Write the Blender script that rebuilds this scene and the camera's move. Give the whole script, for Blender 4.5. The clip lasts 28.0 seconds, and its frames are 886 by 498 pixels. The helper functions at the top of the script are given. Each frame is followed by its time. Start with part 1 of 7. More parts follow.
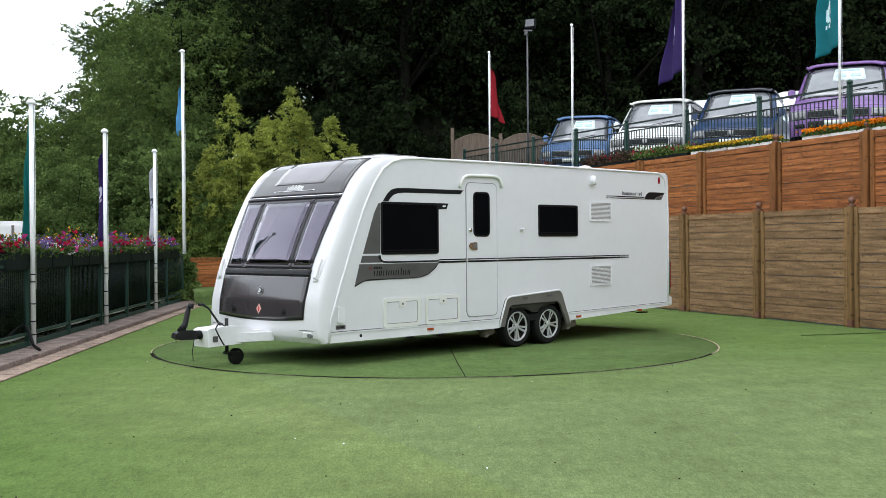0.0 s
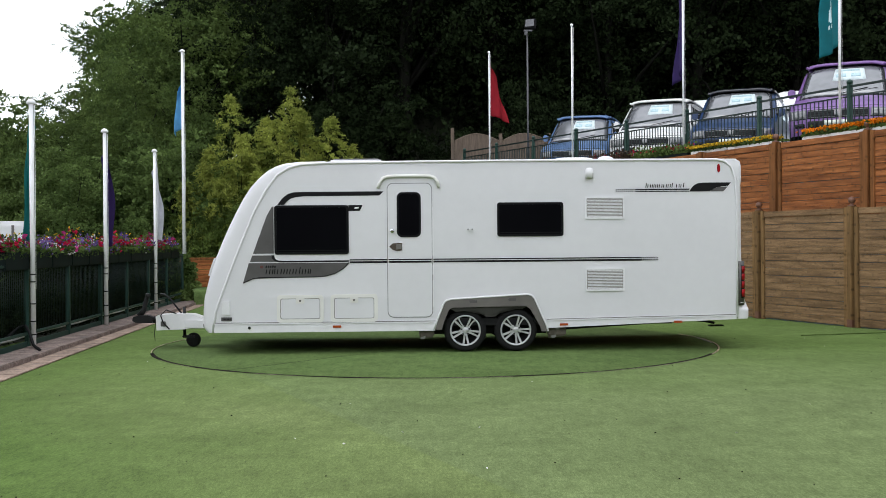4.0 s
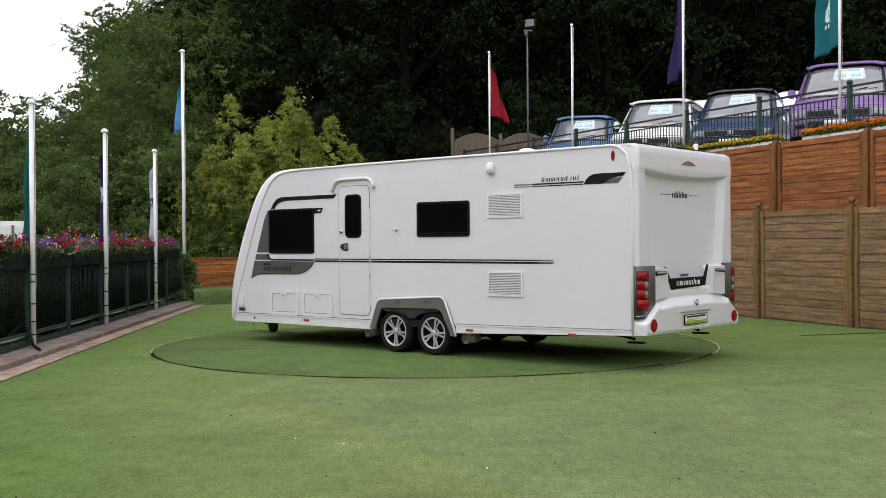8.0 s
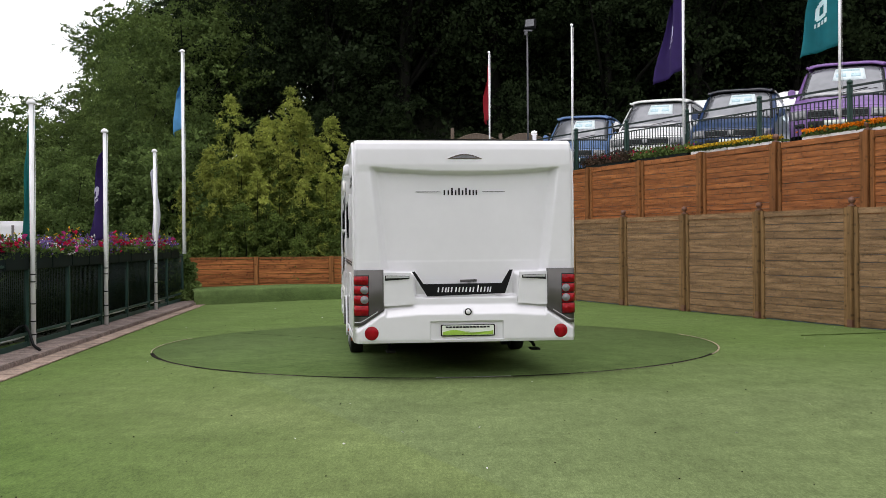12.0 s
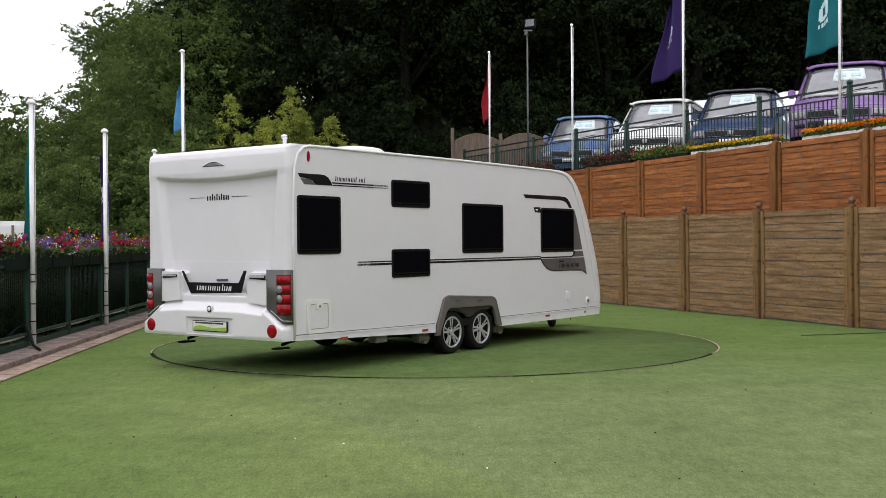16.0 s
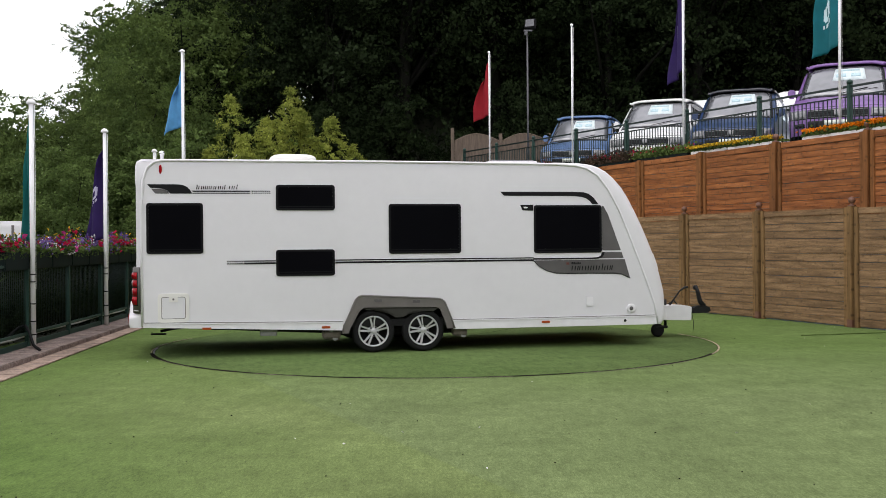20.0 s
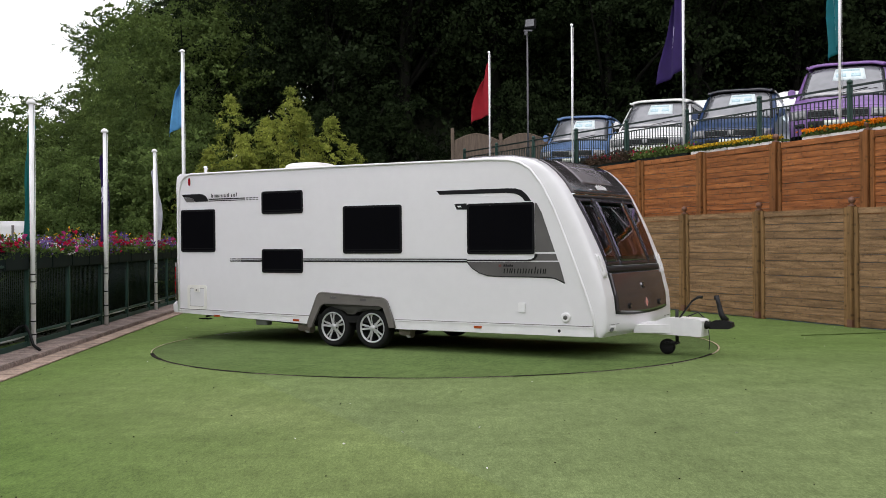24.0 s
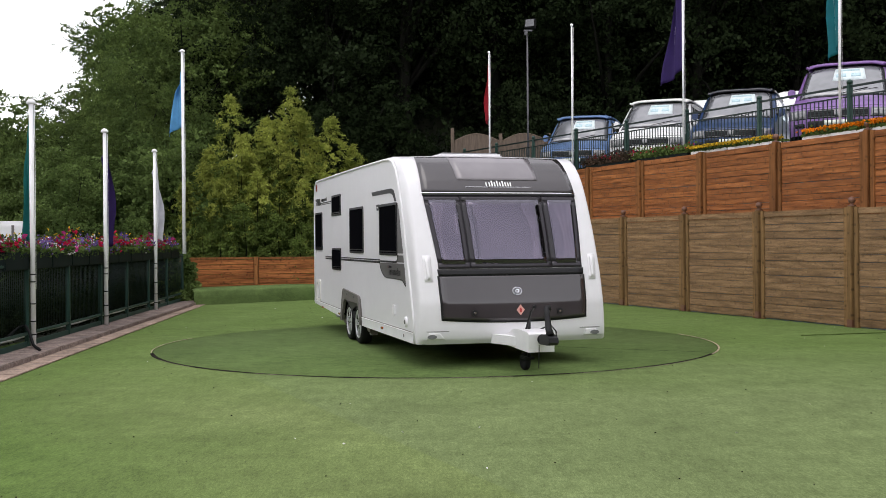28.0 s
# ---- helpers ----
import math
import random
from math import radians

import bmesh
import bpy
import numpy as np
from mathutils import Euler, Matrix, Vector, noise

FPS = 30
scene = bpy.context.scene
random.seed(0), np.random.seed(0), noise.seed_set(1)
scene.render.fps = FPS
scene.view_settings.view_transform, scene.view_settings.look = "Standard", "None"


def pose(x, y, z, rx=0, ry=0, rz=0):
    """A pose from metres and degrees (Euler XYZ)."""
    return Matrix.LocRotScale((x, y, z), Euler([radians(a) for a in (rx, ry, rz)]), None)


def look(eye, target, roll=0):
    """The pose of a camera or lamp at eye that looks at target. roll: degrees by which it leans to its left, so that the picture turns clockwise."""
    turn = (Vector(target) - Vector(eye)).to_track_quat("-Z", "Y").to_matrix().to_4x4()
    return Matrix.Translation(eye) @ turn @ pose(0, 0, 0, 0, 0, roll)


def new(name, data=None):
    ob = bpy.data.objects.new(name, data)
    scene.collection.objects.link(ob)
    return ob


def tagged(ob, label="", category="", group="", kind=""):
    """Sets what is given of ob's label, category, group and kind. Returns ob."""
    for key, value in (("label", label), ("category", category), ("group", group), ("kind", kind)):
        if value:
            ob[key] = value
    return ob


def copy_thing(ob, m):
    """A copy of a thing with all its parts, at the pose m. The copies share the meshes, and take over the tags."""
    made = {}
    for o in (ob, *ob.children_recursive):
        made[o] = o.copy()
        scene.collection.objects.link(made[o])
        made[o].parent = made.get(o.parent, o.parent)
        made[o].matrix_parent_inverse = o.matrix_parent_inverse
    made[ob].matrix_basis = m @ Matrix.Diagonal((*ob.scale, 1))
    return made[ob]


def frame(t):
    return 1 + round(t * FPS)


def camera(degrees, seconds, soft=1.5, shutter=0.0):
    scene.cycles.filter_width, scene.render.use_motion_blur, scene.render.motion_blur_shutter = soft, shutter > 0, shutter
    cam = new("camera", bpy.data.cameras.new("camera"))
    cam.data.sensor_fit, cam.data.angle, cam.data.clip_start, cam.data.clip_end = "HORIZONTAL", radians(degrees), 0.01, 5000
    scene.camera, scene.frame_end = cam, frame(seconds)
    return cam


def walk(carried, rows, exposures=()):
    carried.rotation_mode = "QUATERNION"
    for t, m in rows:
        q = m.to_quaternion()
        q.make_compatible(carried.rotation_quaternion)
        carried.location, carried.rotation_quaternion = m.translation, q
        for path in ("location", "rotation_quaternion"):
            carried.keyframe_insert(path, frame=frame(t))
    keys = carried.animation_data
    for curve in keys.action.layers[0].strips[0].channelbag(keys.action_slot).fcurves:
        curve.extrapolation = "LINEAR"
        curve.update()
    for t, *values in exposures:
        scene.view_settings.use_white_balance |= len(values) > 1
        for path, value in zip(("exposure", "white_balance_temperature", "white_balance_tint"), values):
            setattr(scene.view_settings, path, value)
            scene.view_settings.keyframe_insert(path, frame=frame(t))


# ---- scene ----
# camera: a tripod at one spot
EYE = Vector((0.0, 0.0, 1.447))
AHEAD = Vector((0.0, math.cos(radians(-0.375)), math.sin(radians(-0.375))))
CAM_POSE = look(EYE, EYE + AHEAD * 10, -0.468)
cam = camera(44.84, 28.0, soft=0.65)
walk(cam, [(0.0, CAM_POSE), (28.0, CAM_POSE)], [(0.0, 0.43, 6300, 6), (1.2, 0.18, 6200, 5), (3.0, 0.13, 6250, 6), (6.0, 0.13, 6650, 12), (28.0, 0.13, 6700, 13)])

# overcast daylight: a pale sky and a broad soft sun from the open left side
world = bpy.data.worlds.new("overcast_sky")
scene.world = world
world.use_nodes = True
wn, wl = world.node_tree.nodes, world.node_tree.links
wn.clear()
sky = wn.new("ShaderNodeTexSky")
sky.sky_type = "NISHITA"
sky.sun_disc = False
sky.sun_elevation, sky.sun_rotation = radians(80), radians(-135)
sky.air_density, sky.dust_density, sky.ozone_density = 1.0, 0.4, 1.0
pale = wn.new("ShaderNodeHueSaturation")
pale.inputs["Saturation"].default_value = 0.04
cloud_map = wn.new("ShaderNodeTexCoord")
cloud = wn.new("ShaderNodeTexNoise")
cloud.inputs["Scale"].default_value, cloud.inputs["Detail"].default_value = 3.0, 6.0
cloud_ramp = wn.new("ShaderNodeValToRGB")
cloud_ramp.color_ramp.elements[0].position, cloud_ramp.color_ramp.elements[0].color = 0.3, (1.85, 1.90, 2.04, 1)
cloud_ramp.color_ramp.elements[1].position, cloud_ramp.color_ramp.elements[1].color = 0.7, (2.55, 2.60, 2.75, 1)
cloudy = wn.new("ShaderNodeMix")
cloudy.data_type, cloudy.blend_type = "RGBA", "MULTIPLY"
cloudy.inputs["Factor"].default_value = 1.0
back = wn.new("ShaderNodeBackground")
back.inputs["Strength"].default_value = 0.15
wout = wn.new("ShaderNodeOutputWorld")
wl.new(sky.outputs["Color"], pale.inputs["Color"])
wl.new(cloud_map.outputs["Generated"], cloud.inputs["Vector"])
wl.new(cloud.outputs["Fac"], cloud_ramp.inputs["Fac"])
wl.new(pale.outputs["Color"], cloudy.inputs["A"])
wl.new(cloud_ramp.outputs["Color"], cloudy.inputs["B"])
wl.new(cloudy.outputs["Result"], back.inputs["Color"])
wl.new(back.outputs["Background"], wout.inputs["Surface"])
sun = new("sun", bpy.data.lights.new("sun", "SUN"))
sun.data.energy, sun.data.angle, sun.data.color = 0.6, radians(40), (1.0, 0.97, 0.93)
sun.matrix_world = look((0, 0, 0), (0.12, 0.12, -0.98))

# ---- materials ----
def mat(name, base, rough=0.5, metal=0.0, var=0.15, scale=5.0, bump=0.0, bscale=80.0, coat=0.0, rand=0.0,
        spec=0.5, stretch=(1, 1, 1), tint=None, island=0.0, through_light=0.0, fine=0.0, knots=0.0):
    """A surface with broad and fine variation, optional relief, and variation from piece to piece."""
    m = bpy.data.materials.new(name)
    m.use_nodes = True
    nt = m.node_tree
    nd, ln = nt.nodes, nt.links
    p = nd["Principled BSDF"]
    p.inputs["Roughness"].default_value = rough
    p.inputs["Metallic"].default_value = metal
    p.inputs["Coat Weight"].default_value = coat
    p.inputs["Coat Roughness"].default_value = 0.08
    p.inputs["Specular IOR Level"].default_value = spec
    tc = nd.new("ShaderNodeTexCoord")
    info = nd.new("ShaderNodeObjectInfo")
    mp = nd.new("ShaderNodeMapping")
    mp.inputs["Scale"].default_value = stretch
    ofs = nd.new("ShaderNodeMath")
    ofs.operation = "MULTIPLY"
    ofs.inputs[1].default_value = 41.0 if rand else 0.0
    ln.new(info.outputs["Random"], ofs.inputs[0])
    ln.new(ofs.outputs[0], mp.inputs["Location"])
    ln.new(tc.outputs["Object"], mp.inputs["Vector"])
    n1 = nd.new("ShaderNodeTexNoise")
    n1.inputs["Scale"].default_value, n1.inputs["Detail"].default_value = scale, 6.0
    ln.new(mp.outputs["Vector"], n1.inputs["Vector"])
    ramp = nd.new("ShaderNodeValToRGB")
    lo = [c * (1 - var) for c in base]
    hi = [min(1.0, c * (1 + var)) for c in (tint or base)]
    ramp.color_ramp.elements[0].position, ramp.color_ramp.elements[0].color = 0.28, (*lo, 1)
    ramp.color_ramp.elements[1].position, ramp.color_ramp.elements[1].color = 0.72, (*hi, 1)
    ln.new(n1.outputs["Fac"], ramp.inputs["Fac"])
    colour = ramp.outputs["Color"]
    n2 = nd.new("ShaderNodeTexNoise")
    n2.inputs["Scale"].default_value, n2.inputs["Detail"].default_value = bscale, 3.0
    ln.new(mp.outputs["Vector"], n2.inputs["Vector"])
    if fine:
        mr = nd.new("ShaderNodeMapRange")
        mr.inputs["From Min"].default_value, mr.inputs["From Max"].default_value = 0.3, 0.7
        mr.inputs["To Min"].default_value, mr.inputs["To Max"].default_value = 1 - fine, 1 + fine
        ln.new(n2.outputs["Fac"], mr.inputs["Value"])
        hv = nd.new("ShaderNodeHueSaturation")
        ln.new(mr.outputs["Result"], hv.inputs["Value"])
        ln.new(colour, hv.inputs["Color"])
        colour = hv.outputs["Color"]
    for amount, source in ((rand, info.outputs["Random"]), (island, nd.new("ShaderNodeNewGeometry").outputs["Random Per Island"] if island else None)):
        if amount:
            mr = nd.new("ShaderNodeMapRange")
            mr.inputs["To Min"].default_value, mr.inputs["To Max"].default_value = 1 - amount, 1 + amount
            ln.new(source, mr.inputs["Value"])
            hv = nd.new("ShaderNodeHueSaturation")
            ln.new(mr.outputs["Result"], hv.inputs["Value"])
            ln.new(colour, hv.inputs["Color"])
            colour = hv.outputs["Color"]
    if knots:
        vor = nd.new("ShaderNodeTexVoronoi")
        vor.inputs["Scale"].default_value = 5.2
        away = nd.new("ShaderNodeVectorMath")
        ln.new(tc.outputs["Object"], away.inputs[0])
        ln.new(ofs.outputs[0], away.inputs[1])
        flat = nd.new("ShaderNodeMapping")
        flat.inputs["Rotation"].default_value = (math.pi / 2, 0, 0)
        vor.voronoi_dimensions = "2D"
        ln.new(away.outputs["Vector"], flat.inputs["Vector"])
        ln.new(flat.outputs["Vector"], vor.inputs["Vector"])
        spot = nd.new("ShaderNodeMapRange")
        spot.inputs["From Min"].default_value, spot.inputs["From Max"].default_value = 0.05, 0.17
        spot.inputs["To Min"].default_value, spot.inputs["To Max"].default_value = 1 - knots, 1.0
        ln.new(vor.outputs["Distance"], spot.inputs["Value"])
        hv = nd.new("ShaderNodeHueSaturation")
        ln.new(spot.outputs["Result"], hv.inputs["Value"])
        ln.new(colour, hv.inputs["Color"])
        colour = hv.outputs["Color"]
    ln.new(colour, p.inputs["Base Color"])
    if bump:
        b = nd.new("ShaderNodeBump")
        b.inputs["Strength"].default_value, b.inputs["Distance"].default_value = bump, 0.02
        ln.new(n2.outputs["Fac"], b.inputs["Height"])
        ln.new(b.outputs["Normal"], p.inputs["Normal"])
    if through_light:
        tr = nd.new("ShaderNodeBsdfTranslucent")
        ln.new(colour, tr.inputs["Color"])
        mx = nd.new("ShaderNodeMixShader")
        mx.inputs["Fac"].default_value = through_light
        ln.new(p.outputs["BSDF"], mx.inputs[1])
        ln.new(tr.outputs["BSDF"], mx.inputs[2])
        ln.new(mx.outputs["Shader"], nd["Material Output"].inputs["Surface"])
    return m


def turf(name, worn, fresh, flat_nap=None, seam=None):
    """Short artificial turf: stitched rows of fine blades and soft patches; where two rolls meet, the nap changes along a straight seam."""
    m = bpy.data.materials.new(name)
    m.use_nodes = True
    nd, ln = m.node_tree.nodes, m.node_tree.links
    p = nd["Principled BSDF"]
    p.inputs["Roughness"].default_value = 0.9
    p.inputs["Specular IOR Level"].default_value = 0.05
    tc = nd.new("ShaderNodeTexCoord")
    patch = nd.new("ShaderNodeTexNoise")
    patch.inputs["Scale"].default_value, patch.inputs["Detail"].default_value = 0.5, 5.0
    ln.new(tc.outputs["Object"], patch.inputs["Vector"])
    spread = nd.new("ShaderNodeMapRange")
    spread.inputs["From Min"].default_value, spread.inputs["From Max"].default_value = 0.32, 0.68
    ln.new(patch.outputs["Fac"], spread.inputs["Value"])
    mixc = nd.new("ShaderNodeMix")
    mixc.data_type = "RGBA"
    mixc.inputs["A"].default_value, mixc.inputs["B"].default_value = (*worn, 1), (*fresh, 1)
    colour = mixc.outputs["Result"]
    if seam:
        dot = nd.new("ShaderNodeVectorMath")
        dot.operation = "DOT_PRODUCT"
        dot.inputs[1].default_value = (seam[0], seam[1], 0)
        ln.new(tc.outputs["Object"], dot.inputs[0])
        tread = nd.new("ShaderNodeMapRange")
        tread.inputs["From Min"].default_value, tread.inputs["From Max"].default_value = seam[2] - 0.4, seam[2] - 2.6
        tread.inputs["To Min"].default_value, tread.inputs["To Max"].default_value = -0.12, 0.75
        ln.new(dot.outputs["Value"], tread.inputs["Value"])
        half = nd.new("ShaderNodeMath")
        half.operation, half.use_clamp = "MULTIPLY_ADD", True
        half.inputs[1].default_value = 0.32
        ln.new(spread.outputs["Result"], half.inputs[0])
        ln.new(tread.outputs["Result"], half.inputs[2])
        ln.new(half.outputs[0], mixc.inputs["Factor"])
        side = nd.new("ShaderNodeMapRange")
        side.inputs["From Min"].default_value, side.inputs["From Max"].default_value = seam[2] - 0.012, seam[2] + 0.012
        ln.new(dot.outputs["Value"], side.inputs["Value"])
        roll = nd.new("ShaderNodeMix")
        roll.data_type = "RGBA"
        roll.inputs["B"].default_value = (*flat_nap, 1)
        ln.new(side.outputs["Result"], roll.inputs["Factor"])
        ln.new(colour, roll.inputs["A"])
        colour = roll.outputs["Result"]
        sep = nd.new("ShaderNodeSeparateXYZ")
        ln.new(tc.outputs["Object"], sep.inputs["Vector"])
        depth = nd.new("ShaderNodeMapRange")
        depth.inputs["From Min"].default_value, depth.inputs["From Max"].default_value = 9.0, 15.0
        depth.inputs["To Min"].default_value, depth.inputs["To Max"].default_value = -0.16, 0.68
        ln.new(sep.outputs["Y"], depth.inputs["Value"])
        lush = nd.new("ShaderNodeMath")
        lush.operation, lush.use_clamp = "MULTIPLY_ADD", True
        lush.inputs[1].default_value = 0.22
        ln.new(spread.outputs["Result"], lush.inputs[0])
        ln.new(depth.outputs["Result"], lush.inputs[2])
        pile = nd.new("ShaderNodeMix")
        pile.data_type = "RGBA"
        pile.inputs["B"].default_value = (*[c * 1.08 for c in fresh], 1)
        ln.new(lush.outputs[0], pile.inputs["Factor"])
        ln.new(colour, pile.inputs["A"])
        colour = pile.outputs["Result"]
    else:
        ln.new(spread.outputs["Result"], mixc.inputs["Factor"])
    for sc, det, amt in ((0.9, 3.0, 0.10), (3.2, 5.0, 0.10), (14.0, 6.0, 0.13), (55.0, 5.0, 0.20), (150.0, 3.0, 0.22)):
        n = nd.new("ShaderNodeTexNoise")
        n.inputs["Scale"].default_value, n.inputs["Detail"].default_value = sc, det
        if sc > 5:
            rows_of = nd.new("ShaderNodeMapping")
            rows_of.inputs["Scale"].default_value = (1, 0.3, 1)
            ln.new(tc.outputs["Object"], rows_of.inputs["Vector"])
            ln.new(rows_of.outputs["Vector"], n.inputs["Vector"])
        else:
            ln.new(tc.outputs["Object"], n.inputs["Vector"])
        mr = nd.new("ShaderNodeMapRange")
        mr.inputs["From Min"].default_value, mr.inputs["From Max"].default_value = 0.3, 0.7
        mr.inputs["To Min"].default_value, mr.inputs["To Max"].default_value = 1 - amt, 1 + amt
        ln.new(n.outputs["Fac"], mr.inputs["Value"])
        hv = nd.new("ShaderNodeHueSaturation")
        ln.new(mr.outputs["Result"], hv.inputs["Value"])
        ln.new(colour, hv.inputs["Color"])
        colour = hv.outputs["Color"]
        last = n
    ln.new(colour, p.inputs["Base Color"])
    b = nd.new("ShaderNodeBump")
    b.inputs["Strength"].default_value, b.inputs["Distance"].default_value = 0.4, 0.015
    ln.new(last.outputs["Fac"], b.inputs["Height"])
    ln.new(b.outputs["Normal"], p.inputs["Normal"])
    return m


def glass(name, tint, rough=0.02, ior=1.45):
    m = bpy.data.materials.new(name)
    m.use_nodes = True
    p = m.node_tree.nodes["Principled BSDF"]
    p.inputs["Base Color"].default_value = (*tint, 1)
    p.inputs["Roughness"].default_value = rough
    p.inputs["IOR"].default_value = ior
    p.inputs["Transmission Weight"].default_value = 1.0
    p.inputs["Specular Tint"].default_value = (0.84, 0.78, 0.98, 1)
    return m


M_TURF = turf("lawn_turf", (0.143, 0.184, 0.067), (0.089, 0.140, 0.036), (0.136, 0.176, 0.071), (0.908, 0.419, 2.95))
M_DISC = turf("disc_turf", (0.104, 0.151, 0.052), (0.086, 0.132, 0.042))
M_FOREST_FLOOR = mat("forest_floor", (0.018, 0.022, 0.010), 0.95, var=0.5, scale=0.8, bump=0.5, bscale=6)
M_GELCOAT = mat("white_gelcoat", (0.71, 0.70, 0.715), 0.28, var=0.025, scale=1.2, coat=0.25, fine=0.012, bscale=9)
M_SIDE = mat("white_aluminium_skin", (0.70, 0.69, 0.705), 0.32, var=0.025, scale=0.9, coat=0.15, fine=0.012, bscale=9)
M_CREAM = mat("cream_plastic", (0.74, 0.725, 0.685), 0.4, var=0.05, scale=4)
M_TRIMW = mat("white_trim", (0.76, 0.75, 0.76), 0.35, var=0.05, scale=6)
M_GREY = mat("grey_arch_plastic", (0.130, 0.118, 0.108), 0.5, var=0.12, scale=5, bump=0.1, bscale=150)
M_GRAPH = mat("graphite_gloss", (0.044, 0.038, 0.041), 0.14, var=0.08, scale=2, coat=0.55, spec=0.45)
M_DECAL_G = mat("grey_decal", (0.095, 0.090, 0.088), 0.35, var=0.25, scale=2.2, spec=0.3)
M_DECAL_K = mat("black_decal", (0.010, 0.010, 0.011), 0.35, var=0.1, scale=3, spec=0.12)
M_DECAL_R = mat("red_decal", (0.45, 0.03, 0.03), 0.4, var=0.1, scale=3)
M_TINT = mat("tinted_acrylic", (0.004, 0.004, 0.005), 0.12, var=0.1, scale=2, spec=0.0)
M_PANE = glass("smoked_front_pane", (0.24, 0.20, 0.25), ior=2.08)
M_VGLASS = mat("vehicle_glass", (0.13, 0.135, 0.145), 0.05, var=0.3, scale=2.2, spec=1.0, coat=1.0)
M_RUBBER = mat("rubber", (0.010, 0.010, 0.010), 0.8, var=0.2, scale=12, bump=0.15, bscale=90, spec=0.2)
M_BLACK = mat("black_plastic", (0.011, 0.011, 0.012), 0.45, var=0.15, scale=9, spec=0.25)
M_STEEL = mat("galvanised_steel", (0.30, 0.30, 0.30), 0.5, metal=0.7, var=0.2, scale=9)
M_UNDER = mat("chassis_dark", (0.010, 0.010, 0.010), 0.85, var=0.3, scale=4, spec=0.2)
M_ALLOY = mat("alloy_silver", (0.56, 0.56, 0.57), 0.32, metal=0.45, var=0.05, scale=9)
M_CHROME = mat("chrome", (0.75, 0.75, 0.77), 0.12, metal=1.0, var=0.03, scale=5)
M_RED = mat("red_lens", (0.27, 0.006, 0.010), 0.2, var=0.3, scale=20, spec=0.18)
M_CLEAR = mat("clear_lens", (0.19, 0.19, 0.20), 0.12, var=0.15, scale=25, coat=0.6)
M_ORANGE = mat("amber_lens", (0.34, 0.055, 0.014), 0.2, var=0.1, scale=20, coat=0.4)
M_CURTAIN = mat("curtain_cloth", (0.55, 0.52, 0.52), 0.85, var=0.12, scale=6, bump=0.2, bscale=40)
M_INTERIOR = mat("interior_board", (0.22, 0.19, 0.18), 0.7, var=0.15, scale=3)
M_PLATE = mat("plate_white", (0.72, 0.76, 0.66), 0.4, var=0.05, scale=8)
M_LIME = mat("lime_green", (0.32, 0.52, 0.06), 0.5, var=0.1, scale=8)
M_STICKER = mat("pale_red_sticker", (0.66, 0.34, 0.29), 0.5, var=0.1, scale=8)
M_WOOD_LOW = mat("weathered_fence_wood", (0.174, 0.104, 0.052), 0.8, var=0.32, scale=4.0, stretch=(0.5, 1, 6), bump=0.25, bscale=26, rand=0.10, tint=(0.250, 0.154, 0.081), fine=0.26, knots=0.34, spec=0.15)
M_WOOD_UP = mat("red_stained_wood", (0.200, 0.062, 0.018), 0.65, var=0.36, scale=4.0, stretch=(0.5, 1, 6), bump=0.2, bscale=18, rand=0.16, tint=(0.300, 0.112, 0.036), fine=0.22, knots=0.45, spec=0.15)
M_WOOD_POST = mat("fence_post_wood", (0.165, 0.096, 0.040), 0.8, var=0.3, scale=3, stretch=(6, 6, 0.5), bump=0.3, bscale=18, rand=0.14, tint=(0.21, 0.122, 0.052), fine=0.14, knots=0.5, spec=0.15)
M_WOOD_DARK = mat("dark_fence_wood", (0.150, 0.115, 0.088), 0.85, var=0.3, scale=3, stretch=(5, 5, 0.6), bump=0.3, bscale=18, rand=0.15, fine=0.1, spec=0.15)
M_WOOD_UPPOST = mat("red_stained_post", (0.190, 0.074, 0.024), 0.7, var=0.3, scale=3, stretch=(6, 6, 0.5), bump=0.3, bscale=18, rand=0.14, tint=(0.225, 0.092, 0.030), fine=0.14, knots=0.5, spec=0.15)
M_FINIAL = mat("finial_brown", (0.14, 0.06, 0.035), 0.55, var=0.2, scale=8)
M_STONE = mat("paving_stone", (0.27, 0.195, 0.150), 0.85, var=0.38, scale=5, bump=0.5, bscale=28, rand=0.18, fine=0.30)
M_KERB = mat("kerb_concrete", (0.185, 0.140, 0.120), 0.9, var=0.45, scale=5.0, bump=0.7, bscale=30, rand=0.16, fine=0.38)
M_GREENMETAL = mat("green_painted_metal", (0.008, 0.040, 0.028), 0.55, var=0.2, scale=5)
M_BARS = mat("dark_green_bars", (0.004, 0.014, 0.011), 0.5, var=0.2, scale=5, spec=0.3)
M_TROUGH = mat("trough_plastic", (0.005, 0.010, 0.009), 0.75, spec=0.15, var=0.2, scale=5)
M_POLE = mat("white_pole_paint", (0.80, 0.80, 0.80), 0.4, var=0.06, scale=3)
M_GALV = mat("lamp_column_grey", (0.10, 0.10, 0.105), 0.5, metal=0.3, var=0.12, scale=4)
M_WHITEPAINT = mat("white_board", (0.75, 0.75, 0.74), 0.6, var=0.08, scale=4)
M_BARK = mat("bark", (0.009, 0.009, 0.007), 0.95, spec=0.05, var=0.35, scale=5, stretch=(1, 1, 0.3), bump=0.6, bscale=18)
M_MEMBRANE = mat("blue_grey_membrane", (0.16, 0.21, 0.27), 0.7, var=0.2, scale=4)
M_LAMPPANEL = mat("dark_lamp_panel", (0.075, 0.069, 0.063), 0.4, var=0.12, scale=6)
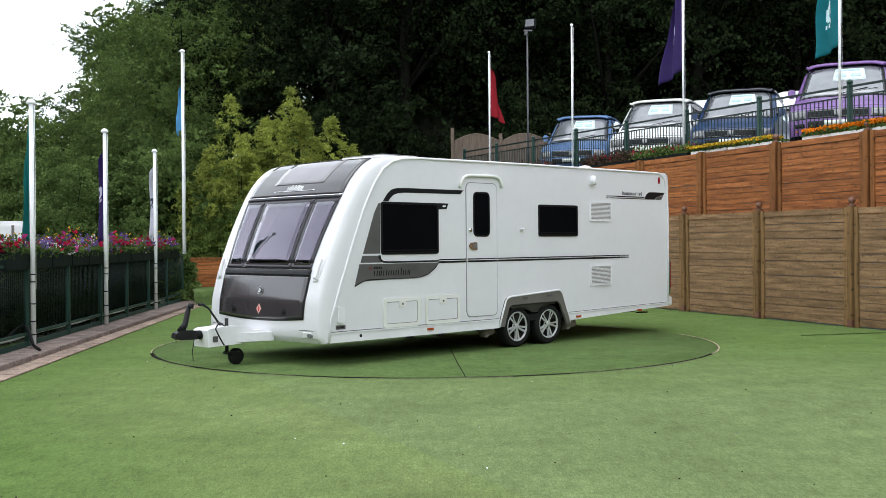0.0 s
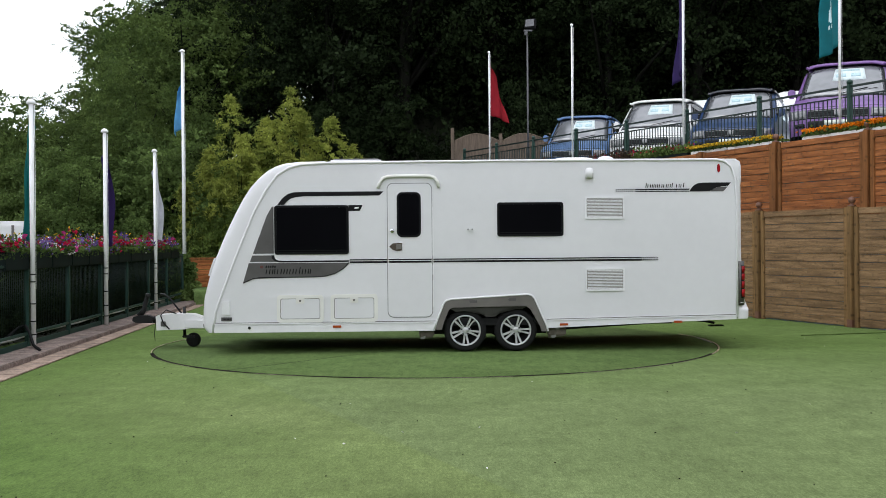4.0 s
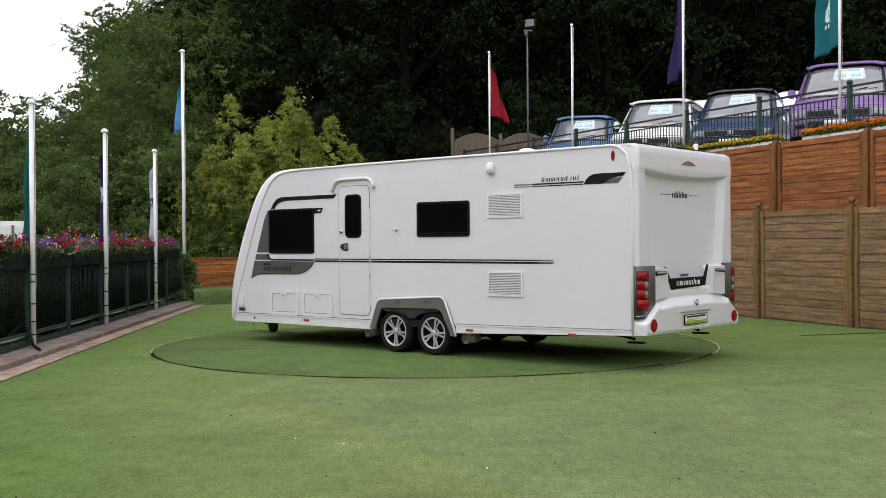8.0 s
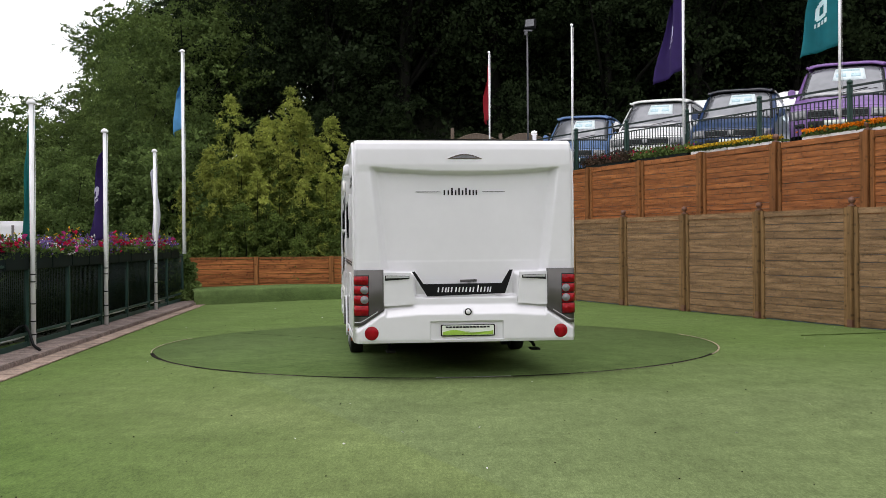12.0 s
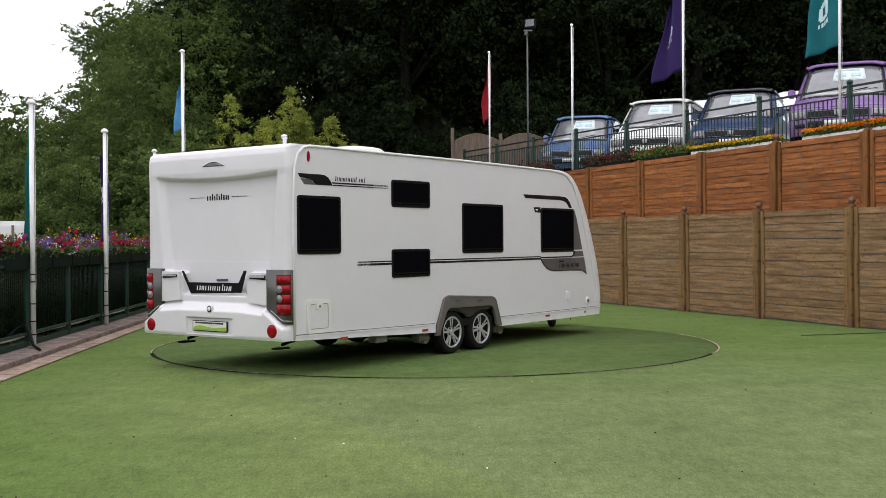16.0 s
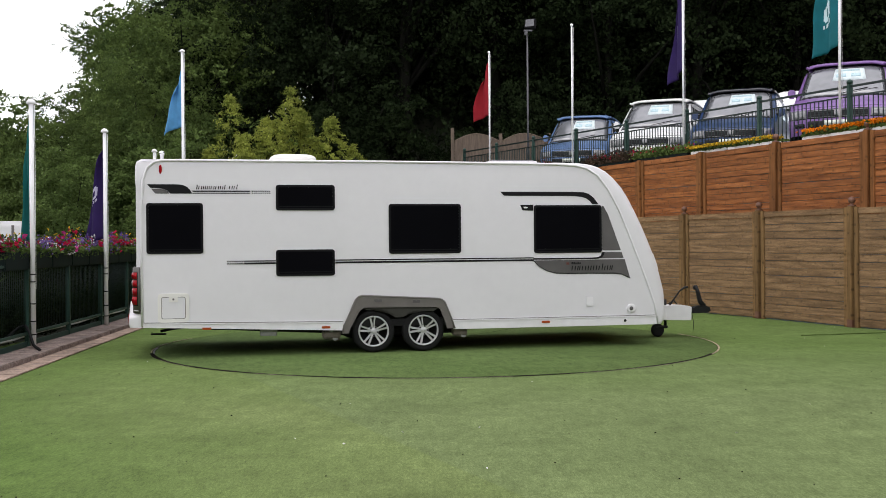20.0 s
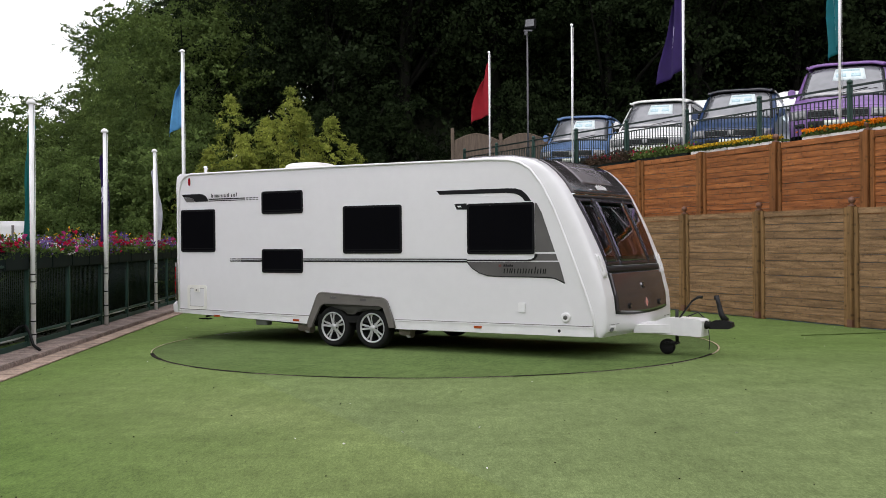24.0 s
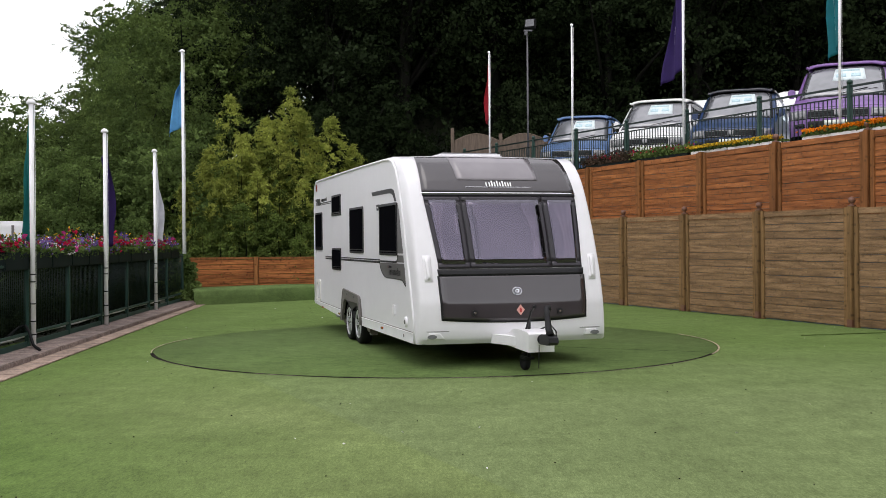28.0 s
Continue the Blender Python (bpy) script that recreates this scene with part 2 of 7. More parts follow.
M_SEAL = mat("black_window_surround", (0.006, 0.006, 0.007), 0.35, var=0.15, scale=9, spec=0.15)
M_MOVER = mat("mover_casting", (0.125, 0.105, 0.085), 0.6, metal=0.1, var=0.3, scale=14)
M_SOIL = mat("soil", (0.03, 0.022, 0.016), 0.95, var=0.3, scale=9, bump=0.4, bscale=40)
M_TARMAC = mat("terrace_tarmac", (0.06, 0.06, 0.06), 0.9, var=0.2, scale=2, bump=0.3, bscale=60)


def leaf_mat(name, base, tint, island=0.35, glow_through=0.25, patch=1.2):
    return mat(name, base, 0.6, var=0.3, scale=patch, tint=tint, island=island, through_light=glow_through, rand=0.12, spec=0.03)


# darker than real leaves: the wood's shade is painted into this colour
M_LEAF_SHADE_DARK = leaf_mat("shade_dark_leaf", (0.0090, 0.0158, 0.0062), (0.0165, 0.0255, 0.0095), 0.30, 0.08)
M_LEAF_MID = leaf_mat("ash_leaf", (0.054, 0.092, 0.026), (0.112, 0.156, 0.044), 0.28, 0.3, 0.8)
# bamboo in two colours: deeper below, brighter on top, for light from above
M_LEAF_BAMBOO = leaf_mat("bamboo_leaf", (0.052, 0.086, 0.021), (0.112, 0.155, 0.036), 0.3, 0.22, 1.2)
M_LEAF_TOPLIT = leaf_mat("toplit_bamboo_leaf", (0.150, 0.200, 0.038), (0.295, 0.325, 0.070), 0.25, 0.30, 0.9)
M_LEAF_SHRUB = leaf_mat("shrub_leaf", (0.058, 0.098, 0.027), (0.105, 0.150, 0.044), 0.28, 0.3, 1.0)
M_LEAF_DUSKY = leaf_mat("dusky_leaf", (0.050, 0.040, 0.026), (0.085, 0.055, 0.040))
PETALS = {
    "crimson": leaf_mat("crimson_petal", (0.27, 0.008, 0.030), (0.40, 0.015, 0.05)),
    "magenta": leaf_mat("magenta_petal", (0.28, 0.022, 0.12), (0.42, 0.06, 0.20)),
    "violet": leaf_mat("violet_petal", (0.085, 0.050, 0.18), (0.17, 0.11, 0.30)),
    "white": leaf_mat("white_petal", (0.55, 0.53, 0.55), (0.72, 0.70, 0.72)),
    "yellow": leaf_mat("yellow_petal", (0.50, 0.31, 0.020), (0.66, 0.44, 0.04)),
    "orange": leaf_mat("orange_petal", (0.62, 0.17, 0.008), (0.78, 0.26, 0.015)),
}


# ---- mesh helpers ----
def part(name, shape, material, parent=None, label="", kind=""):
    """Links a bmesh or a mesh as one object, under parent where there is one."""
    if isinstance(shape, bmesh.types.BMesh):
        me = bpy.data.meshes.new(name)
        shape.to_mesh(me)
        shape.free()
    else:
        me = shape
    if material and not me.materials:
        me.materials.append(material)
    ob = new(name, me)
    if parent is not None:
        ob.parent = parent
    return tagged(ob, label, kind=kind)


def thing(name, label, category, m=None, group="", kind=""):
    ob = new(name)
    ob.empty_display_size = 0.2
    if m is not None:
        ob.matrix_basis = m
    return tagged(ob, label, category, group, kind)


def smooth(bm, on=True):
    for f in bm.faces:
        f.smooth = on
    return bm


def add_box(bm, x0, x1, y0, y1, z0, z1, bevel=0.0):
    vs = [bm.verts.new((x, y, z)) for x in (x0, x1) for y in (y0, y1) for z in (z0, z1)]
    fs = [(0, 1, 3, 2), (4, 6, 7, 5), (0, 4, 5, 1), (2, 3, 7, 6), (0, 2, 6, 4), (1, 5, 7, 3)]
    faces = [bm.faces.new([vs[i] for i in f]) for f in fs]
    if bevel:
        edges = {e for f in faces for e in f.edges}
        bmesh.ops.bevel(bm, geom=list(edges), offset=bevel, segments=2, affect="EDGES")
    return bm


def box(x0, x1, y0, y1, z0, z1, bevel=0.0):
    return add_box(bmesh.new(), x0, x1, y0, y1, z0, z1, bevel)


def add_tube(bm, points, radius, sides=8, cap=True):
    """A round bar along points; radius may be one number or one per point."""
    pts = [Vector(p) for p in points]
    radii = radius if hasattr(radius, "__len__") else [radius] * len(pts)
    rings = []
    for i, p in enumerate(pts):
        d = (pts[min(i + 1, len(pts) - 1)] - pts[max(i - 1, 0)]).normalized()
        a = d.orthogonal().normalized() if abs(d.z) < 0.99 else Vector((1, 0, 0))
        if i and rings:
            a = (last_a - d * last_a.dot(d)).normalized()
        last_a = a
        b = d.cross(a)
        rings.append([bm.verts.new(p + (a * math.cos(k * 2 * math.pi / sides) + b * math.sin(k * 2 * math.pi / sides)) * radii[i]) for k in range(sides)])
    for r0, r1 in zip(rings, rings[1:]):
        for k in range(sides):
            f = bm.faces.new((r0[k], r0[(k + 1) % sides], r1[(k + 1) % sides], r1[k]))
            f.smooth = True
    if cap:
        bm.faces.new(rings[0][::-1])
        bm.faces.new(rings[-1])
    return bm


def tube(points, radius, sides=8):
    return add_tube(bmesh.new(), points, radius, sides)


def lathe(profile, axis="z", segments=24, centre=(0, 0, 0)):
    """Turns a profile of (radius, height) about an axis."""
    bm = bmesh.new()
    rings = []
    for r, h in profile:
        ring = []
        for k in range(segments):
            a = 2 * math.pi * k / segments
            u, v = r * math.cos(a), r * math.sin(a)
            c = {"z": (u, v, h), "y": (u, h, -v), "x": (h, u, v)}[axis]
            ring.append(bm.verts.new(Vector(c) + Vector(centre)))
        rings.append(ring)
    for r0, r1 in zip(rings, rings[1:]):
        for k in range(segments):
            f = bm.faces.new((r0[k], r0[(k + 1) % segments], r1[(k + 1) % segments], r1[k]))
            f.smooth = True
    for ring, (r, h) in ((rings[0][::-1], profile[0]), (rings[-1], profile[-1])):
        if r < 0.06:
            bm.faces.new(ring)
    return bm


def extrude_poly(pts, to3d, thick, bm=None):
    """A plate: the polygon pts (2D) placed by to3d(u, v, depth), thick deep."""
    bm = bm or bmesh.new()
    a = [bm.verts.new(to3d(u, v, 0.0)) for u, v in pts]
    b = [bm.verts.new(to3d(u, v, thick)) for u, v in pts]
    n = len(pts)
    caps = [bm.faces.new(b), bm.faces.new(a[::-1])]
    for i in range(n):
        bm.faces.new((a[i], a[(i + 1) % n], b[(i + 1) % n], b[i]))
    bmesh.ops.triangulate(bm, faces=caps)
    bmesh.ops.recalc_face_normals(bm, faces=bm.faces)
    return bm


def round_rect(u0, u1, v0, v1, r, n=4):
    pts = []
    for cu, cv, a0 in ((u1 - r, v1 - r, 0), (u0 + r, v1 - r, 90), (u0 + r, v0 + r, 180), (u1 - r, v0 + r, 270)):
        for k in range(n + 1):
            a = radians(a0 + 90 * k / n)
            pts.append((cu + r * math.cos(a), cv + r * math.sin(a)))
    return pts


def ring_plate(outer, inner, to3d, thick):
    """A frame between two outlines with the same count of points."""
    bm = bmesh.new()
    n = len(outer)
    rows = [[bm.verts.new(to3d(u, v, d)) for u, v in loop] for loop, d in ((outer, 0.0), (outer, thick), (inner, thick), (inner, 0.0))]
    for r0, r1 in zip(rows, rows[1:]):
        for i in range(n):
            bm.faces.new((r0[i], r0[(i + 1) % n], r1[(i + 1) % n], r1[i]))
    bmesh.ops.recalc_face_normals(bm, faces=bm.faces)
    return bm


def grid_mesh(rows, smooth_on=True, bm=None, skip=None):
    """Faces over rows of points; skip(i, j) leaves an opening."""
    bm = bm or bmesh.new()
    vs = [[bm.verts.new(p) for p in r] for r in rows]
    for i in range(len(vs) - 1):
        for j in range(len(vs[0]) - 1):
            if skip and skip(i, j):
                continue
            f = bm.faces.new((vs[i][j], vs[i][j + 1], vs[i + 1][j + 1], vs[i + 1][j]))
            f.smooth = smooth_on
    return bm


def word_bars(widths, height, gap, place, thick=0.002, slant=0.15, hollow=0.0):
    """Plain bars in a row that stand for lettering; hollow, where given, is the stroke of a pair of bars; place(u, v, depth)."""
    bm, u = bmesh.new(), 0.0
    for w, tall in widths:
        h = height * tall
        strokes = [(0.0, hollow, height * 0.7), (w - hollow, w, h)] if hollow and w > 2.4 * hollow else [(0.0, w, h)]
        for a, b, top_v in strokes:
            if top_v > 0:
                extrude_poly([(u + a, 0), (u + b, 0), (u + b + slant * top_v, top_v), (u + a + slant * top_v, top_v)], place, thick, bm)
        u += w + gap
    return bm


def leaf_mesh(name, centres, size, seed, flat=0.0, aspect=1.6, droop=0.0, up=0.0):
    """Many small leaves, one four-cornered blade each, round the given points; up turns their faces to the sky."""
    rng = np.random.default_rng(seed)
    c = np.asarray(centres, float)
    n = len(c)
    if up:
        nrm = rng.normal(size=(n, 3)) + (0, 0, up)
        d = np.cross(nrm, rng.normal(size=(n, 3)))
        d[:, 2] -= droop * np.linalg.norm(d, axis=1)
    else:
        d = rng.normal(size=(n, 3))
        d[:, 2] = d[:, 2] * (1 - flat) - droop
        nrm = rng.normal(size=(n, 3))
    d /= np.linalg.norm(d, axis=1, keepdims=True)
    e = np.cross(d, nrm)
    e /= np.linalg.norm(e, axis=1, keepdims=True)
    nrm = np.cross(d, e)
    s = size * rng.uniform(0.6, 1.3, size=(n, 1))
    v = np.stack([c - d * s * aspect / 2, c + e * s / 2 + nrm * s * 0.15, c + d * s * aspect / 2, c - e * s / 2 + nrm * s * 0.15], 1).reshape(-1, 3)
    me = bpy.data.meshes.new(name)
    i = np.arange(n) * 4
    faces = np.stack([i, i + 1, i + 2, i + 3], 1)
    me.vertices.add(len(v))
    me.vertices.foreach_set("co", v.ravel())
    me.loops.add(4 * n)
    me.loops.foreach_set("vertex_index", faces.ravel())
    me.polygons.add(n)
    me.polygons.foreach_set("loop_start", i)
    me.polygons.foreach_set("loop_total", np.full(n, 4))
    me.update(calc_edges=True)
    return me

# ---- ground and lawn ----
HUB = Vector((-0.118, 15.309, 0.0))      # centre of the turntable
DISC_R = 3.90


def hill(x, y):
    """Height of the land: level round the lawn, a wooded bank behind."""
    t = max(0.0, y - 37.0 - 0.15 * max(0.0, -x - 6))
    z = 24.0 * (1 - math.exp(-t * 0.045))
    if x < -2:
        z *= max(0.10, min(1.0, 1 + (x + 2) / 12.0) if x > -8 else 0.5 + (x + 8) / 40.0)
    return z - 0.03


def axis_steps(lo, hi, core0, core1, fine_step):
    inner = list(np.arange(core0, core1 + 0.01, fine_step))
    return [lo, lo * 0.5 + core0 * 0.5, core0 - 40, core0 - 15] + inner + [core1 + 15, core1 + 40, hi * 0.5 + core1 * 0.5, hi]


rows = [[(x, y, hill(x, y)) for x in axis_steps(-900, 900, -50, 50, 4)] for y in axis_steps(-900, 1500, -20, 110, 4)]
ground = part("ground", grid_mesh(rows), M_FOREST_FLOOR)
tagged(ground, "dark leaf-littered earth rising to a wooded bank", "ground", kind="structure")

# lawn with a round hole in which the turntable lies
bm = bmesh.new()
outer, inner, lip = [], [], []
N_RING = 120
for k in range(N_RING):
    a = 2 * math.pi * k / N_RING
    c, s = math.cos(a), math.sin(a)
    reach = min(((9.5 + 0.118) if c > 0 else (6.35 - 0.118)) / max(abs(c), 1e-6), (13.3 if s > 0 else 19.0) / max(abs(s), 1e-6))
    outer.append(bm.verts.new((HUB.x + c * reach, HUB.y + s * reach, 0)))
    inner.append(bm.verts.new((HUB.x + c * (DISC_R + 0.003), HUB.y + s * (DISC_R + 0.003), 0)))
    lip.append(bm.verts.new((HUB.x + c * (DISC_R + 0.003), HUB.y + s * (DISC_R + 0.003), -0.025)))
for k in range(N_RING):
    j = (k + 1) % N_RING
    bm.faces.new((inner[k], outer[k], outer[j], inner[j]))
    bm.faces.new((lip[k], inner[k], inner[j], lip[j]))
lawn = part("lawn", bm, M_TURF)
tagged(lawn, "short green artificial turf with worn paler patches", "lawn", kind="structure")

# a raised lip of turf where two sheets overlap, beside the fence
lip_strip = part("turf_overlap", extrude_poly([(5.35, 16.02), (6.95, 16.45), (6.92, 16.56), (5.9, 16.36), (5.34, 16.06)], lambda u, v, d: (u, v, 0.004 + d), 0.012), M_TURF)
tagged(lip_strip, "overlapping edge of a green turf sheet", "turf edge", kind="structure")

M_SEAM = mat("turf_seam_shadow", (0.016, 0.022, 0.010), 0.95, var=0.5, scale=9, spec=0.05)
# turntable: turf disc, steel rim and a seam across it; it carries the caravan round
turntable = thing("turntable", "round turntable covered in green turf with a dark metal rim", "turntable", pose(HUB.x, HUB.y, 0))
disc = lathe([(0.01, -0.02), (DISC_R - 0.019, -0.02), (DISC_R - 0.019, 0.002), (0.01, 0.002)], segments=120)
part("turf_top", disc, M_DISC, turntable)
part("rim", lathe([(DISC_R - 0.018, -0.02), (DISC_R - 0.006, -0.02), (DISC_R - 0.006, 0.001), (DISC_R - 0.018, 0.0015)], segments=120), M_DISC, turntable, "turf-covered edging ring")
part("rim_plate", extrude_poly([(math.cos(radians(a)) * r, math.sin(radians(a)) * r) for a, r in
     [(x, DISC_R - 0.03) for x in range(-6, 7, 3)] + [(x, DISC_R - 0.006) for x in range(6, -7, -3)]], lambda u, v, d: (u, v, 0.003 + d), 0.004), M_STEEL, turntable, "bare metal joint plate")
part("turf_seam", extrude_poly([(-2.43, -2.99), (-1.60, -2.05), (-0.30, -0.60), (-0.306, -0.595), (-1.615, -2.047), (-2.437, -2.983)], lambda u, v, d: (u, v, 0.0022 + d), 0.001), M_SEAM, turntable, "dark open seam in the turf")

M_EDGING = mat("scuffed_edging", (0.22, 0.17, 0.11), 0.6, metal=0.2, var=0.6, scale=3.5, tint=(0.32, 0.26, 0.17))
for a0, a1, wide in ((-26, 20, 0.022), (163, 196, 0.014)):
    arc = [(math.cos(radians(a)), math.sin(radians(a))) for a in range(a0, a1, 2)]
    edging = part("turntable_edging", extrude_poly([(HUB.x + c * (DISC_R + 0.006), HUB.y + s * (DISC_R + 0.006)) for c, s in arc] + [(HUB.x + c * (DISC_R + 0.006 + wide), HUB.y + s * (DISC_R + 0.006 + wide)) for c, s in arc[::-1]],
                                                    lambda u, v, d: (u, v, 0.001 + d), 0.005), M_EDGING)
    tagged(edging, "scuffed metal edging round the turntable pit", "edging", kind="structure")

# the open joint in front, ragged where the turf edge has frayed and grit has gathered
M_JOINT = mat("dark_joint", (0.006, 0.006, 0.005), 0.95, var=0.5, scale=9, tint=(0.020, 0.017, 0.012), spec=0.05)
jr = random.Random(31)
inner_arc, outer_arc = [], []
for k in range(188):
    a = radians(-164 + 0.74 * k)
    wide = 0.024 + 0.024 * (0.5 + 0.5 * math.sin(k * 0.17)) * jr.uniform(0.3, 1.4)
    inner_arc.append((HUB.x + math.cos(a) * (DISC_R - 0.004 - wide * 0.5), HUB.y + math.sin(a) * (DISC_R - 0.004 - wide * 0.5)))
    outer_arc.append((HUB.x + math.cos(a) * (DISC_R + 0.010 + wide * 0.6), HUB.y + math.sin(a) * (DISC_R + 0.010 + wide * 0.6)))
joint = part("turntable_joint", grid_mesh([[(*p, 0.0045), (*q, 0.0045)] for p, q in zip(inner_arc, outer_arc)], False), M_JOINT)
tagged(joint, "dark gritty joint between lawn and turntable", "joint", kind="structure")
M_FRAYED = mat("frayed_edge", (0.14, 0.15, 0.08), 0.9, var=0.5, scale=4, tint=(0.34, 0.31, 0.22))
for k0, k1 in ((18, 40), (58, 71), (86, 118), (130, 176)):
    rows_ = []
    for k in range(k0, k1):
        p, d = Vector((*outer_arc[k], 0.0)), (Vector((*outer_arc[k], 0.0)) - HUB).normalized()
        wide = jr.uniform(0.001, 0.009) * math.sin((k - k0 + 0.5) / (k1 - k0) * math.pi)
        rows_.append([tuple(p + Vector((0, 0, 0.005))), tuple(p + d * wide + Vector((0, 0, 0.004)))])
    tagged(part("frayed_turf_edge", grid_mesh(rows_, False), M_FRAYED), "pale frayed edge of the lawn turf", "turf edge", kind="structure")

# ---- kerb, paving and the low green fence on the open side ----
def left_x(y):
    return -5.66 - 0.060 * (y - 14.65)


LEFT_TURN = math.degrees(math.atan(0.060))
kerb = thing("kerb", "weathered concrete kerb slabs beside the green fence", "kerb", kind="structure")
slab = box(-0.24, 0.24, -0.445, 0.445, 0, 0.075, 0.012)
slab_mesh = part("kerb_slab", slab, M_KERB, kerb)
flag = part("paving_slab", box(-0.15, 0.15, -0.295, 0.295, 0, 0.014, 0.004), M_STONE, kerb)
y, first = 5.0, True
while y < 26.2:
    m = pose(left_x(y) + 0.24, y, -0.004 + random.uniform(0, 0.006), 0, 0, LEFT_TURN + random.uniform(-0.6, 0.6))
    if first:
        slab_mesh.matrix_basis = m
    else:
        o = part("kerb_slab", slab_mesh.data, None, kerb)
        o.matrix_basis = m
    first = False
    y += 0.90
y, first = 5.0, True
while y < 26.0:
    m = pose(left_x(y) + 0.63 - 0.008 * (y - 11), y, 0.001 + random.uniform(0, 0.004), 0, 0, LEFT_TURN + random.uniform(-0.8, 0.8))
    if first:
        flag.matrix_basis = m
    else:
        o = part("paving_slab", flag.data, None, kerb)
        o.matrix_basis = m
    first = False
    y += 0.60

green_fence = thing("railing_fence", "low dark green painted metal railing fence", "fence", pose(left_x(14.65), 14.65, 0.0, 0, 0, LEFT_TURN))
post_me = bar_me = None
for k in range(-4, 7):
    if post_me is None:
        o = part("post", box(-0.03, 0.03, -0.03, 0.03, 0, 1.21, 0.006), M_GREENMETAL, green_fence)
        post_me = o.data
    else:
        o = part("post", post_me, None, green_fence)
    o.location = (-0.02, k * 1.93, 0.0)
    if k < 6:
        r = part("top_rail", box(-0.02, 0.02, 0.03, 1.90, 1.155, 1.19, 0.006), M_GREENMETAL, green_fence)
        r.location = (-0.02, k * 1.93, 0)
        r = part("bottom_rail", box(-0.02, 0.02, 0.03, 1.90, 0.225, 0.265, 0.006), M_GREENMETAL, green_fence)
        r.location = (-0.02, k * 1.93, 0)
        r = part("kickboard", box(-0.012, 0.012, 0.03, 1.90, 0.01, 0.14, 0.004), M_GREENMETAL, green_fence)
        r.location = (-0.02, k * 1.93, 0)
        for j in range(1, 25):
            if bar_me is None:
                o = part("bar", tube([(0, 0, 0.24), (0, 0, 1.17)], 0.004, 5), M_BARS, green_fence)
                bar_me = o.data
            else:
                o = part("bar", bar_me, None, green_fence)
            o.location = (-0.02, k * 1.93 + j * 1.93 / 25, 0)
hose = tagged(part("drain_pipe", tube([(left_x(t) - 0.12, t, 0.20 + 0.012 * math.sin(t * 2.1)) for t in np.arange(8, 26, 0.8)], 0.022, 8), M_TRIMW),
              "long pale plastic pipe fixed along the fence foot", "pipe")
part("pipe_clip", box(left_x(8.8) - 0.16, left_x(8.8) - 0.05, 8.78, 8.82, -0.03, 0.23), M_GREENMETAL, hose)

# ---- timber retaining fences on the terrace side ----
FENCE_TURN = math.degrees(math.atan2(0.926, -0.378))
F0, FD, FN = Vector((6.64, 17.63, 0)), Vector((-0.378, 0.926, 0)), Vector((0.926, 0.378, 0))


def on_fence(k, set_back, z=0.0, pitch=2.33):
    return F0 + FD * (k * pitch) + FN * set_back + Vector((0, 0, z))


def timber_fence(name, label, origin, pitch, k0, k1, z0, z1, plank_h, wood, post_wood, finials, cap_h):
    fence = thing(name, label, "fence", pose(*origin, 0, 0, FENCE_TURN))
    half = 0.15
    meshes = {}

    def piece(kind, make, material, at, label=""):
        if kind not in meshes:
            o = part(kind, make(), material, fence, label)
            meshes[kind] = o.data
        else:
            o = part(kind, meshes[kind], None, fence, label)
        o.location = at
        return o

    for k in range(k0, k1 + 1):
        x = k * pitch
        piece("post", lambda: box(-0.055, 0.055, -0.06, 0.07, z0, z1 + 0.01, 0.008), post_wood, (x, 0, 0))
        for sgn in (-1, 1):
            piece("cover_strip", lambda: box(-0.045, 0.045, -0.02, 0.035, z0, z1 - 0.005, 0.005), post_wood, (x + sgn * 0.118, 0, 0))
        if finials(k):
            piece("finial", lambda: lathe([(0.062, z1 + 0.012), (0.066, z1 + 0.03), (0.03, z1 + 0.035), (0.024, z1 + 0.055), (0.045, z1 + 0.07), (0.062, z1 + 0.105),
                  (0.055, z1 + 0.14), (0.03, z1 + 0.162), (0.006, z1 + 0.168)], segments=16), M_FINIAL, (x, 0.005, 0), "turned brown ball finial")
        piece("post_shoe", lambda: box(-0.058, 0.058, -0.06, 0.074, z0, z0 + 0.13, 0.004), M_FINIAL, (x, 0, 0), "dark post shoe") if z0 < 0.5 else None
        if k < k1:
            mid = x + pitch / 2
            length = pitch - 2 * half - 0.03
            piece("top_rail", lambda: box(-length / 2, length / 2, -0.03, 0.03, z1 - cap_h, z1 - 0.015, 0.006), wood, (mid, 0, 0))
            piece("backing_board", lambda: box(-pitch / 2 + 0.08, pitch / 2 - 0.08, -0.05, -0.018, z0, z1 - cap_h - 0.01), M_MEMBRANE, (mid, 0, 0))
            z = z0 + 0.02
            count = round((z1 - cap_h - z) / plank_h)
            plank_h = (z1 - cap_h - z) / count
            for _ in range(count):
                o = piece("plank", lambda: box(-length / 2, length / 2, -0.012, 0.012, 0, plank_h - 0.007, 0.002), wood,
                          (mid + random.uniform(-0.004, 0.004), random.uniform(-0.003, 0.003), z + random.uniform(-0.003, 0.004)))
                o.rotation_euler = (radians(random.uniform(-0.8, 0.8)), radians(random.uniform(-0.10, 0.10)), 0)
                z += plank_h
    return fence


timber_fence("timber_fence", "weathered brown horizontal-plank timber fence with ball finials", F0 - FD * 0.11, 2.33, -2, 5, 0.0, 1.965, 0.1265, M_WOOD_LOW, M_WOOD_POST, lambda k: True, 0.115)
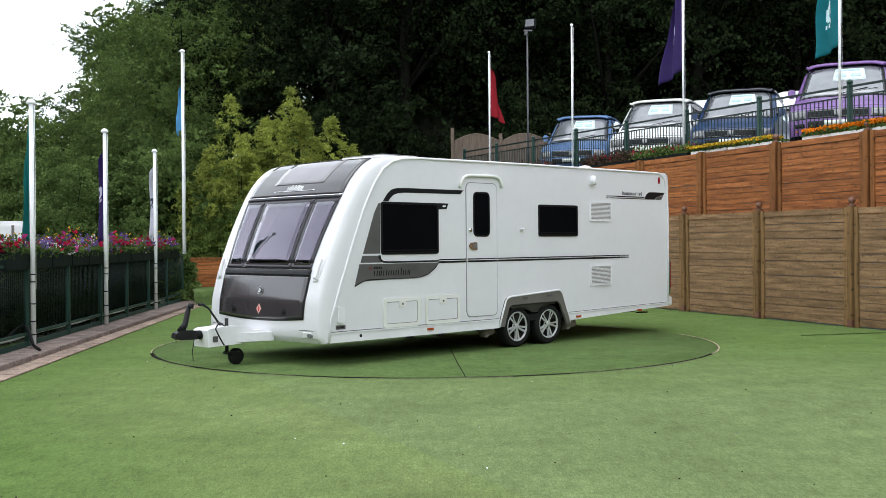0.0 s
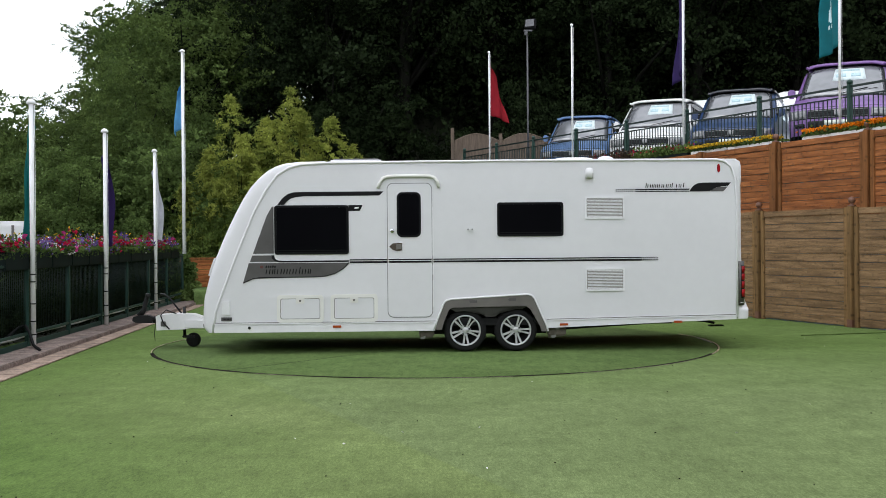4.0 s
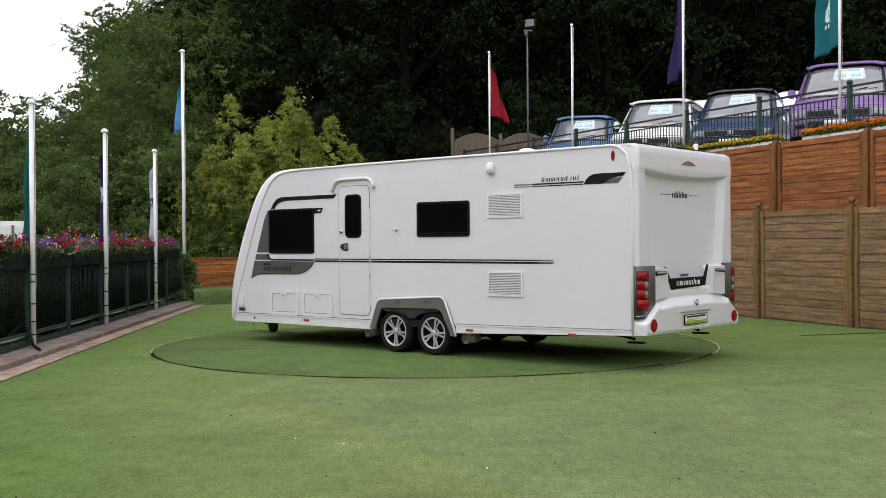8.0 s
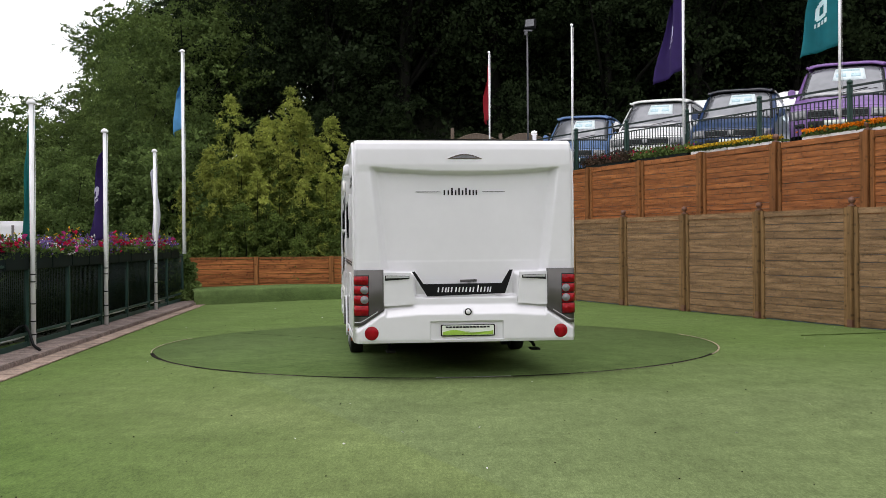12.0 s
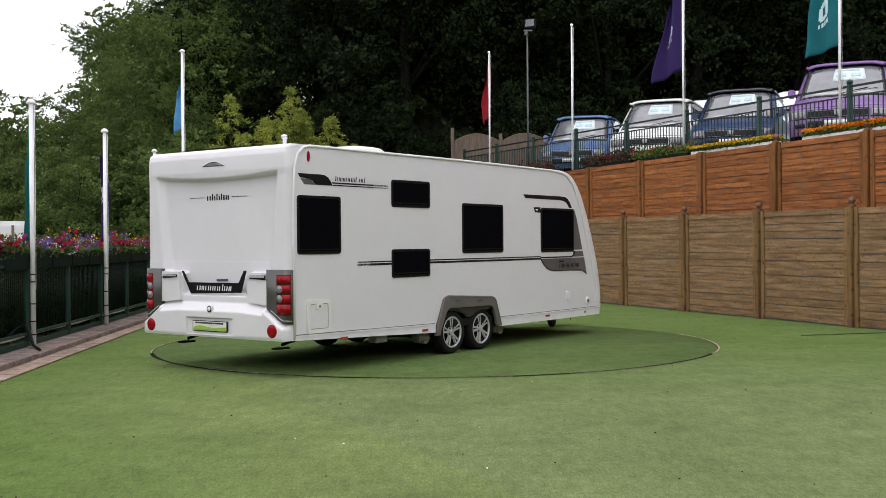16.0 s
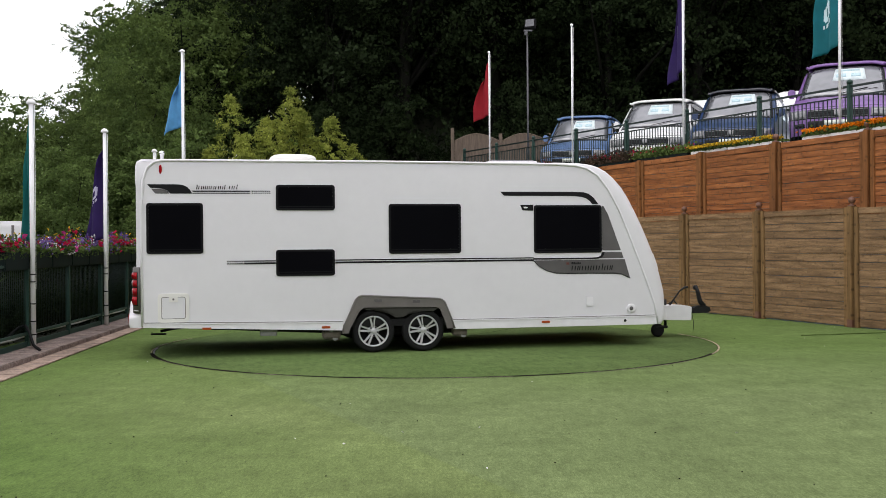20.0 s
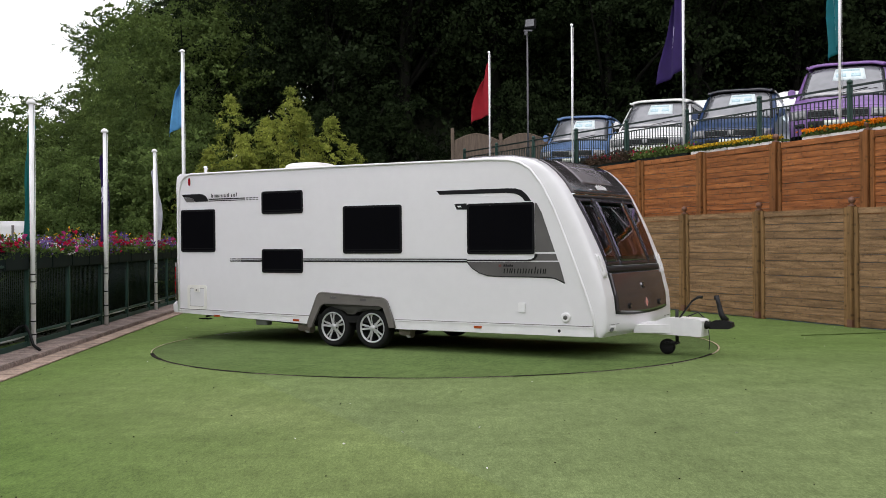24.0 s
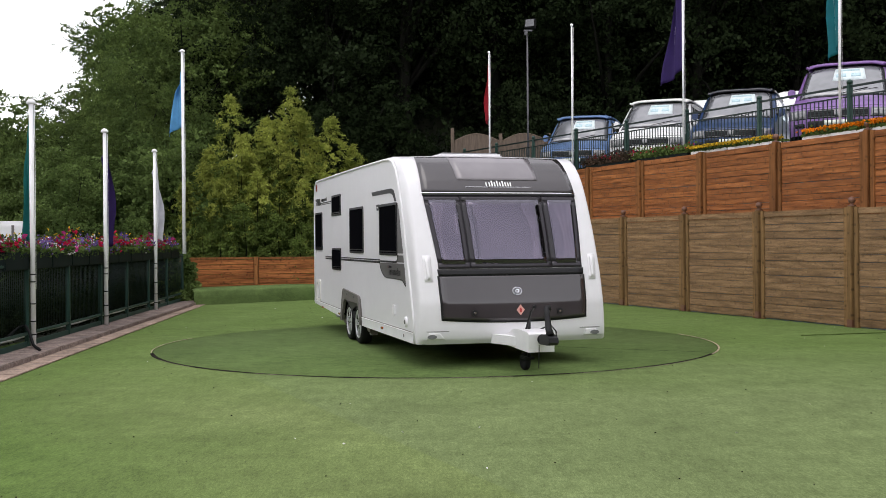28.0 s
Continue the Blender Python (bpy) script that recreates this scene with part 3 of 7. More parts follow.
timber_fence("timber_fence", "red-stained horizontal-plank timber fence on the upper step", F0 + FN * 0.45, 2.29, -2, 7, 1.80, 3.235, 0.108, M_WOOD_UP, M_WOOD_UPPOST, lambda k: k in (1, 0), 0.12)


def prism(corners, z0, z1):
    return extrude_poly([(p.x, p.y) for p in corners], lambda u, v, d: (u, v, z0 + d), z1 - z0)


ledge = part("retaining_bank", prism([on_fence(-2, 0.07), on_fence(-2, 0.38), on_fence(5.2, 0.38), on_fence(5.2, 0.07)], -0.02, 1.79), M_SOIL)
tagged(ledge, "dark soil step between two timber fences", "bank", kind="structure")
def terrace_z(back):
    """The parking level climbs a little away from its edge."""
    return float(np.interp(back, [0.52, 1.3, 2.4, 8.0, 24.0], [2.95, 2.98, 3.20, 3.35, 3.65]))


rows_ = []
for k in np.linspace(-3, 10, 27):
    rows_.append([on_fence(k, 0.52, -0.02)] + [on_fence(k, s_, terrace_z(s_)) for s_ in (0.52, 0.9, 1.3, 1.85, 2.4, 5.0, 8.0, 24.0)] + [on_fence(k, 24.0, -0.02)])
bm = grid_mesh(rows_, False)
bm.verts.ensure_lookup_table()
for row in (rows_[0], rows_[-1]):
    bm.faces.new([bm.verts.new(p) for p in row])
bmesh.ops.recalc_face_normals(bm, faces=bm.faces)
terrace = part("terrace", bm, M_TARMAC)
tagged(terrace, "grey tarmac parking terrace above the retaining fence", "terrace", kind="structure")

# back fence and low clipped hedge at the end of the lawn
back_fence = thing("timber_fence", "low reddish brown plank fence behind the lawn", "fence", pose(-6.9, 28.3, 0))
pk = None
for k in range(0, 5):
    x = k * 1.98
    part("post", box(x - 0.06, x + 0.06, -0.08, 0.02, 0, 1.10, 0.008), M_WOOD_UPPOST, back_fence)
    if k < 4:
        part("top_rail", box(x + 0.07, x + 1.91, -0.05, 0.0, 1.03, 1.09, 0.006), M_WOOD_UPPOST, back_fence)
        for j in range(8):
            if pk is None:
                o = part("plank", box(-0.92, 0.92, -0.012, 0.012, 0, 0.118, 0.004), M_WOOD_UP, back_fence)
                pk = o.data
            else:
                o = part("plank", pk, None, back_fence)
            o.location = (x + 0.99, -0.02 + random.uniform(-0.003, 0.003), 0.02 + j * 0.126)
            o.rotation_euler = (radians(random.uniform(-1.5, 1.5)), 0, 0)
back_wall = part("wall_back", box(1.1, 3.0, 28.25, 28.37, -0.02, 1.9), M_WOOD_UP)
tagged(back_wall, "plain brown timber boundary wall", "wall", kind="structure")

# a curved low bank at the lawn's end, covered in the same turf
def bank_y(x):
    t = (x + 5.75) / 7.5
    return 25.3 + 2.55 * math.sin(min(1.0, t * 1.7) * math.pi / 2)


rows_ = []
for x in np.linspace(-5.85, 1.7, 60):
    y0 = bank_y(x)
    rows_.append([(x, y0, 0.0), (x - 0.005, y0 + 0.005, 0.17), (x - 0.01, y0 + 0.015, 0.31), (x - 0.03, y0 + 0.05, 0.345 + 0.008 * math.sin(x * 3.1)), (x - 0.15, y0 + 0.40, 0.36), (x - 0.20, y0 + 1.2, 0.38), (x - 0.2, y0 + 1.25, 0.0)])
bank = part("turf_bank", grid_mesh(rows_), M_DISC)
tagged(bank, "low turf-covered bank edging the end of the lawn", "bank", kind="structure")

# specks of debris on the turf
rng = np.random.default_rng(15)
n = 620
xy = np.stack([rng.uniform(-5.2, 8.0, n), rng.uniform(3.5, 24.0, n)], 1)
ok = np.array([not (p[0] > 6.6 - 0.408 * (p[1] - 17.6) - 0.1) and math.hypot(p[0] - HUB.x, p[1] - HUB.y) > DISC_R + 0.05 for p in xy])
specks = np.concatenate([xy[ok], np.full((ok.sum(), 1), 0.006)], 1)
cut = int(len(specks) * 0.9)
litter = part("leaf_litter", leaf_mesh("leaf_litter", specks[:cut], 0.009, 4, flat=0.95, aspect=2.2), M_BARK)
tagged(litter, "small dark leaf fragments scattered on the turf", "leaf litter", kind="stuff")
bits = part("petal_litter", leaf_mesh("petal_litter", specks[cut:], 0.014, 6, flat=0.95), M_WHITEPAINT)
tagged(bits, "small pale petals scattered on the turf", "petals", kind="stuff")

# plain dark walls added unseen round the yard: block low sky, darken window reflections
for nm, (x0, x1, y0, y1, zt) in {"wall_south": (-26, 26, -15.5, -15.0, 7.5), "wall_east": (16.0, 16.5, -14.9, 12.0, 5.0), "wall_west": (-23.5, -23.0, -14.9, 34.0, 6.0)}.items():
    w = part(nm, box(x0, x1, y0, y1, -0.05, zt), M_WOOD_DARK)
    tagged(w, "plain dark wall added out of view to block low sky light", "wall", kind="structure")

# ---- trees ----
def crown_points(rng, clumps, per, centre, radii, clump_r, lift=0.0, sprays=9):
    """Leaf places: clumps over a crown, each of several flat sprays that droop outwards."""
    d = rng.normal(size=(clumps, 3))
    d /= np.linalg.norm(d, axis=1, keepdims=True)
    d[:, 2] = np.abs(d[:, 2]) ** 0.9 * np.sign(d[:, 2] + lift)
    c = np.asarray(centre) + d * np.asarray(radii) * rng.uniform(0.45, 1.08, size=(clumps, 1))
    each = max(4, per // sprays)
    out = []
    for p in c:
        r = clump_r * rng.uniform(0.7, 1.35)
        q = rng.normal(size=(sprays, 3))
        q /= np.linalg.norm(q, axis=1, keepdims=True)
        q[:, 2] = q[:, 2] * 0.75 + 0.15
        q *= r * rng.uniform(0.45, 1.0, size=(sprays, 1))
        for k in range(sprays):
            a, w = rng.uniform(0, 2 * math.pi, each), r * rng.uniform(0.26, 0.50) * np.sqrt(rng.uniform(0, 1, each))
            dx, dy = np.cos(a) * w, np.sin(a) * w
            tilt = q[k, :2] / r * 0.7 + rng.normal(0, 0.4, 2)
            dz = -(dx * tilt[0] + dy * tilt[1]) - 0.35 * w * w / r + rng.normal(0, r * 0.055, each)
            out.append(p + q[k] + np.stack([dx, dy, dz], 1))
    return np.concatenate(out), c


def tree_meshes(seed, height, spread, leaf, clumps, per, low=0.25):
    """Trunk with limbs, and a crown of many small leaves in uneven clumps."""
    rng = np.random.default_rng(seed)
    pts, centres = crown_points(rng, clumps, per, (0, 0, height * (0.5 + low / 2)), (spread, spread, height * (0.5 - low / 2)), spread * 0.27)
    bm = bmesh.new()
    bend = rng.uniform(-0.3, 0.3, 2)
    stem = [(bend[0] * t * t, bend[1] * t * t, height * 0.85 * t - 0.4) for t in np.linspace(0, 1, 7)]
    add_tube(bm, stem, [height * 0.013 * (1.05 - t * 0.9) for t in np.linspace(0, 1, 7)], 7)
    for i in range(min(14, clumps)):
        c = centres[i * len(centres) // 14 if clumps > 14 else i]
        t = max(0.25, min(0.8, c[2] / height - 0.18))
        s = (bend[0] * t * t, bend[1] * t * t, height * 0.85 * t - 0.4)
        mid = [(s[k] + c[k]) / 2 + (0.15 if k == 2 else 0) for k in range(3)]
        add_tube(bm, [s, mid, c], [height * 0.005, height * 0.0035, height * 0.0015], 5)
    trunk = bpy.data.meshes.new("trunk")
    bm.to_mesh(trunk)
    bm.free()
    return trunk, leaf_mesh("crown", pts, leaf, seed + 50, up=0.55)


def plant(meshes, label, category, leaf_material, m, group, name="tree"):
    t = thing(name, label, category, m, group)
    part("trunk", meshes[0], M_BARK, t)
    part("crown", meshes[1].copy(), leaf_material, t)
    return t


OAKS = [tree_meshes(11, 13.5, 3.3, 0.080, 135, 270, 0.10), tree_meshes(12, 12.0, 3.0, 0.076, 125, 270, 0.14), tree_meshes(13, 15.0, 3.6, 0.082, 145, 261, 0.06)]
# the deep wood, of which little shows, in fewer and larger leaves
DEEP_OAKS = [tree_meshes(14, 14.0, 3.4, 0.13, 120, 108, 0.06)]
DEEP_BUSHES = [tree_meshes(33, 3.4, 1.5, 0.10, 50, 81, 0.0)]
ASHES = [tree_meshes(21, 10.0, 2.9, 0.070, 130, 387, 0.08), tree_meshes(22, 8.0, 2.6, 0.068, 120, 387, 0.04)]
SHRUBS = [tree_meshes(31, 2.6, 1.25, 0.052, 60, 243, 0.0), tree_meshes(32, 3.6, 1.5, 0.056, 70, 243, 0.0)]
rng = np.random.default_rng(77)
made = {}


def stand(pool, kind, label, category, material, x, y, scale, group, name="tree", z=None):
    i = int(rng.integers(len(pool)))
    m = pose(x, y, hill(x, y) if z is None else z, 0, 0, float(rng.uniform(0, 360))) @ Matrix.Diagonal((scale, scale, scale * float(rng.uniform(0.92, 1.08)), 1))
    key = (kind, i)
    if key not in made:
        made[key] = plant(pool[i], label, category, material, m, group, name)
    else:
        o = copy_thing(made[key], pose(0, 0, 0))
        o.matrix_basis = m
    return i


# dark wood on the bank, its deep shade put into the leaf colour
for row, (yy, step) in enumerate(((41.0, 3.0), (46.5, 3.4), (53.0, 3.9))):
    x = -7.5 + row * 1.2
    while x < 21 + row * 3:
        stand(OAKS if row < 2 else DEEP_OAKS, "oak" if row < 2 else "deep_oak", "tall broadleaf tree on the shaded bank, its green darkened for shade", "tree", M_LEAF_SHADE_DARK, x + rng.uniform(-0.5, 0.5), yy + rng.uniform(-1.2, 1.2), rng.uniform(0.85, 1.12) * (1.0 if x < -2 else 1.45), "trees of the dark wood")
        x += step * (1.0 if x < -2 else 1.3)
# understorey that closes the foot of the wood
x = -8.0
while x < 16:
    stand(SHRUBS, "bush", "bush at the foot of the wood, its green darkened for shade", "shrub", M_LEAF_SHADE_DARK, x, 38.6 + rng.uniform(-0.6, 0.6), rng.uniform(1.1, 1.6), "bushes below the wood", "shrub", None)
    x += 1.9
# lighter trees on the open side, lower towards the edge
for x, y, s in ((-9.5, 40, 1.05), (-11.6, 43, 1.1), (-13.3, 46, 1.0), (-10.6, 49, 1.2), (-14.6, 50, 0.95), (-16.6, 47, 0.72), (-19.5, 50, 0.6), (-24.0, 58, 0.7), (-18.6, 44, 0.5),
                (-5.6, 52, 1.5), (-3.2, 54, 1.7), (-12.6, 38, 0.72), (-10.2, 36, 0.72), (-15.6, 40, 0.6), (-21.5, 47, 0.5), (-28, 60, 0.6), (-8.4, 46, 1.3)):
    stand(ASHES, "ash", "leafy mid-green broadleaf tree", "tree", M_LEAF_MID, x, y, s, "lighter trees by the open side")
for x, y, s in ((-7.6, 31, 1.2), (-9.0, 33, 1.3), (-10.6, 33.5, 1.2), (-12.2, 34, 1.3), (-8.3, 28, 0.8), (-9.4, 26.5, 0.75), (-14.0, 35, 1.3), (-11.5, 29, 0.8), (-10.4, 30.5, 1.0),
                (-8.2, 23.5, 0.6), (-7.9, 20.5, 0.55), (-7.7, 18.0, 0.5), (-7.5, 15.8, 0.5), (-8.8, 19.0, 0.6), (-8.9, 16.5, 0.55)):
    stand(SHRUBS, "shrub", "bushy green shrub behind the railing fence", "shrub", M_LEAF_SHRUB, x, y, s, "shrubs behind the railing", "shrub")


for x, y, s in ((-9.2, 37, 1.3), (-11.4, 38, 1.5), (-13.4, 39, 1.6), (-15.6, 40, 1.6), (-17.6, 42, 1.7), (-12.2, 36.2, 1.1), (-14.6, 37.2, 1.2), (-8.2, 36, 1.2), (-16.6, 38.6, 1.2)):
    stand(SHRUBS, "broad_shrub", "tall leafy mid-green shrub below the trees", "shrub", M_LEAF_MID, x, y, s, "shrubs below the lighter trees", "shrub")


# low growth added close behind the railing, shade painted into its leaf colour
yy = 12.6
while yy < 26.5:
    stand(SHRUBS, "bush", "", "shrub", M_LEAF_SHADE_DARK, left_x(yy) - 0.85 + rng.uniform(-0.1, 0.1), yy, rng.uniform(0.36, 0.5), "bushes below the wood", "shrub")
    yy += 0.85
# second storey of bushes that closes the wood
for yy, x0 in ((44.0, -4.0), (49.5, -2.0)):
    x = x0
    while x < 22:
        stand(DEEP_BUSHES, "deep_bush", "bush deep in the wood, its green darkened for shade", "shrub", M_LEAF_SHADE_DARK, x, yy + rng.uniform(-0.8, 0.8), rng.uniform(1.5, 2.1), "bushes below the wood", "shrub")
        x += 2.3


# the wood goes on round the terrace, past its far edge
for x, y, s in ((33, 20, 1.5), (35, 26, 1.6), (33.5, 32, 1.6), (30.5, 37, 1.6), (37, 38, 1.7), (40, 31, 1.7), (40, 22, 1.7), (36, 14, 1.6), (27, 43, 1.6), (33, 45, 1.7)):
    stand(DEEP_OAKS, "deep_oak", "", "tree", M_LEAF_SHADE_DARK, x, y, s, "trees of the dark wood", z=0.0)


for x, y, k in ((-8.6, 57, 1.35), (-5.8, 59, 1.45), (-11.2, 61, 1.35), (-7.2, 63, 1.5)):
    stand(DEEP_OAKS, "deep_oak", "", "tree", M_LEAF_SHADE_DARK, x, y, k, "trees of the dark wood")


# bamboo: upright plumes of leafy canes, each tapering to a nodding tip
def bamboo_meshes(seed, height, spread, plumes):
    rng = np.random.default_rng(seed)
    bm, shaded_low, toplit = bmesh.new(), [], []
    for k in range(plumes):
        a, r = rng.uniform(0, 2 * math.pi), (spread * math.sqrt(rng.uniform(0.02, 1)) if k else 0.0)
        bx, by = r * math.cos(a), r * math.sin(a)
        h = height * ((rng.uniform(0.50, 0.93) * (1 - 0.20 * (r / spread) ** 2)) if k else 1.0)
        lean = rng.uniform(0.05, 0.32) * (0.4 + r / spread)

        def at(t):
            return np.array([bx + math.cos(a) * lean * t ** 2.4, by + math.sin(a) * lean * t ** 2.4, h * (t - 0.03 * t ** 5)])

        add_tube(bm, [tuple(at(t)) for t in np.linspace(0, 1, 6)], [0.016 * (1.12 - t) for t in np.linspace(0, 1, 6)], 4, cap=False)
        tufts = int(36 * h)
        for t in 1 - 0.94 * rng.uniform(0, 1, tufts) ** 1.25:
            wide = 0.05 + 0.92 * (1 - math.exp(-h * (1 - t) / 1.20))
            b, q = rng.uniform(0, 2 * math.pi), wide * rng.uniform(0.35, 1.0)
            p = at(t) + (math.cos(b) * q, math.sin(b) * q, -0.45 * q + rng.normal(0, 0.04))
            n = int(rng.integers(22, 40))
            along = rng.uniform(0, 1, n)
            reach = 0.16 + 0.20 * (1 - t)
            leafs = np.stack([p[0] + math.cos(b) * (along - 0.4) * reach + rng.normal(0, 0.045, n), p[1] + math.sin(b) * (along - 0.4) * reach + rng.normal(0, 0.045, n),
                              np.maximum(0.05, p[2] - 0.5 * reach * along ** 2 + rng.normal(0, 0.030, n))], 1)
            # leaves near the tips take the colour with the top light painted in
            (toplit if h * (1 - t) < 1.9 + rng.normal(0, 0.6) and h > 3.2 else shaded_low).append(leafs)
    cane = bpy.data.meshes.new("canes")
    bm.to_mesh(cane)
    bm.free()
    return cane, leaf_mesh("foliage", np.concatenate(shaded_low), 0.030, seed + 9, aspect=3.0, droop=0.25, up=0.6), leaf_mesh("young_foliage", np.concatenate(toplit or shaded_low[:4]), 0.030, seed + 10, aspect=3.0, droop=0.15, up=0.6)


for i, (x, y, h, s, n) in enumerate(((-5.95, 30.5, 5.85, 0.75, 10), (-5.10, 30.9, 5.25, 0.75, 9), (-4.25, 30.6, 6.10, 0.75, 10), (-3.15, 30.6, 5.20, 0.75, 9), (-2.45, 30.9, 4.4, 0.60, 8), (-6.6, 30.3, 4.3, 0.65, 8),
                                     (-6.1, 29.5, 3.4, 0.65, 9), (-5.1, 29.6, 3.6, 0.65, 9), (-3.9, 29.5, 3.3, 0.65, 9), (-2.8, 29.7, 3.0, 0.65, 9), (-1.5, 31.0, 3.5, 0.75, 8))):
    c, f, g = bamboo_meshes(200 + i, h, s, n)
    b = thing("bamboo_clump", "tall bamboo clump with plumes of narrow yellow-green leaves", "bamboo", pose(x, y, -0.03), "bamboo behind the back fence")
    part("cane", c, M_BARK, b, kind="stuff")
    part("foliage", f, M_LEAF_BAMBOO, b, kind="stuff")
    part("young_foliage", g, M_LEAF_TOPLIT, b, "yellow-green upper leaves, light from above put in their colour", kind="stuff")

# ---- the touring caravan on the turntable (front towards -x, door side towards -y) ----
caravan = thing("touring_caravan", "long white twin-axle touring caravan with graphite front panel and grey decals", "caravan", pose(HUB.x, HUB.y, 0.002))
YC, NEAR, OFF = -0.098, -1.258, 1.062
HALF = (OFF - NEAR) / 2
SEAM_Z = [0.29, 0.56, 0.855, 1.19, 1.54, 1.87, 2.15, 2.34, 2.43, 2.468, 2.487]
SEAM_X = [-2.925, -2.885, -2.78, -2.65, -2.51, -2.37, -2.215, -2.066, -1.916, -1.766, -1.45]
NOSE_Z = [0.28, 0.34, 0.42, 0.58, 0.75, 1.0, 1.116, 1.30, 1.484, 1.66, 1.853, 2.02, 2.17, 2.30, 2.39, 2.45, 2.485, 2.505, 2.512]
NOSE_X = [-2.985, -3.035, -3.05, -3.045, -3.03, -2.965, -2.93, -2.86, -2.785, -2.705, -2.610, -2.52, -2.425, -2.31, -2.20, -2.09, -1.975, -1.80, -1.45]


def near_at(u, v, d):
    return (u, NEAR - d, v)


def off_at(u, v, d):
    return (u, OFF + d, v)


def front_pt(s, u, out=0.0):
    """A point of the front shell: s runs up the nose from 0 to 1, u across from -1 (door side) to 1."""
    n = len(NOSE_Z) - 1
    idx = np.arange(n + 1) / n
    x, z = float(np.interp(s, idx, NOSE_X)), float(np.interp(s, idx, NOSE_Z))
    # the matching point of the side seam, by height and, on the curve to the roof, by length
    zs = 0.29 + (z - 0.28) * (2.487 - 0.29) / (2.512 - 0.28)
    xs = float(np.interp(zs, SEAM_Z, SEAM_X))
    a = abs(u)
    bow = 0.055 * (1 - a * a)
    edge = max(0.0, (a - 0.955) / 0.045)
    k = 1 - math.sqrt(max(0.0, 1 - edge * edge))
    px = (x - bow * min(1.0, (2.52 - z) * 2.2)) * (1 - k) + xs * k
    pz = z * (1 - k) + zs * k + 0.02 * (1 - a * a) * max(0.0, (z - 2.3) / 0.2)
    py = YC + u * HALF
    if out:
        e = 0.01
        x2, z2 = float(np.interp(min(1, s + e), idx, NOSE_X)), float(np.interp(min(1, s + e), idx, NOSE_Z))
        x1, z1 = float(np.interp(max(0, s - e), idx, NOSE_X)), float(np.interp(max(0, s - e), idx, NOSE_Z))
        tx, tz = x2 - x1, z2 - z1
        ln_ = math.hypot(tx, tz) or 1
        px, pz = px - tz / ln_ * out, pz + tx / ln_ * out
    return (px, py, pz)


def s_at(z):
    n = len(NOSE_Z) - 1
    return float(np.interp(z, NOSE_Z, np.arange(n + 1) / n))


S_SCREEN0, S_SCREEN1 = s_at(1.135), s_at(1.985)
W_SCREEN = ((0.49 / HALF), (0.90 / HALF), (0.95 / HALF))
us = sorted(set([-1, -0.995, -0.985, -0.97, -0.955, -0.94, -0.91, 0.91, 0.94, 0.955, 0.97, 0.985, 0.995, 1] + list(np.linspace(-0.86, 0.86, 25))))
ss = sorted(set(list(np.linspace(0, 1, 60)) + [S_SCREEN0 + 0.012, S_SCREEN1 - 0.012]))
part("front_shell", grid_mesh([[front_pt(s, u) for u in us] for s in ss],
     skip=lambda i, j: S_SCREEN0 + 0.01 < ss[i] and ss[i + 1] < S_SCREEN1 - 0.01 and abs(us[j]) < 0.76 and abs(us[j + 1]) < 0.76), M_GELCOAT, caravan, "moulded white front end with rounded pillars")


def front_patch(z0, z1, y0, y1, t0, t1, out, thick, n=16, m=20, belly=0.0):
    """A slab that follows the nose: from z0 to z1, from y0..y1 at the foot to t0..t1 at the head (about the centre line)."""
    a, b = s_at(z0), s_at(z1)
    bm = bmesh.new()
    sheets = []
    for o in (out + thick, out):
        rows_ = []
        for i in range(n + 1):
            f = i / n
            r = []
            for j in range(m + 1):
                g = j / m
                yl, yr = y0 + (t0 - y0) * f, y1 + (t1 - y1) * f
                yy = yl + (yr - yl) * g
                sag = belly * (1 - (2 * g - 1) ** 2) * (1 - f)
                r.append(front_pt(a + (b - a) * f - sag, yy / HALF, o))
            rows_.append(r)
        sheets.append([[bm.verts.new(p) for p in r] for r in rows_])
    for q, sh in enumerate(sheets):
        for i in range(n):
            for j in range(m):
                f = bm.faces.new((sh[i][j], sh[i][j + 1], sh[i + 1][j + 1], sh[i + 1][j]))
                f.smooth = True
    A, B = sheets
    rim = [(i, 0) for i in range(n)] + [(n, j) for j in range(m)] + [(i, m) for i in range(n, 0, -1)] + [(0, j) for j in range(m, 0, -1)]
    for (i, j), (k, l) in zip(rim, rim[1:] + rim[:1]):
        bm.faces.new((A[i][j], A[k][l], B[k][l], B[i][j]))
    bmesh.ops.recalc_face_normals(bm, faces=bm.faces)
    return bm


def front_frame(z0, z1, y0, y1, t0, t1, w, out, thick):
    """Four strips round an opening of the nose, joined as one frame."""
    bm = bmesh.new()
    dz = w * 0.9
    pieces = (front_patch(z0, z0 + dz, y0, y1, y0, y1, out, thick, 2, 14), front_patch(z1 - dz, z1, t0, t1, t0, t1, out, thick, 2, 14),
              front_patch(z0 + dz, z1 - dz, y0, y0 + w, t0, t0 + w, out, thick, 12, 2), front_patch(z0 + dz, z1 - dz, y1 - w, y1, t1 - w, t1, out, thick, 12, 2))
    for p in pieces:
        me = bpy.data.meshes.new("tmp")
        p.to_mesh(me)
        p.free()
        bm.from_mesh(me)
        bpy.data.meshes.remove(me)
    return bm


# graphite upper panel with sunroof, three-part front window, gas locker lid
upper = part("upper_panel", front_patch(2.03, 2.462, -0.965, 0.965, -0.93, 0.93, 0.003, 0.012, 16, 24), M_GRAPH, caravan, "glossy graphite panel above the front window")
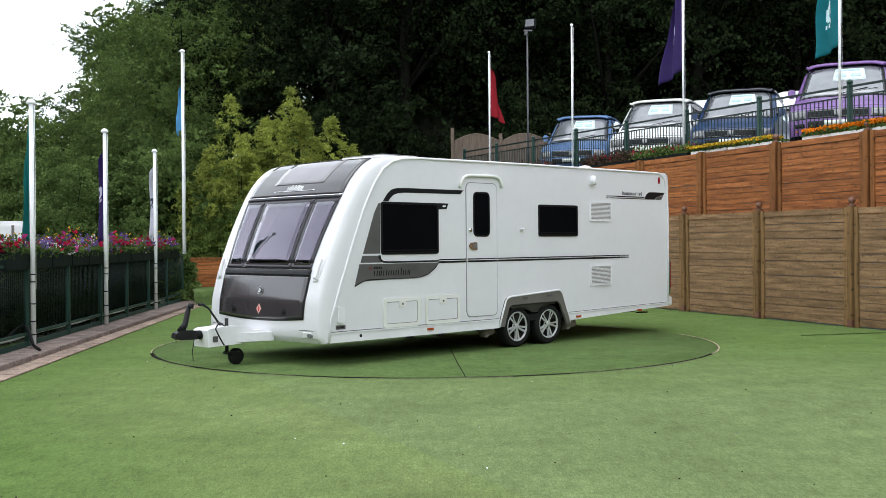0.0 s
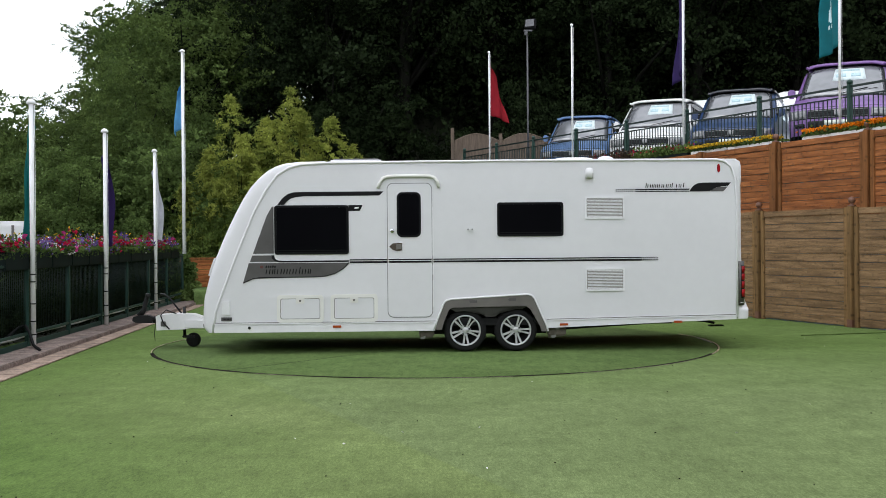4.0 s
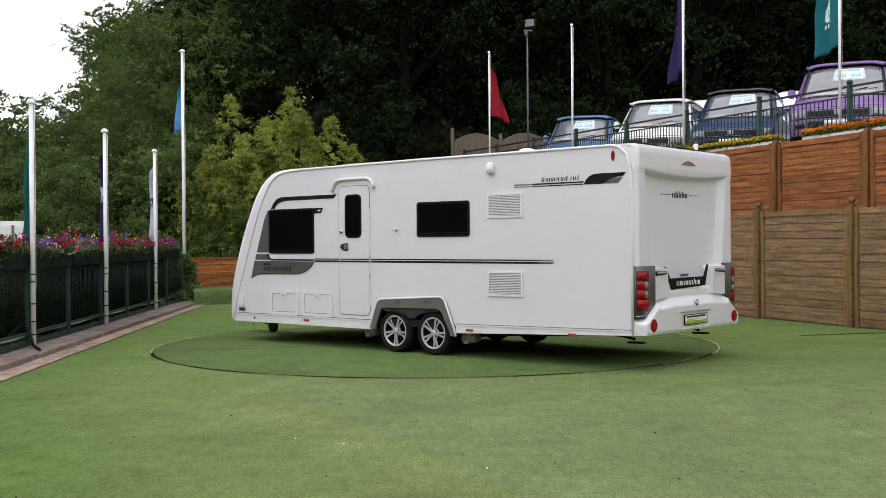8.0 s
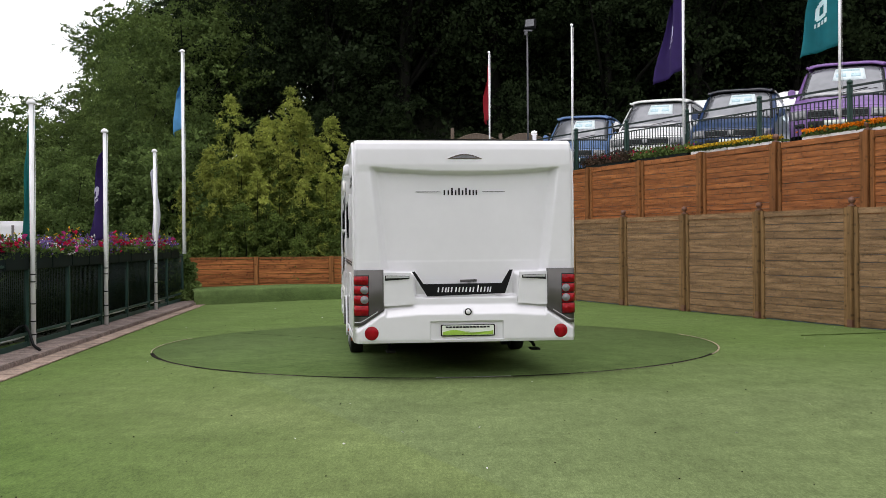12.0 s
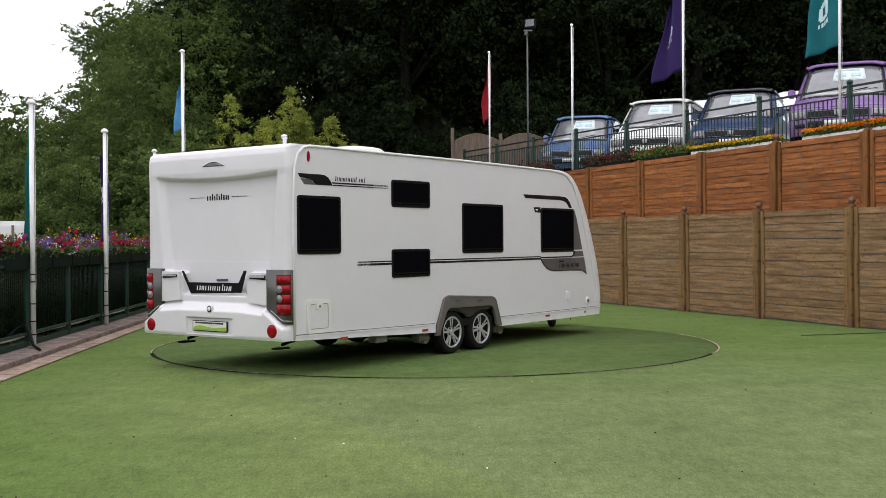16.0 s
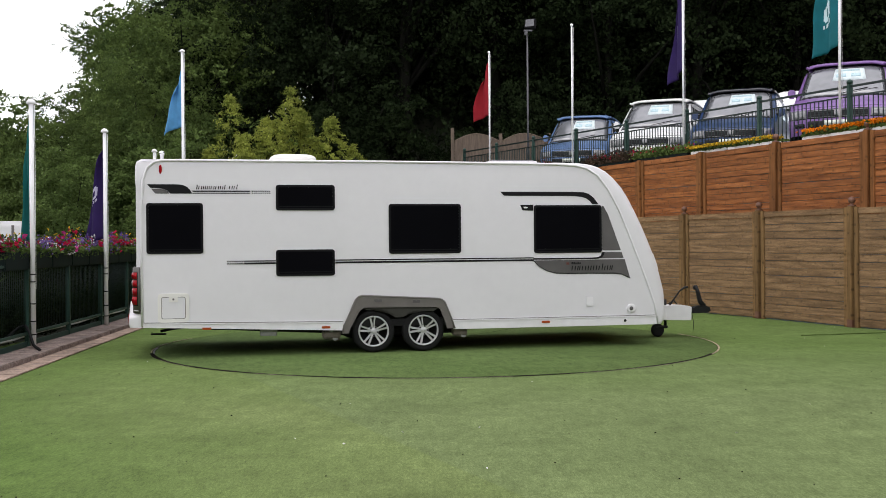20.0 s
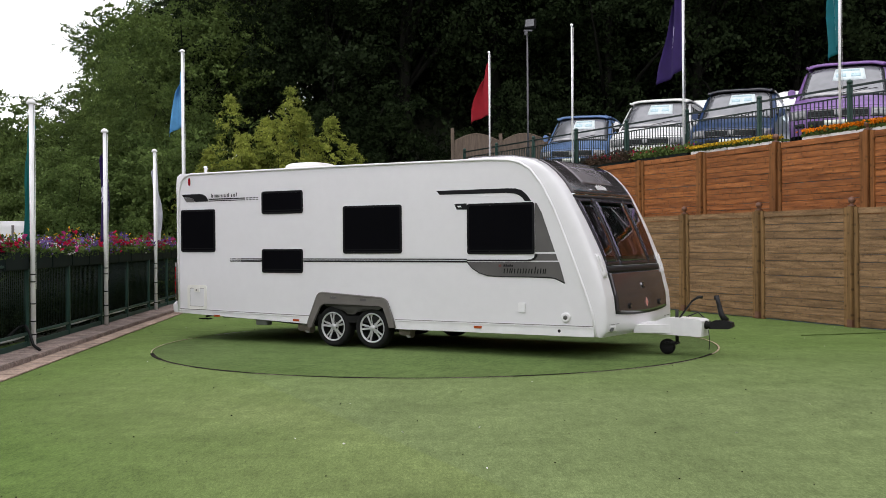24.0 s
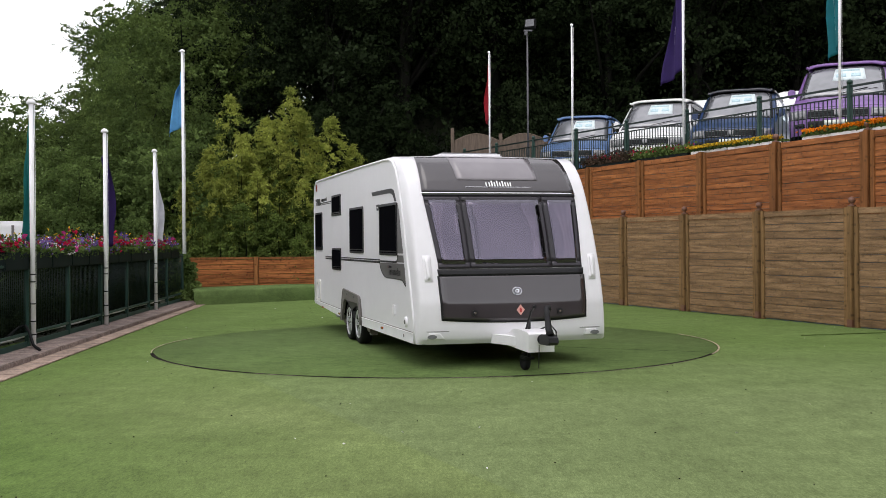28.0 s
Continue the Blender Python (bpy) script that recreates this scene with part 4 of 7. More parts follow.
part("sunroof", front_patch(2.175, 2.455, -0.51, 0.51, -0.53, 0.53, 0.0155, 0.003, 12, 12), mat("sunroof_tint", (0.19, 0.175, 0.185), 0.10, var=0.15, scale=2, coat=0.3), upper, "pale tinted roof window")
part("chrome_line", front_patch(2.085, 2.092, -0.42, 0.42, -0.42, 0.42, 0.016, 0.003, 1, 12), M_CHROME, upper)
part("trim_strip", front_patch(2.012, 2.03, -0.97, 0.97, -0.97, 0.97, 0.004, 0.010, 1, 24), M_CHROME, caravan, "bright trim line")
part("window_gutter", front_patch(1.985, 2.010, -0.965, 0.965, -0.965, 0.965, 0.003, 0.012, 1, 24), M_BLACK, caravan)
M_FRAME = mat("graphite_window_frame", (0.024, 0.021, 0.026), 0.25, var=0.1, scale=3, spec=0.35)
for k, (b0, b1, t0, t1) in enumerate(((-0.885, -0.505, -0.955, -0.52), (-0.495, 0.495, -0.51, 0.51), (0.505, 0.885, 0.52, 0.955))):
    w = part("front_window", front_frame(1.135, 1.985, b0, b1, t0, t1, 0.075, 0.004, 0.007), M_FRAME, caravan, "smoked front window in a dark frame")
    part("pane", front_patch(1.185, 1.935, b0 + 0.055, b1 - 0.055, t0 + 0.055, t1 - 0.055, 0.009, 0.006, 10, 10), M_PANE, w, "smoked acrylic pane").visible_shadow = False
    for sx in ((-1, 1) if k == 1 else (1,) if k == 0 else (-1,)):
        yy = YC + (0.40 * sx if k == 1 else (-0.60 if k == 0 else 0.60))
        z_a, z_b = 1.55, 1.78
        pa, pb = front_pt(s_at(z_a), (yy - YC) / HALF, -0.03), front_pt(s_at(z_b), (yy - YC) / HALF, -0.02)
        part("stay", tube([pa, pb], 0.008, 6), M_TRIMW, w, "white window stay")
for sx in (-0.502, 0.502):
    part("window_divider", front_patch(1.14, 1.98, sx - 0.008, sx + 0.008, sx * 1.03 - 0.008, sx * 1.03 + 0.008, 0.002, 0.007, 8, 2), M_BLACK, caravan)
part("ledge", front_patch(1.055, 1.128, -0.89, 0.89, -0.90, 0.90, 0.004, 0.009, 3, 24), M_BLACK, caravan, "black ledge below the front window")
lid = part("locker_lid", front_patch(0.575, 1.045, -0.862, 0.862, -0.885, 0.885, 0.004, 0.012, 16, 24, belly=0.012), M_GRAPH, caravan, "graphite gas locker lid")
part("locker_seal", front_patch(0.553, 1.053, -0.885, 0.885, -0.905, 0.905, 0.002, 0.006, 16, 24, belly=0.013), M_BLACK, caravan)


def nose_disc(z, y, r, out, thick, stretch=1.0, sides=20, turn=0.0):
    """A small flat boss on the nose."""
    s0 = s_at(z)
    o = Vector(front_pt(s0, y / HALF, out))
    up = (Vector(front_pt(s_at(z + 0.03), y / HALF, out)) - o).normalized()
    acr = Vector((0, 1, 0))
    nrm = acr.cross(up)
    nrm = nrm if nrm.x < 0 else -nrm
    ring = [(r * stretch * math.cos(2 * math.pi * k / sides + turn), r * math.sin(2 * math.pi * k / sides + turn)) for k in range(sides)]
    return extrude_poly(ring, lambda u, v, d: o + acr * u + up * v + nrm * d, thick)


part("badge_core", nose_disc(0.868, -0.022, 0.040, 0.022, 0.009, 1.25), M_DECAL_K, lid)
part("badge_mark", nose_disc(0.868, -0.022, 0.022, 0.031, 0.003, 1.15), M_CHROME, lid)
part("badge_eye", nose_disc(0.868, -0.018, 0.011, 0.0345, 0.002, 1.3), M_DECAL_K, lid)
badge = part("front_badge", nose_disc(0.868, -0.022, 0.046, 0.021, 0.006, 1.25), M_CHROME, lid, "oval chrome maker's badge")
part("warning_sticker", nose_disc(0.655, -0.05, 0.062, 0.021, 0.003, 0.82, 4, 0), M_STICKER, lid, "pale red diamond gas sticker")
part("sticker_mark", nose_disc(0.652, -0.05, 0.028, 0.0245, 0.002, 0.55, 8), M_DECAL_R, lid)
for sy in (-0.54, 0.50):
    part("latch", nose_disc(0.632, sy, 0.036, 0.02, 0.012), M_BLACK, lid, "round black latch")
    part("key_cover", nose_disc(0.630, sy, 0.014, 0.033, 0.005), M_CHROME, lid)
for sg in (-1, 1):
    g = part("grab_handle", front_patch(1.02, 1.25, sg * 1.005 - 0.02, sg * 1.005 + 0.02, sg * 1.02 - 0.02, sg * 1.02 + 0.02, 0.012, 0.02, 6, 2), M_TRIMW, caravan, "white front grab handle")
    part("handle_recess", front_patch(0.99, 1.29, sg * 1.005 - 0.042, sg * 1.005 + 0.05, sg * 1.02 - 0.06, sg * 1.02 + 0.04, 0.001, 0.004, 6, 2), M_TRIMW, caravan)
    part("marker_lamp", nose_disc(0.372, sg * 0.995, 0.026, 0.003, 0.010, 2.1), M_CLEAR, caravan, "clear oval front marker lamp")
    # dark strip stands for the shadow along the scallop's upper edge
    part("scallop_line", front_patch(0.428, 0.434, min(sg * 0.80, sg * 1.06), max(sg * 0.80, sg * 1.06), min(sg * 0.80, sg * 1.06), max(sg * 0.80, sg * 1.06), 0.0, 0.003, 1, 8), M_LAMPPANEL, caravan)
    part("lamp_scallop", front_patch(0.335, 0.415, sg * 0.955 - 0.12, sg * 0.955 + 0.10, sg * 0.955 - 0.05, sg * 0.955 + 0.08, -0.004, 0.006, 4, 6), M_TRIMW, caravan)
# lettering above the window stands as plain white blocks
o = Vector(front_pt(s_at(2.10), 0, 0.014))
up = (Vector(front_pt(s_at(2.16), 0, 0.014)) - o).normalized()
letters = [(0.05, 0.7), (0.016, 1.0), (0.045, 1.0), (0.045, 1.0), (0.016, 0.75), (0.042, 0.7)]
part("lettering", word_bars(letters, 0.086, 0.015, lambda u, v, d: o + Vector((0, 0.165 - u * 1.12, 0)) + up * v + Vector((-0.8, 0, 0.5)) * d, 0.004, slant=0.0, hollow=0.014), M_WHITEPAINT, upper, "raised white lettering", kind="stuff")

M_WEB = mat("inner_arch_plastic", (0.030, 0.029, 0.023), 0.6, var=0.15, scale=6)
# side walls with the wheel arch cut out
sill = [(-2.925, 0.375), (-0.30, 0.375), (-0.02, 0.375), (0.09, 0.645), (0.18, 0.69), (1.19, 0.742), (1.265, 0.70), (1.43, 0.375), (3.955, 0.425)]
top = [(3.962, 1.43), (3.95, 2.25), (3.885, 2.41), (3.83, 2.465), (3.74, 2.497), (0.87, 2.500), (-0.2, 2.493)] + [(x, z) for x, z in zip(SEAM_X[::-1], SEAM_Z[::-1])][:-1]
for at, nm in ((near_at, "door side"), (off_at, "plain side")):
    part("side_wall", extrude_poly(sill + top, at, -0.03), M_SIDE, caravan, "smooth white side wall")
    # edge mouldings
    front_edge = list(zip(SEAM_X, SEAM_Z))
    part("awning_rail", tube([at(x, z, 0.004) for x, z in front_edge] + [at(x, z, 0.006) for x, z in ((-0.2, 2.497), (0.87, 2.503), (3.70, 2.503), (3.80, 2.48), (3.885, 2.41), (3.94, 2.25), (3.962, 1.9), (3.962, 1.43), (3.958, 0.42))], 0.016, 8), M_TRIMW, caravan, "white awning rail along the wall edge")
    for x0, x1, za, zb in ((-2.91, -0.03, 0.285, 0.392), (1.435, 3.955, 0.305, 0.40)):
        bm = extrude_poly([(x0, za), (x1, za if x1 < 0 else 0.398), (x1, zb if x1 < 0 else 0.438), (x0, zb)], at, 0.012)
        part("skirt", bm, M_TRIMW, caravan, "white side skirt")
        # thin grey strip painted in as the shadow line along the skirt rail
        part("skirt_groove", extrude_poly([(x0, zb + 0.015), (x1, (zb if x1 < 0 else 0.438) + 0.015), (x1, (zb if x1 < 0 else 0.438) + 0.024), (x0, zb + 0.024)], at, 0.003), M_GREY, caravan)
        part("skirt_rail", extrude_poly([(x0, zb), (x1, zb if x1 < 0 else 0.438), (x1, (zb if x1 < 0 else 0.438) + 0.014), (x0, zb + 0.014)], at, 0.02), M_TRIMW, caravan)
    arch_o = [(-0.045, 0.30), (-0.005, 0.42), (0.088, 0.652), (0.125, 0.682), (0.18, 0.697), (1.187, 0.752), (1.235, 0.738), (1.27, 0.703), (1.425, 0.355), (1.45, 0.265)]
    arch_i = [(0.055, 0.30), (0.085, 0.40), (0.15, 0.555), (0.175, 0.575), (0.21, 0.585), (1.10, 0.605), (1.165, 0.595), (1.22, 0.555), (1.345, 0.33), (1.365, 0.265)]
    arch = part("wheel_arch", extrude_poly(arch_o + arch_i[::-1], at, 0.035), M_GREY, caravan, "grey plastic twin wheel arch")
    # door side: lip coloured white for the highlight on the arch edge
    part("arch_lip", tube([at(x, z, 0.03) for x, z in arch_o], 0.013, 6), M_TRIMW if at is near_at else M_GREY, arch)
    for hx in (0.42, 0.93):
        part("arch_clip", extrude_poly(round_rect(hx, hx + 0.10, 0.63 + 0.04 * hx, 0.665 + 0.04 * hx, 0.006), at, 0.04), M_DECAL_G, arch)
    part("arch_web", extrude_poly([(0.16, 0.575), (1.19, 0.60), (1.12, 0.56), (0.92, 0.565), (0.80, 0.52), (0.755, 0.46), (0.645, 0.46), (0.60, 0.51), (0.48, 0.545), (0.24, 0.53)], at, 0.008), M_WEB, arch, "dark inner arch panel")

# roof
rows_ = []
for x in np.linspace(-1.45, 3.95, 40):
    zr = float(np.interp(x, [-1.45, -0.2, 0.87, 3.6, 3.95], [2.512, 2.518, 2.522, 2.522, 2.512]))
    rows_.append([(x, YC + u * HALF, zr - 0.022 * abs(u) ** 6 + 0.02 * (1 - u * u)) for u in np.linspace(-1, 1, 17)])
part("roof", grid_mesh(rows_), M_GELCOAT, caravan, "shallow curved white roof")
part("roof_hatch", box(-1.45, -0.72, YC - 0.42, YC + 0.42, 2.535, 2.585, 0.02), M_TRIMW, caravan, "large white rooflight")
part("hatch_cover", box(-1.40, -0.77, YC - 0.38, YC + 0.38, 2.586, 2.602, 0.008), mat("hatch_smoke", (0.30, 0.30, 0.31), 0.15, var=0.1, scale=3), caravan, "smoked rooflight cover")
dome_rows = []
for r, h in ((0.31, 2.52), (0.31, 2.585), (0.295, 2.61), (0.26, 2.632), (0.20, 2.644), (0.10, 2.649), (0.004, 2.65)):
    ring = []
    for k in range(33):
        a = 2 * math.pi * k / 32
        c_, s_ = math.cos(a), math.sin(a)
        q = r / (abs(c_) ** 5 + abs(s_) ** 5) ** 0.2
        ring.append((2.02 + q * c_, YC + 0.35 + q * s_, h))
    dome_rows.append(ring)
part("rooflight_dome", grid_mesh(dome_rows), M_CREAM, caravan, "domed square cream rooflight cover")
part("roof_vent", lathe([(0.105, 2.525), (0.105, 2.55), (0.09, 2.565), (0.05, 2.58), (0.01, 2.585)], segments=24, centre=(2.29, NEAR + 0.35, 0)), M_TRIMW, caravan, "round white roof vent")
part("flue", lathe([(0.022, 2.52), (0.022, 2.60), (0.034, 2.605), (0.034, 2.64), (0.012, 2.65)], segments=16, centre=(3.72, OFF - 0.35, 0)), M_CHROME, caravan, "small chrome flue pipe")

# rear end: a moulded shell with a sunken panel, a hood above and a bumper below
def rear_x(yy, z):
    a = abs(yy) / HALF
    x = 4.030
    x = float(np.interp(z, [0.40, 0.47, 0.62, 0.76, 0.80, 1.2, 2.18, 2.26, 2.42, 2.48, 2.515], [4.085, 4.12, 4.125, 4.115, 4.045, 4.028, 4.026, 4.036, 4.032, 4.018, 3.96]))
    if abs(yy) < 0.855:
        bump_line = 0.785 - 0.05 * max(0.0, (a - 0.45) / 0.55)
    else:
        bump_line = 0.745 - 0.66 * (abs(yy) - 0.855)
    if z < 1.25:
        lip = float(np.interp(z, [0.40, 0.43, 0.62, 0.76], [4.112, 4.124, 4.124, 4.124]))
        x = 4.03 + (lip - 4.03) * max(0.0, min(1.0, (bump_line - z) / (0.095 if abs(yy) < 0.84 else 0.04)))
    # sunken panel
    half_w = float(np.interp(z, [0.8, 1.15, 2.24], [0.50, 0.878, 1.0]))
    ridge = 2.235 - 0.05 * (1 - (yy / 1.0) ** 2)
    lo = 1.10 if abs(yy) > 0.53 else 0.86
    if abs(yy) < half_w and lo < z < ridge:
        depth = min(1.0, (half_w - abs(yy)) / 0.07, (ridge - z) / 0.03 if z > 2.0 else 1.0, (z - lo) / 0.03)
        x -= 0.09 * max(0.0, depth)
    # number-plate recess
    if abs(yy) < 0.385 and 0.425 < z < 0.615:
        x -= 0.022
    # round corner that meets the awning rail
    edge = min(1.0, max(0.0, (a - 0.962) / 0.038))
    side_x = float(np.interp(z, [0.4, 2.25, 2.41, 2.48, 2.503], [3.965, 3.962, 3.89, 3.81, 3.72]))
    return x - (x - side_x) * (1 - math.sqrt(max(0.0, 1 - edge * edge)))


ys = sorted(set(list(np.linspace(-1.0, 1.0, 151)) + [s_ * v for s_ in (-1, 1) for v in (0.945, 0.955, 0.97, 0.98, 0.99, 0.995, 0.998, 0.9995, 0.383 / HALF, 0.387 / HALF)]))
zs_ = sorted(set(list(np.linspace(0.40, 2.515, 190)) + [0.424, 0.427, 0.613, 0.617, 2.505, 2.49]))
part("rear_shell", grid_mesh([[(rear_x(u * HALF, z), YC + u * HALF, z) for u in ys] for z in zs_], True), M_GELCOAT, caravan, "moulded white rear panel with sunken centre")
def flat_rear(x):
    return lambda u, v, d: (x + d, YC + u, v)


for sg in (-1, 1):
    # lamp cluster on a dark panel that wraps the corner
    def lamp_pt(w, z, d):
        """w runs outwards along the rear from y 0.865, round the corner and along the side."""
        r, flat = 0.065, 0.232
        if w < flat:
            x, yy = 4.066 + d, 0.865 + w
        elif w < flat + r * math.pi / 2:
            q = (w - flat) / r
            x, yy = 4.001 + (r + d) * math.cos(q), 0.865 + flat + (r + d) * math.sin(q)
        else:
            x, yy = 4.001 - (w - flat - r * math.pi / 2), 0.865 + flat + r + d
        return (x, YC + sg * yy, z)

    def lamp_patch(w0, w1, z0, z1, d0, d1, n=14):
        bm = bmesh.new()
        rows = []
        for lift in (d0, d1):
            for top_side in (0, 1):
                rows.append([bm.verts.new(lamp_pt(w, (z1(w) if top_side else z0(w)), lift)) for w in np.linspace(w0, w1, n)])
        for q0, q1 in ((0, 1), (2, 3), (0, 2), (1, 3)):
            for i in range(n - 1):
                f = bm.faces.new((rows[q0][i], rows[q0][i + 1], rows[q1][i + 1], rows[q1][i]))
                f.smooth = q0 != 0 and q1 == 3 and q0 == 2
        for i in (0, n - 1):
            bm.faces.new((rows[0][i], rows[1][i], rows[3][i], rows[2][i]))
        bmesh.ops.recalc_face_normals(bm, faces=bm.faces)
        return bm

    lamp = part("lamp_panel", lamp_patch(0.0, 0.358, lambda w: float(np.interp(w, [0, 0.235, 0.358], [0.735, 0.585, 0.575])), lambda w: 1.16, -0.045, 0.008), M_LAMPPANEL, caravan, "dark grey corner panel of the tail lamps")
    part("panel_line", lamp_patch(0.06, 0.335, lambda w: float(np.interp(w, [0, 0.235, 0.358], [0.757, 0.615, 0.605])), lambda w: float(np.interp(w, [0, 0.235, 0.358], [0.767, 0.623, 0.613])), 0.008, 0.010), M_ALLOY, lamp)
    part("lens_tray", lamp_patch(0.152, 0.326, lambda w: 0.675, lambda w: 1.106, 0.006, 0.0095), M_DECAL_K, lamp, "black lamp tray")
    for z0, z1, mt in ((1.005, 1.098, M_RED), (0.905, 1.000, M_CLEAR), (0.800, 0.900, M_CLEAR), (0.683, 0.795, M_RED)):
        part("lens_block", lamp_patch(0.160, 0.318, lambda w: z0 + 0.004, lambda w: z1 - 0.004, 0.006, 0.014), M_RED, lamp, "red tail lamp block")
        part("reflector_bowl", lathe([(0.043, 4.077), (0.041, 4.086), (0.024, 4.082), (0.018, 4.090), (0.004, 4.092)], axis="x", segments=18, centre=(0.0, YC + sg * 1.065, (z0 + z1) / 2)), mt, lamp)
    part("reflector", lathe([(0.072, 4.105), (0.072, 4.128), (0.062, 4.135), (0.01, 4.137)], axis="x", segments=28, centre=(0.0, YC + sg * 0.995, 0.505)), M_RED, caravan, "round red reflector")
    h = part("grab_block", extrude_poly([(sg * 0.885, 1.13), (sg * 0.575, 1.125), (sg * 0.545, 0.80), (sg * 0.80, 0.78), (sg * 0.87, 0.78)], flat_rear(4.02), 0.048), M_GELCOAT, caravan, "white moulded handle housing")
    part("grab_handle", extrude_poly([(sg * 0.85, 1.100), (sg * 0.595, 1.094), (sg * 0.595, 1.062), (sg * 0.85, 1.046)], flat_rear(4.069), 0.004), M_BLACK, h, "dark recessed grab handle")
    part("grip", extrude_poly([(sg * 0.84, 1.096), (sg * 0.605, 1.090), (sg * 0.605, 1.074), (sg * 0.84, 1.072)], flat_rear(4.080), 0.014), M_ALLOY, h, "silver grip")
v_pts = [(-0.565, 1.135), (-0.535, 1.138), (-0.445, 1.005), (0.385, 1.008), (0.47, 1.148), (0.505, 1.148), (0.42, 0.90), (-0.405, 0.875)]
vee = part("rear_vee", extrude_poly(v_pts, flat_rear(4.018), 0.012), M_DECAL_K, caravan, "black V-shaped rear decal panel")
word = [(0.05, 0.72), (0.035, 0.72), (0.052, 0.72), (0.045, 0.72), (0.048, 0.72), (0.052, 1.0), (0.045, 0.72), (0.035, 0.72)]
part("lettering", word_bars(word, 0.072, 0.018, lambda u, v, d: (4.031 + d, YC - 0.30 + u * 1.16, 0.918 + v), 0.003, hollow=0.012), M_TRIMW, vee, "white lettering", kind="stuff")
part("rear_name", word_bars([(0.05, 0.7), (0.016, 1.0), (0.045, 1.0), (0.045, 1.0), (0.016, 0.75), (0.042, 0.7)], 0.075, 0.018, lambda u, v, d: (3.938 + d, YC - 0.215 + u * 1.18, 1.94 + v), 0.004, slant=0.0, hollow=0.014), M_DECAL_K, caravan, "black lettering on the rear panel", kind="stuff")
for u0, u1 in ((-0.51, -0.25), (0.20, 0.44)):
    part("name_line", extrude_poly([(u0, 1.972), (u1, 1.972), (u1, 1.978), (u0, 1.978)], flat_rear(3.938), 0.003), M_DECAL_K, caravan)
part("small_badge", extrude_poly([(-0.05, 1.018), (0.13, 1.022), (0.13, 1.048), (-0.05, 1.044)], flat_rear(3.95), 0.008), M_DECAL_G, caravan, "small silver dealer badge")
part("rear_badge", lathe([(0.05, 4.105), (0.05, 4.122), (0.036, 4.128), (0.006, 4.128)], axis="x", segments=24, centre=(0, YC + 0.012, 0.715)), M_TRIMW, caravan, "round pale maker's badge")
part("badge_core", lathe([(0.040, 4.124), (0.036, 4.130), (0.004, 4.130)], axis="x", segments=20, centre=(0, YC + 0.012, 0.715)), M_DECAL_K, caravan)
part("badge_mark", lathe([(0.026, 4.128), (0.022, 4.134), (0.004, 4.134)], axis="x", segments=20, centre=(0, YC + 0.012, 0.715)), M_TRIMW, caravan)
plate = part("number_plate", extrude_poly(round_rect(-0.275, 0.295, 0.462, 0.582, 0.012), flat_rear(4.108), 0.012), M_DECAL_K, caravan, "dealer's show plate with green hills")
part("plate_face", extrude_poly(round_rect(-0.262, 0.282, 0.472, 0.574, 0.008), flat_rear(4.120), 0.003), M_PLATE, plate)
part("plate_hills", extrude_poly([(-0.255, 0.475)] + [(-0.255 + 0.53 * t, 0.505 + 0.022 * math.sin(t * 7.0)) for t in np.linspace(0, 1, 16)] + [(0.275, 0.475)], flat_rear(4.123), 0.002), M_LIME, plate, "green hill drawing")
part("plate_bars", word_bars([(0.03, 1)] * 13, 0.018, 0.006, lambda u, v, d: (4.1232 + d, YC - 0.225 + u, 0.547 + v), 0.002, 0), M_DECAL_K, plate)
part("high_lamp", extrude_poly([(-0.185, 2.318)] + [(-0.185 + 0.37 * t, 2.318 + 0.05 * math.sin(t * math.pi)) for t in np.linspace(0, 1, 12)] + [(0.185, 2.318)], flat_rear(4.026), 0.014), M_CHROME, caravan, "crescent-shaped clear high lamp")
part("high_lamp_lens", extrude_poly([(-0.14, 2.324)] + [(-0.14 + 0.28 * t, 2.324 + 0.03 * math.sin(t * math.pi)) for t in np.linspace(0, 1, 12)] + [(0.14, 2.324)], flat_rear(4.039), 0.008), M_CLEAR, caravan)


# ---- side windows, door, lockers, vents and decals ----
def side_window(at, x0, x1, z0, z1, label="black tinted side window"):
    w = part("side_window", ring_plate(round_rect(x0, x1, z0, z1, 0.035), round_rect(x0 + 0.03, x1 - 0.03, z0 + 0.03, z1 - 0.03, 0.022), at, 0.011), M_SEAL, caravan, label)
    part("pane", extrude_poly(round_rect(x0 + 0.02, x1 - 0.02, z0 + 0.02, z1 - 0.02, 0.025), at, 0.009), M_TINT, w)
    part("sill_bar", extrude_poly([(x0 + 0.04, z0 + 0.045), (x1 - 0.04, z0 + 0.045), (x1 - 0.04, z0 + 0.057), (x0 + 0.04, z0 + 0.057)], at, 0.0105), M_SEAL, w)
    return w


side_window(near_at, -2.115, -1.148, 1.297, 1.938)
side_window(near_at, 0.793, 1.665, 1.510, 1.957)
side_window(off_at, 3.203, 3.900, 1.323, 1.963)
side_window(off_at, 1.530, 2.288, 1.868, 2.197, "black tinted upper bunk window")
side_window(off_at, 1.536, 2.292, 1.021, 1.362, "black tinted lower bunk window")
side_window(off_at, -0.146, 0.824, 1.296, 1.950)
side_window(off_at, -2.119, -1.156, 1.284, 1.932)

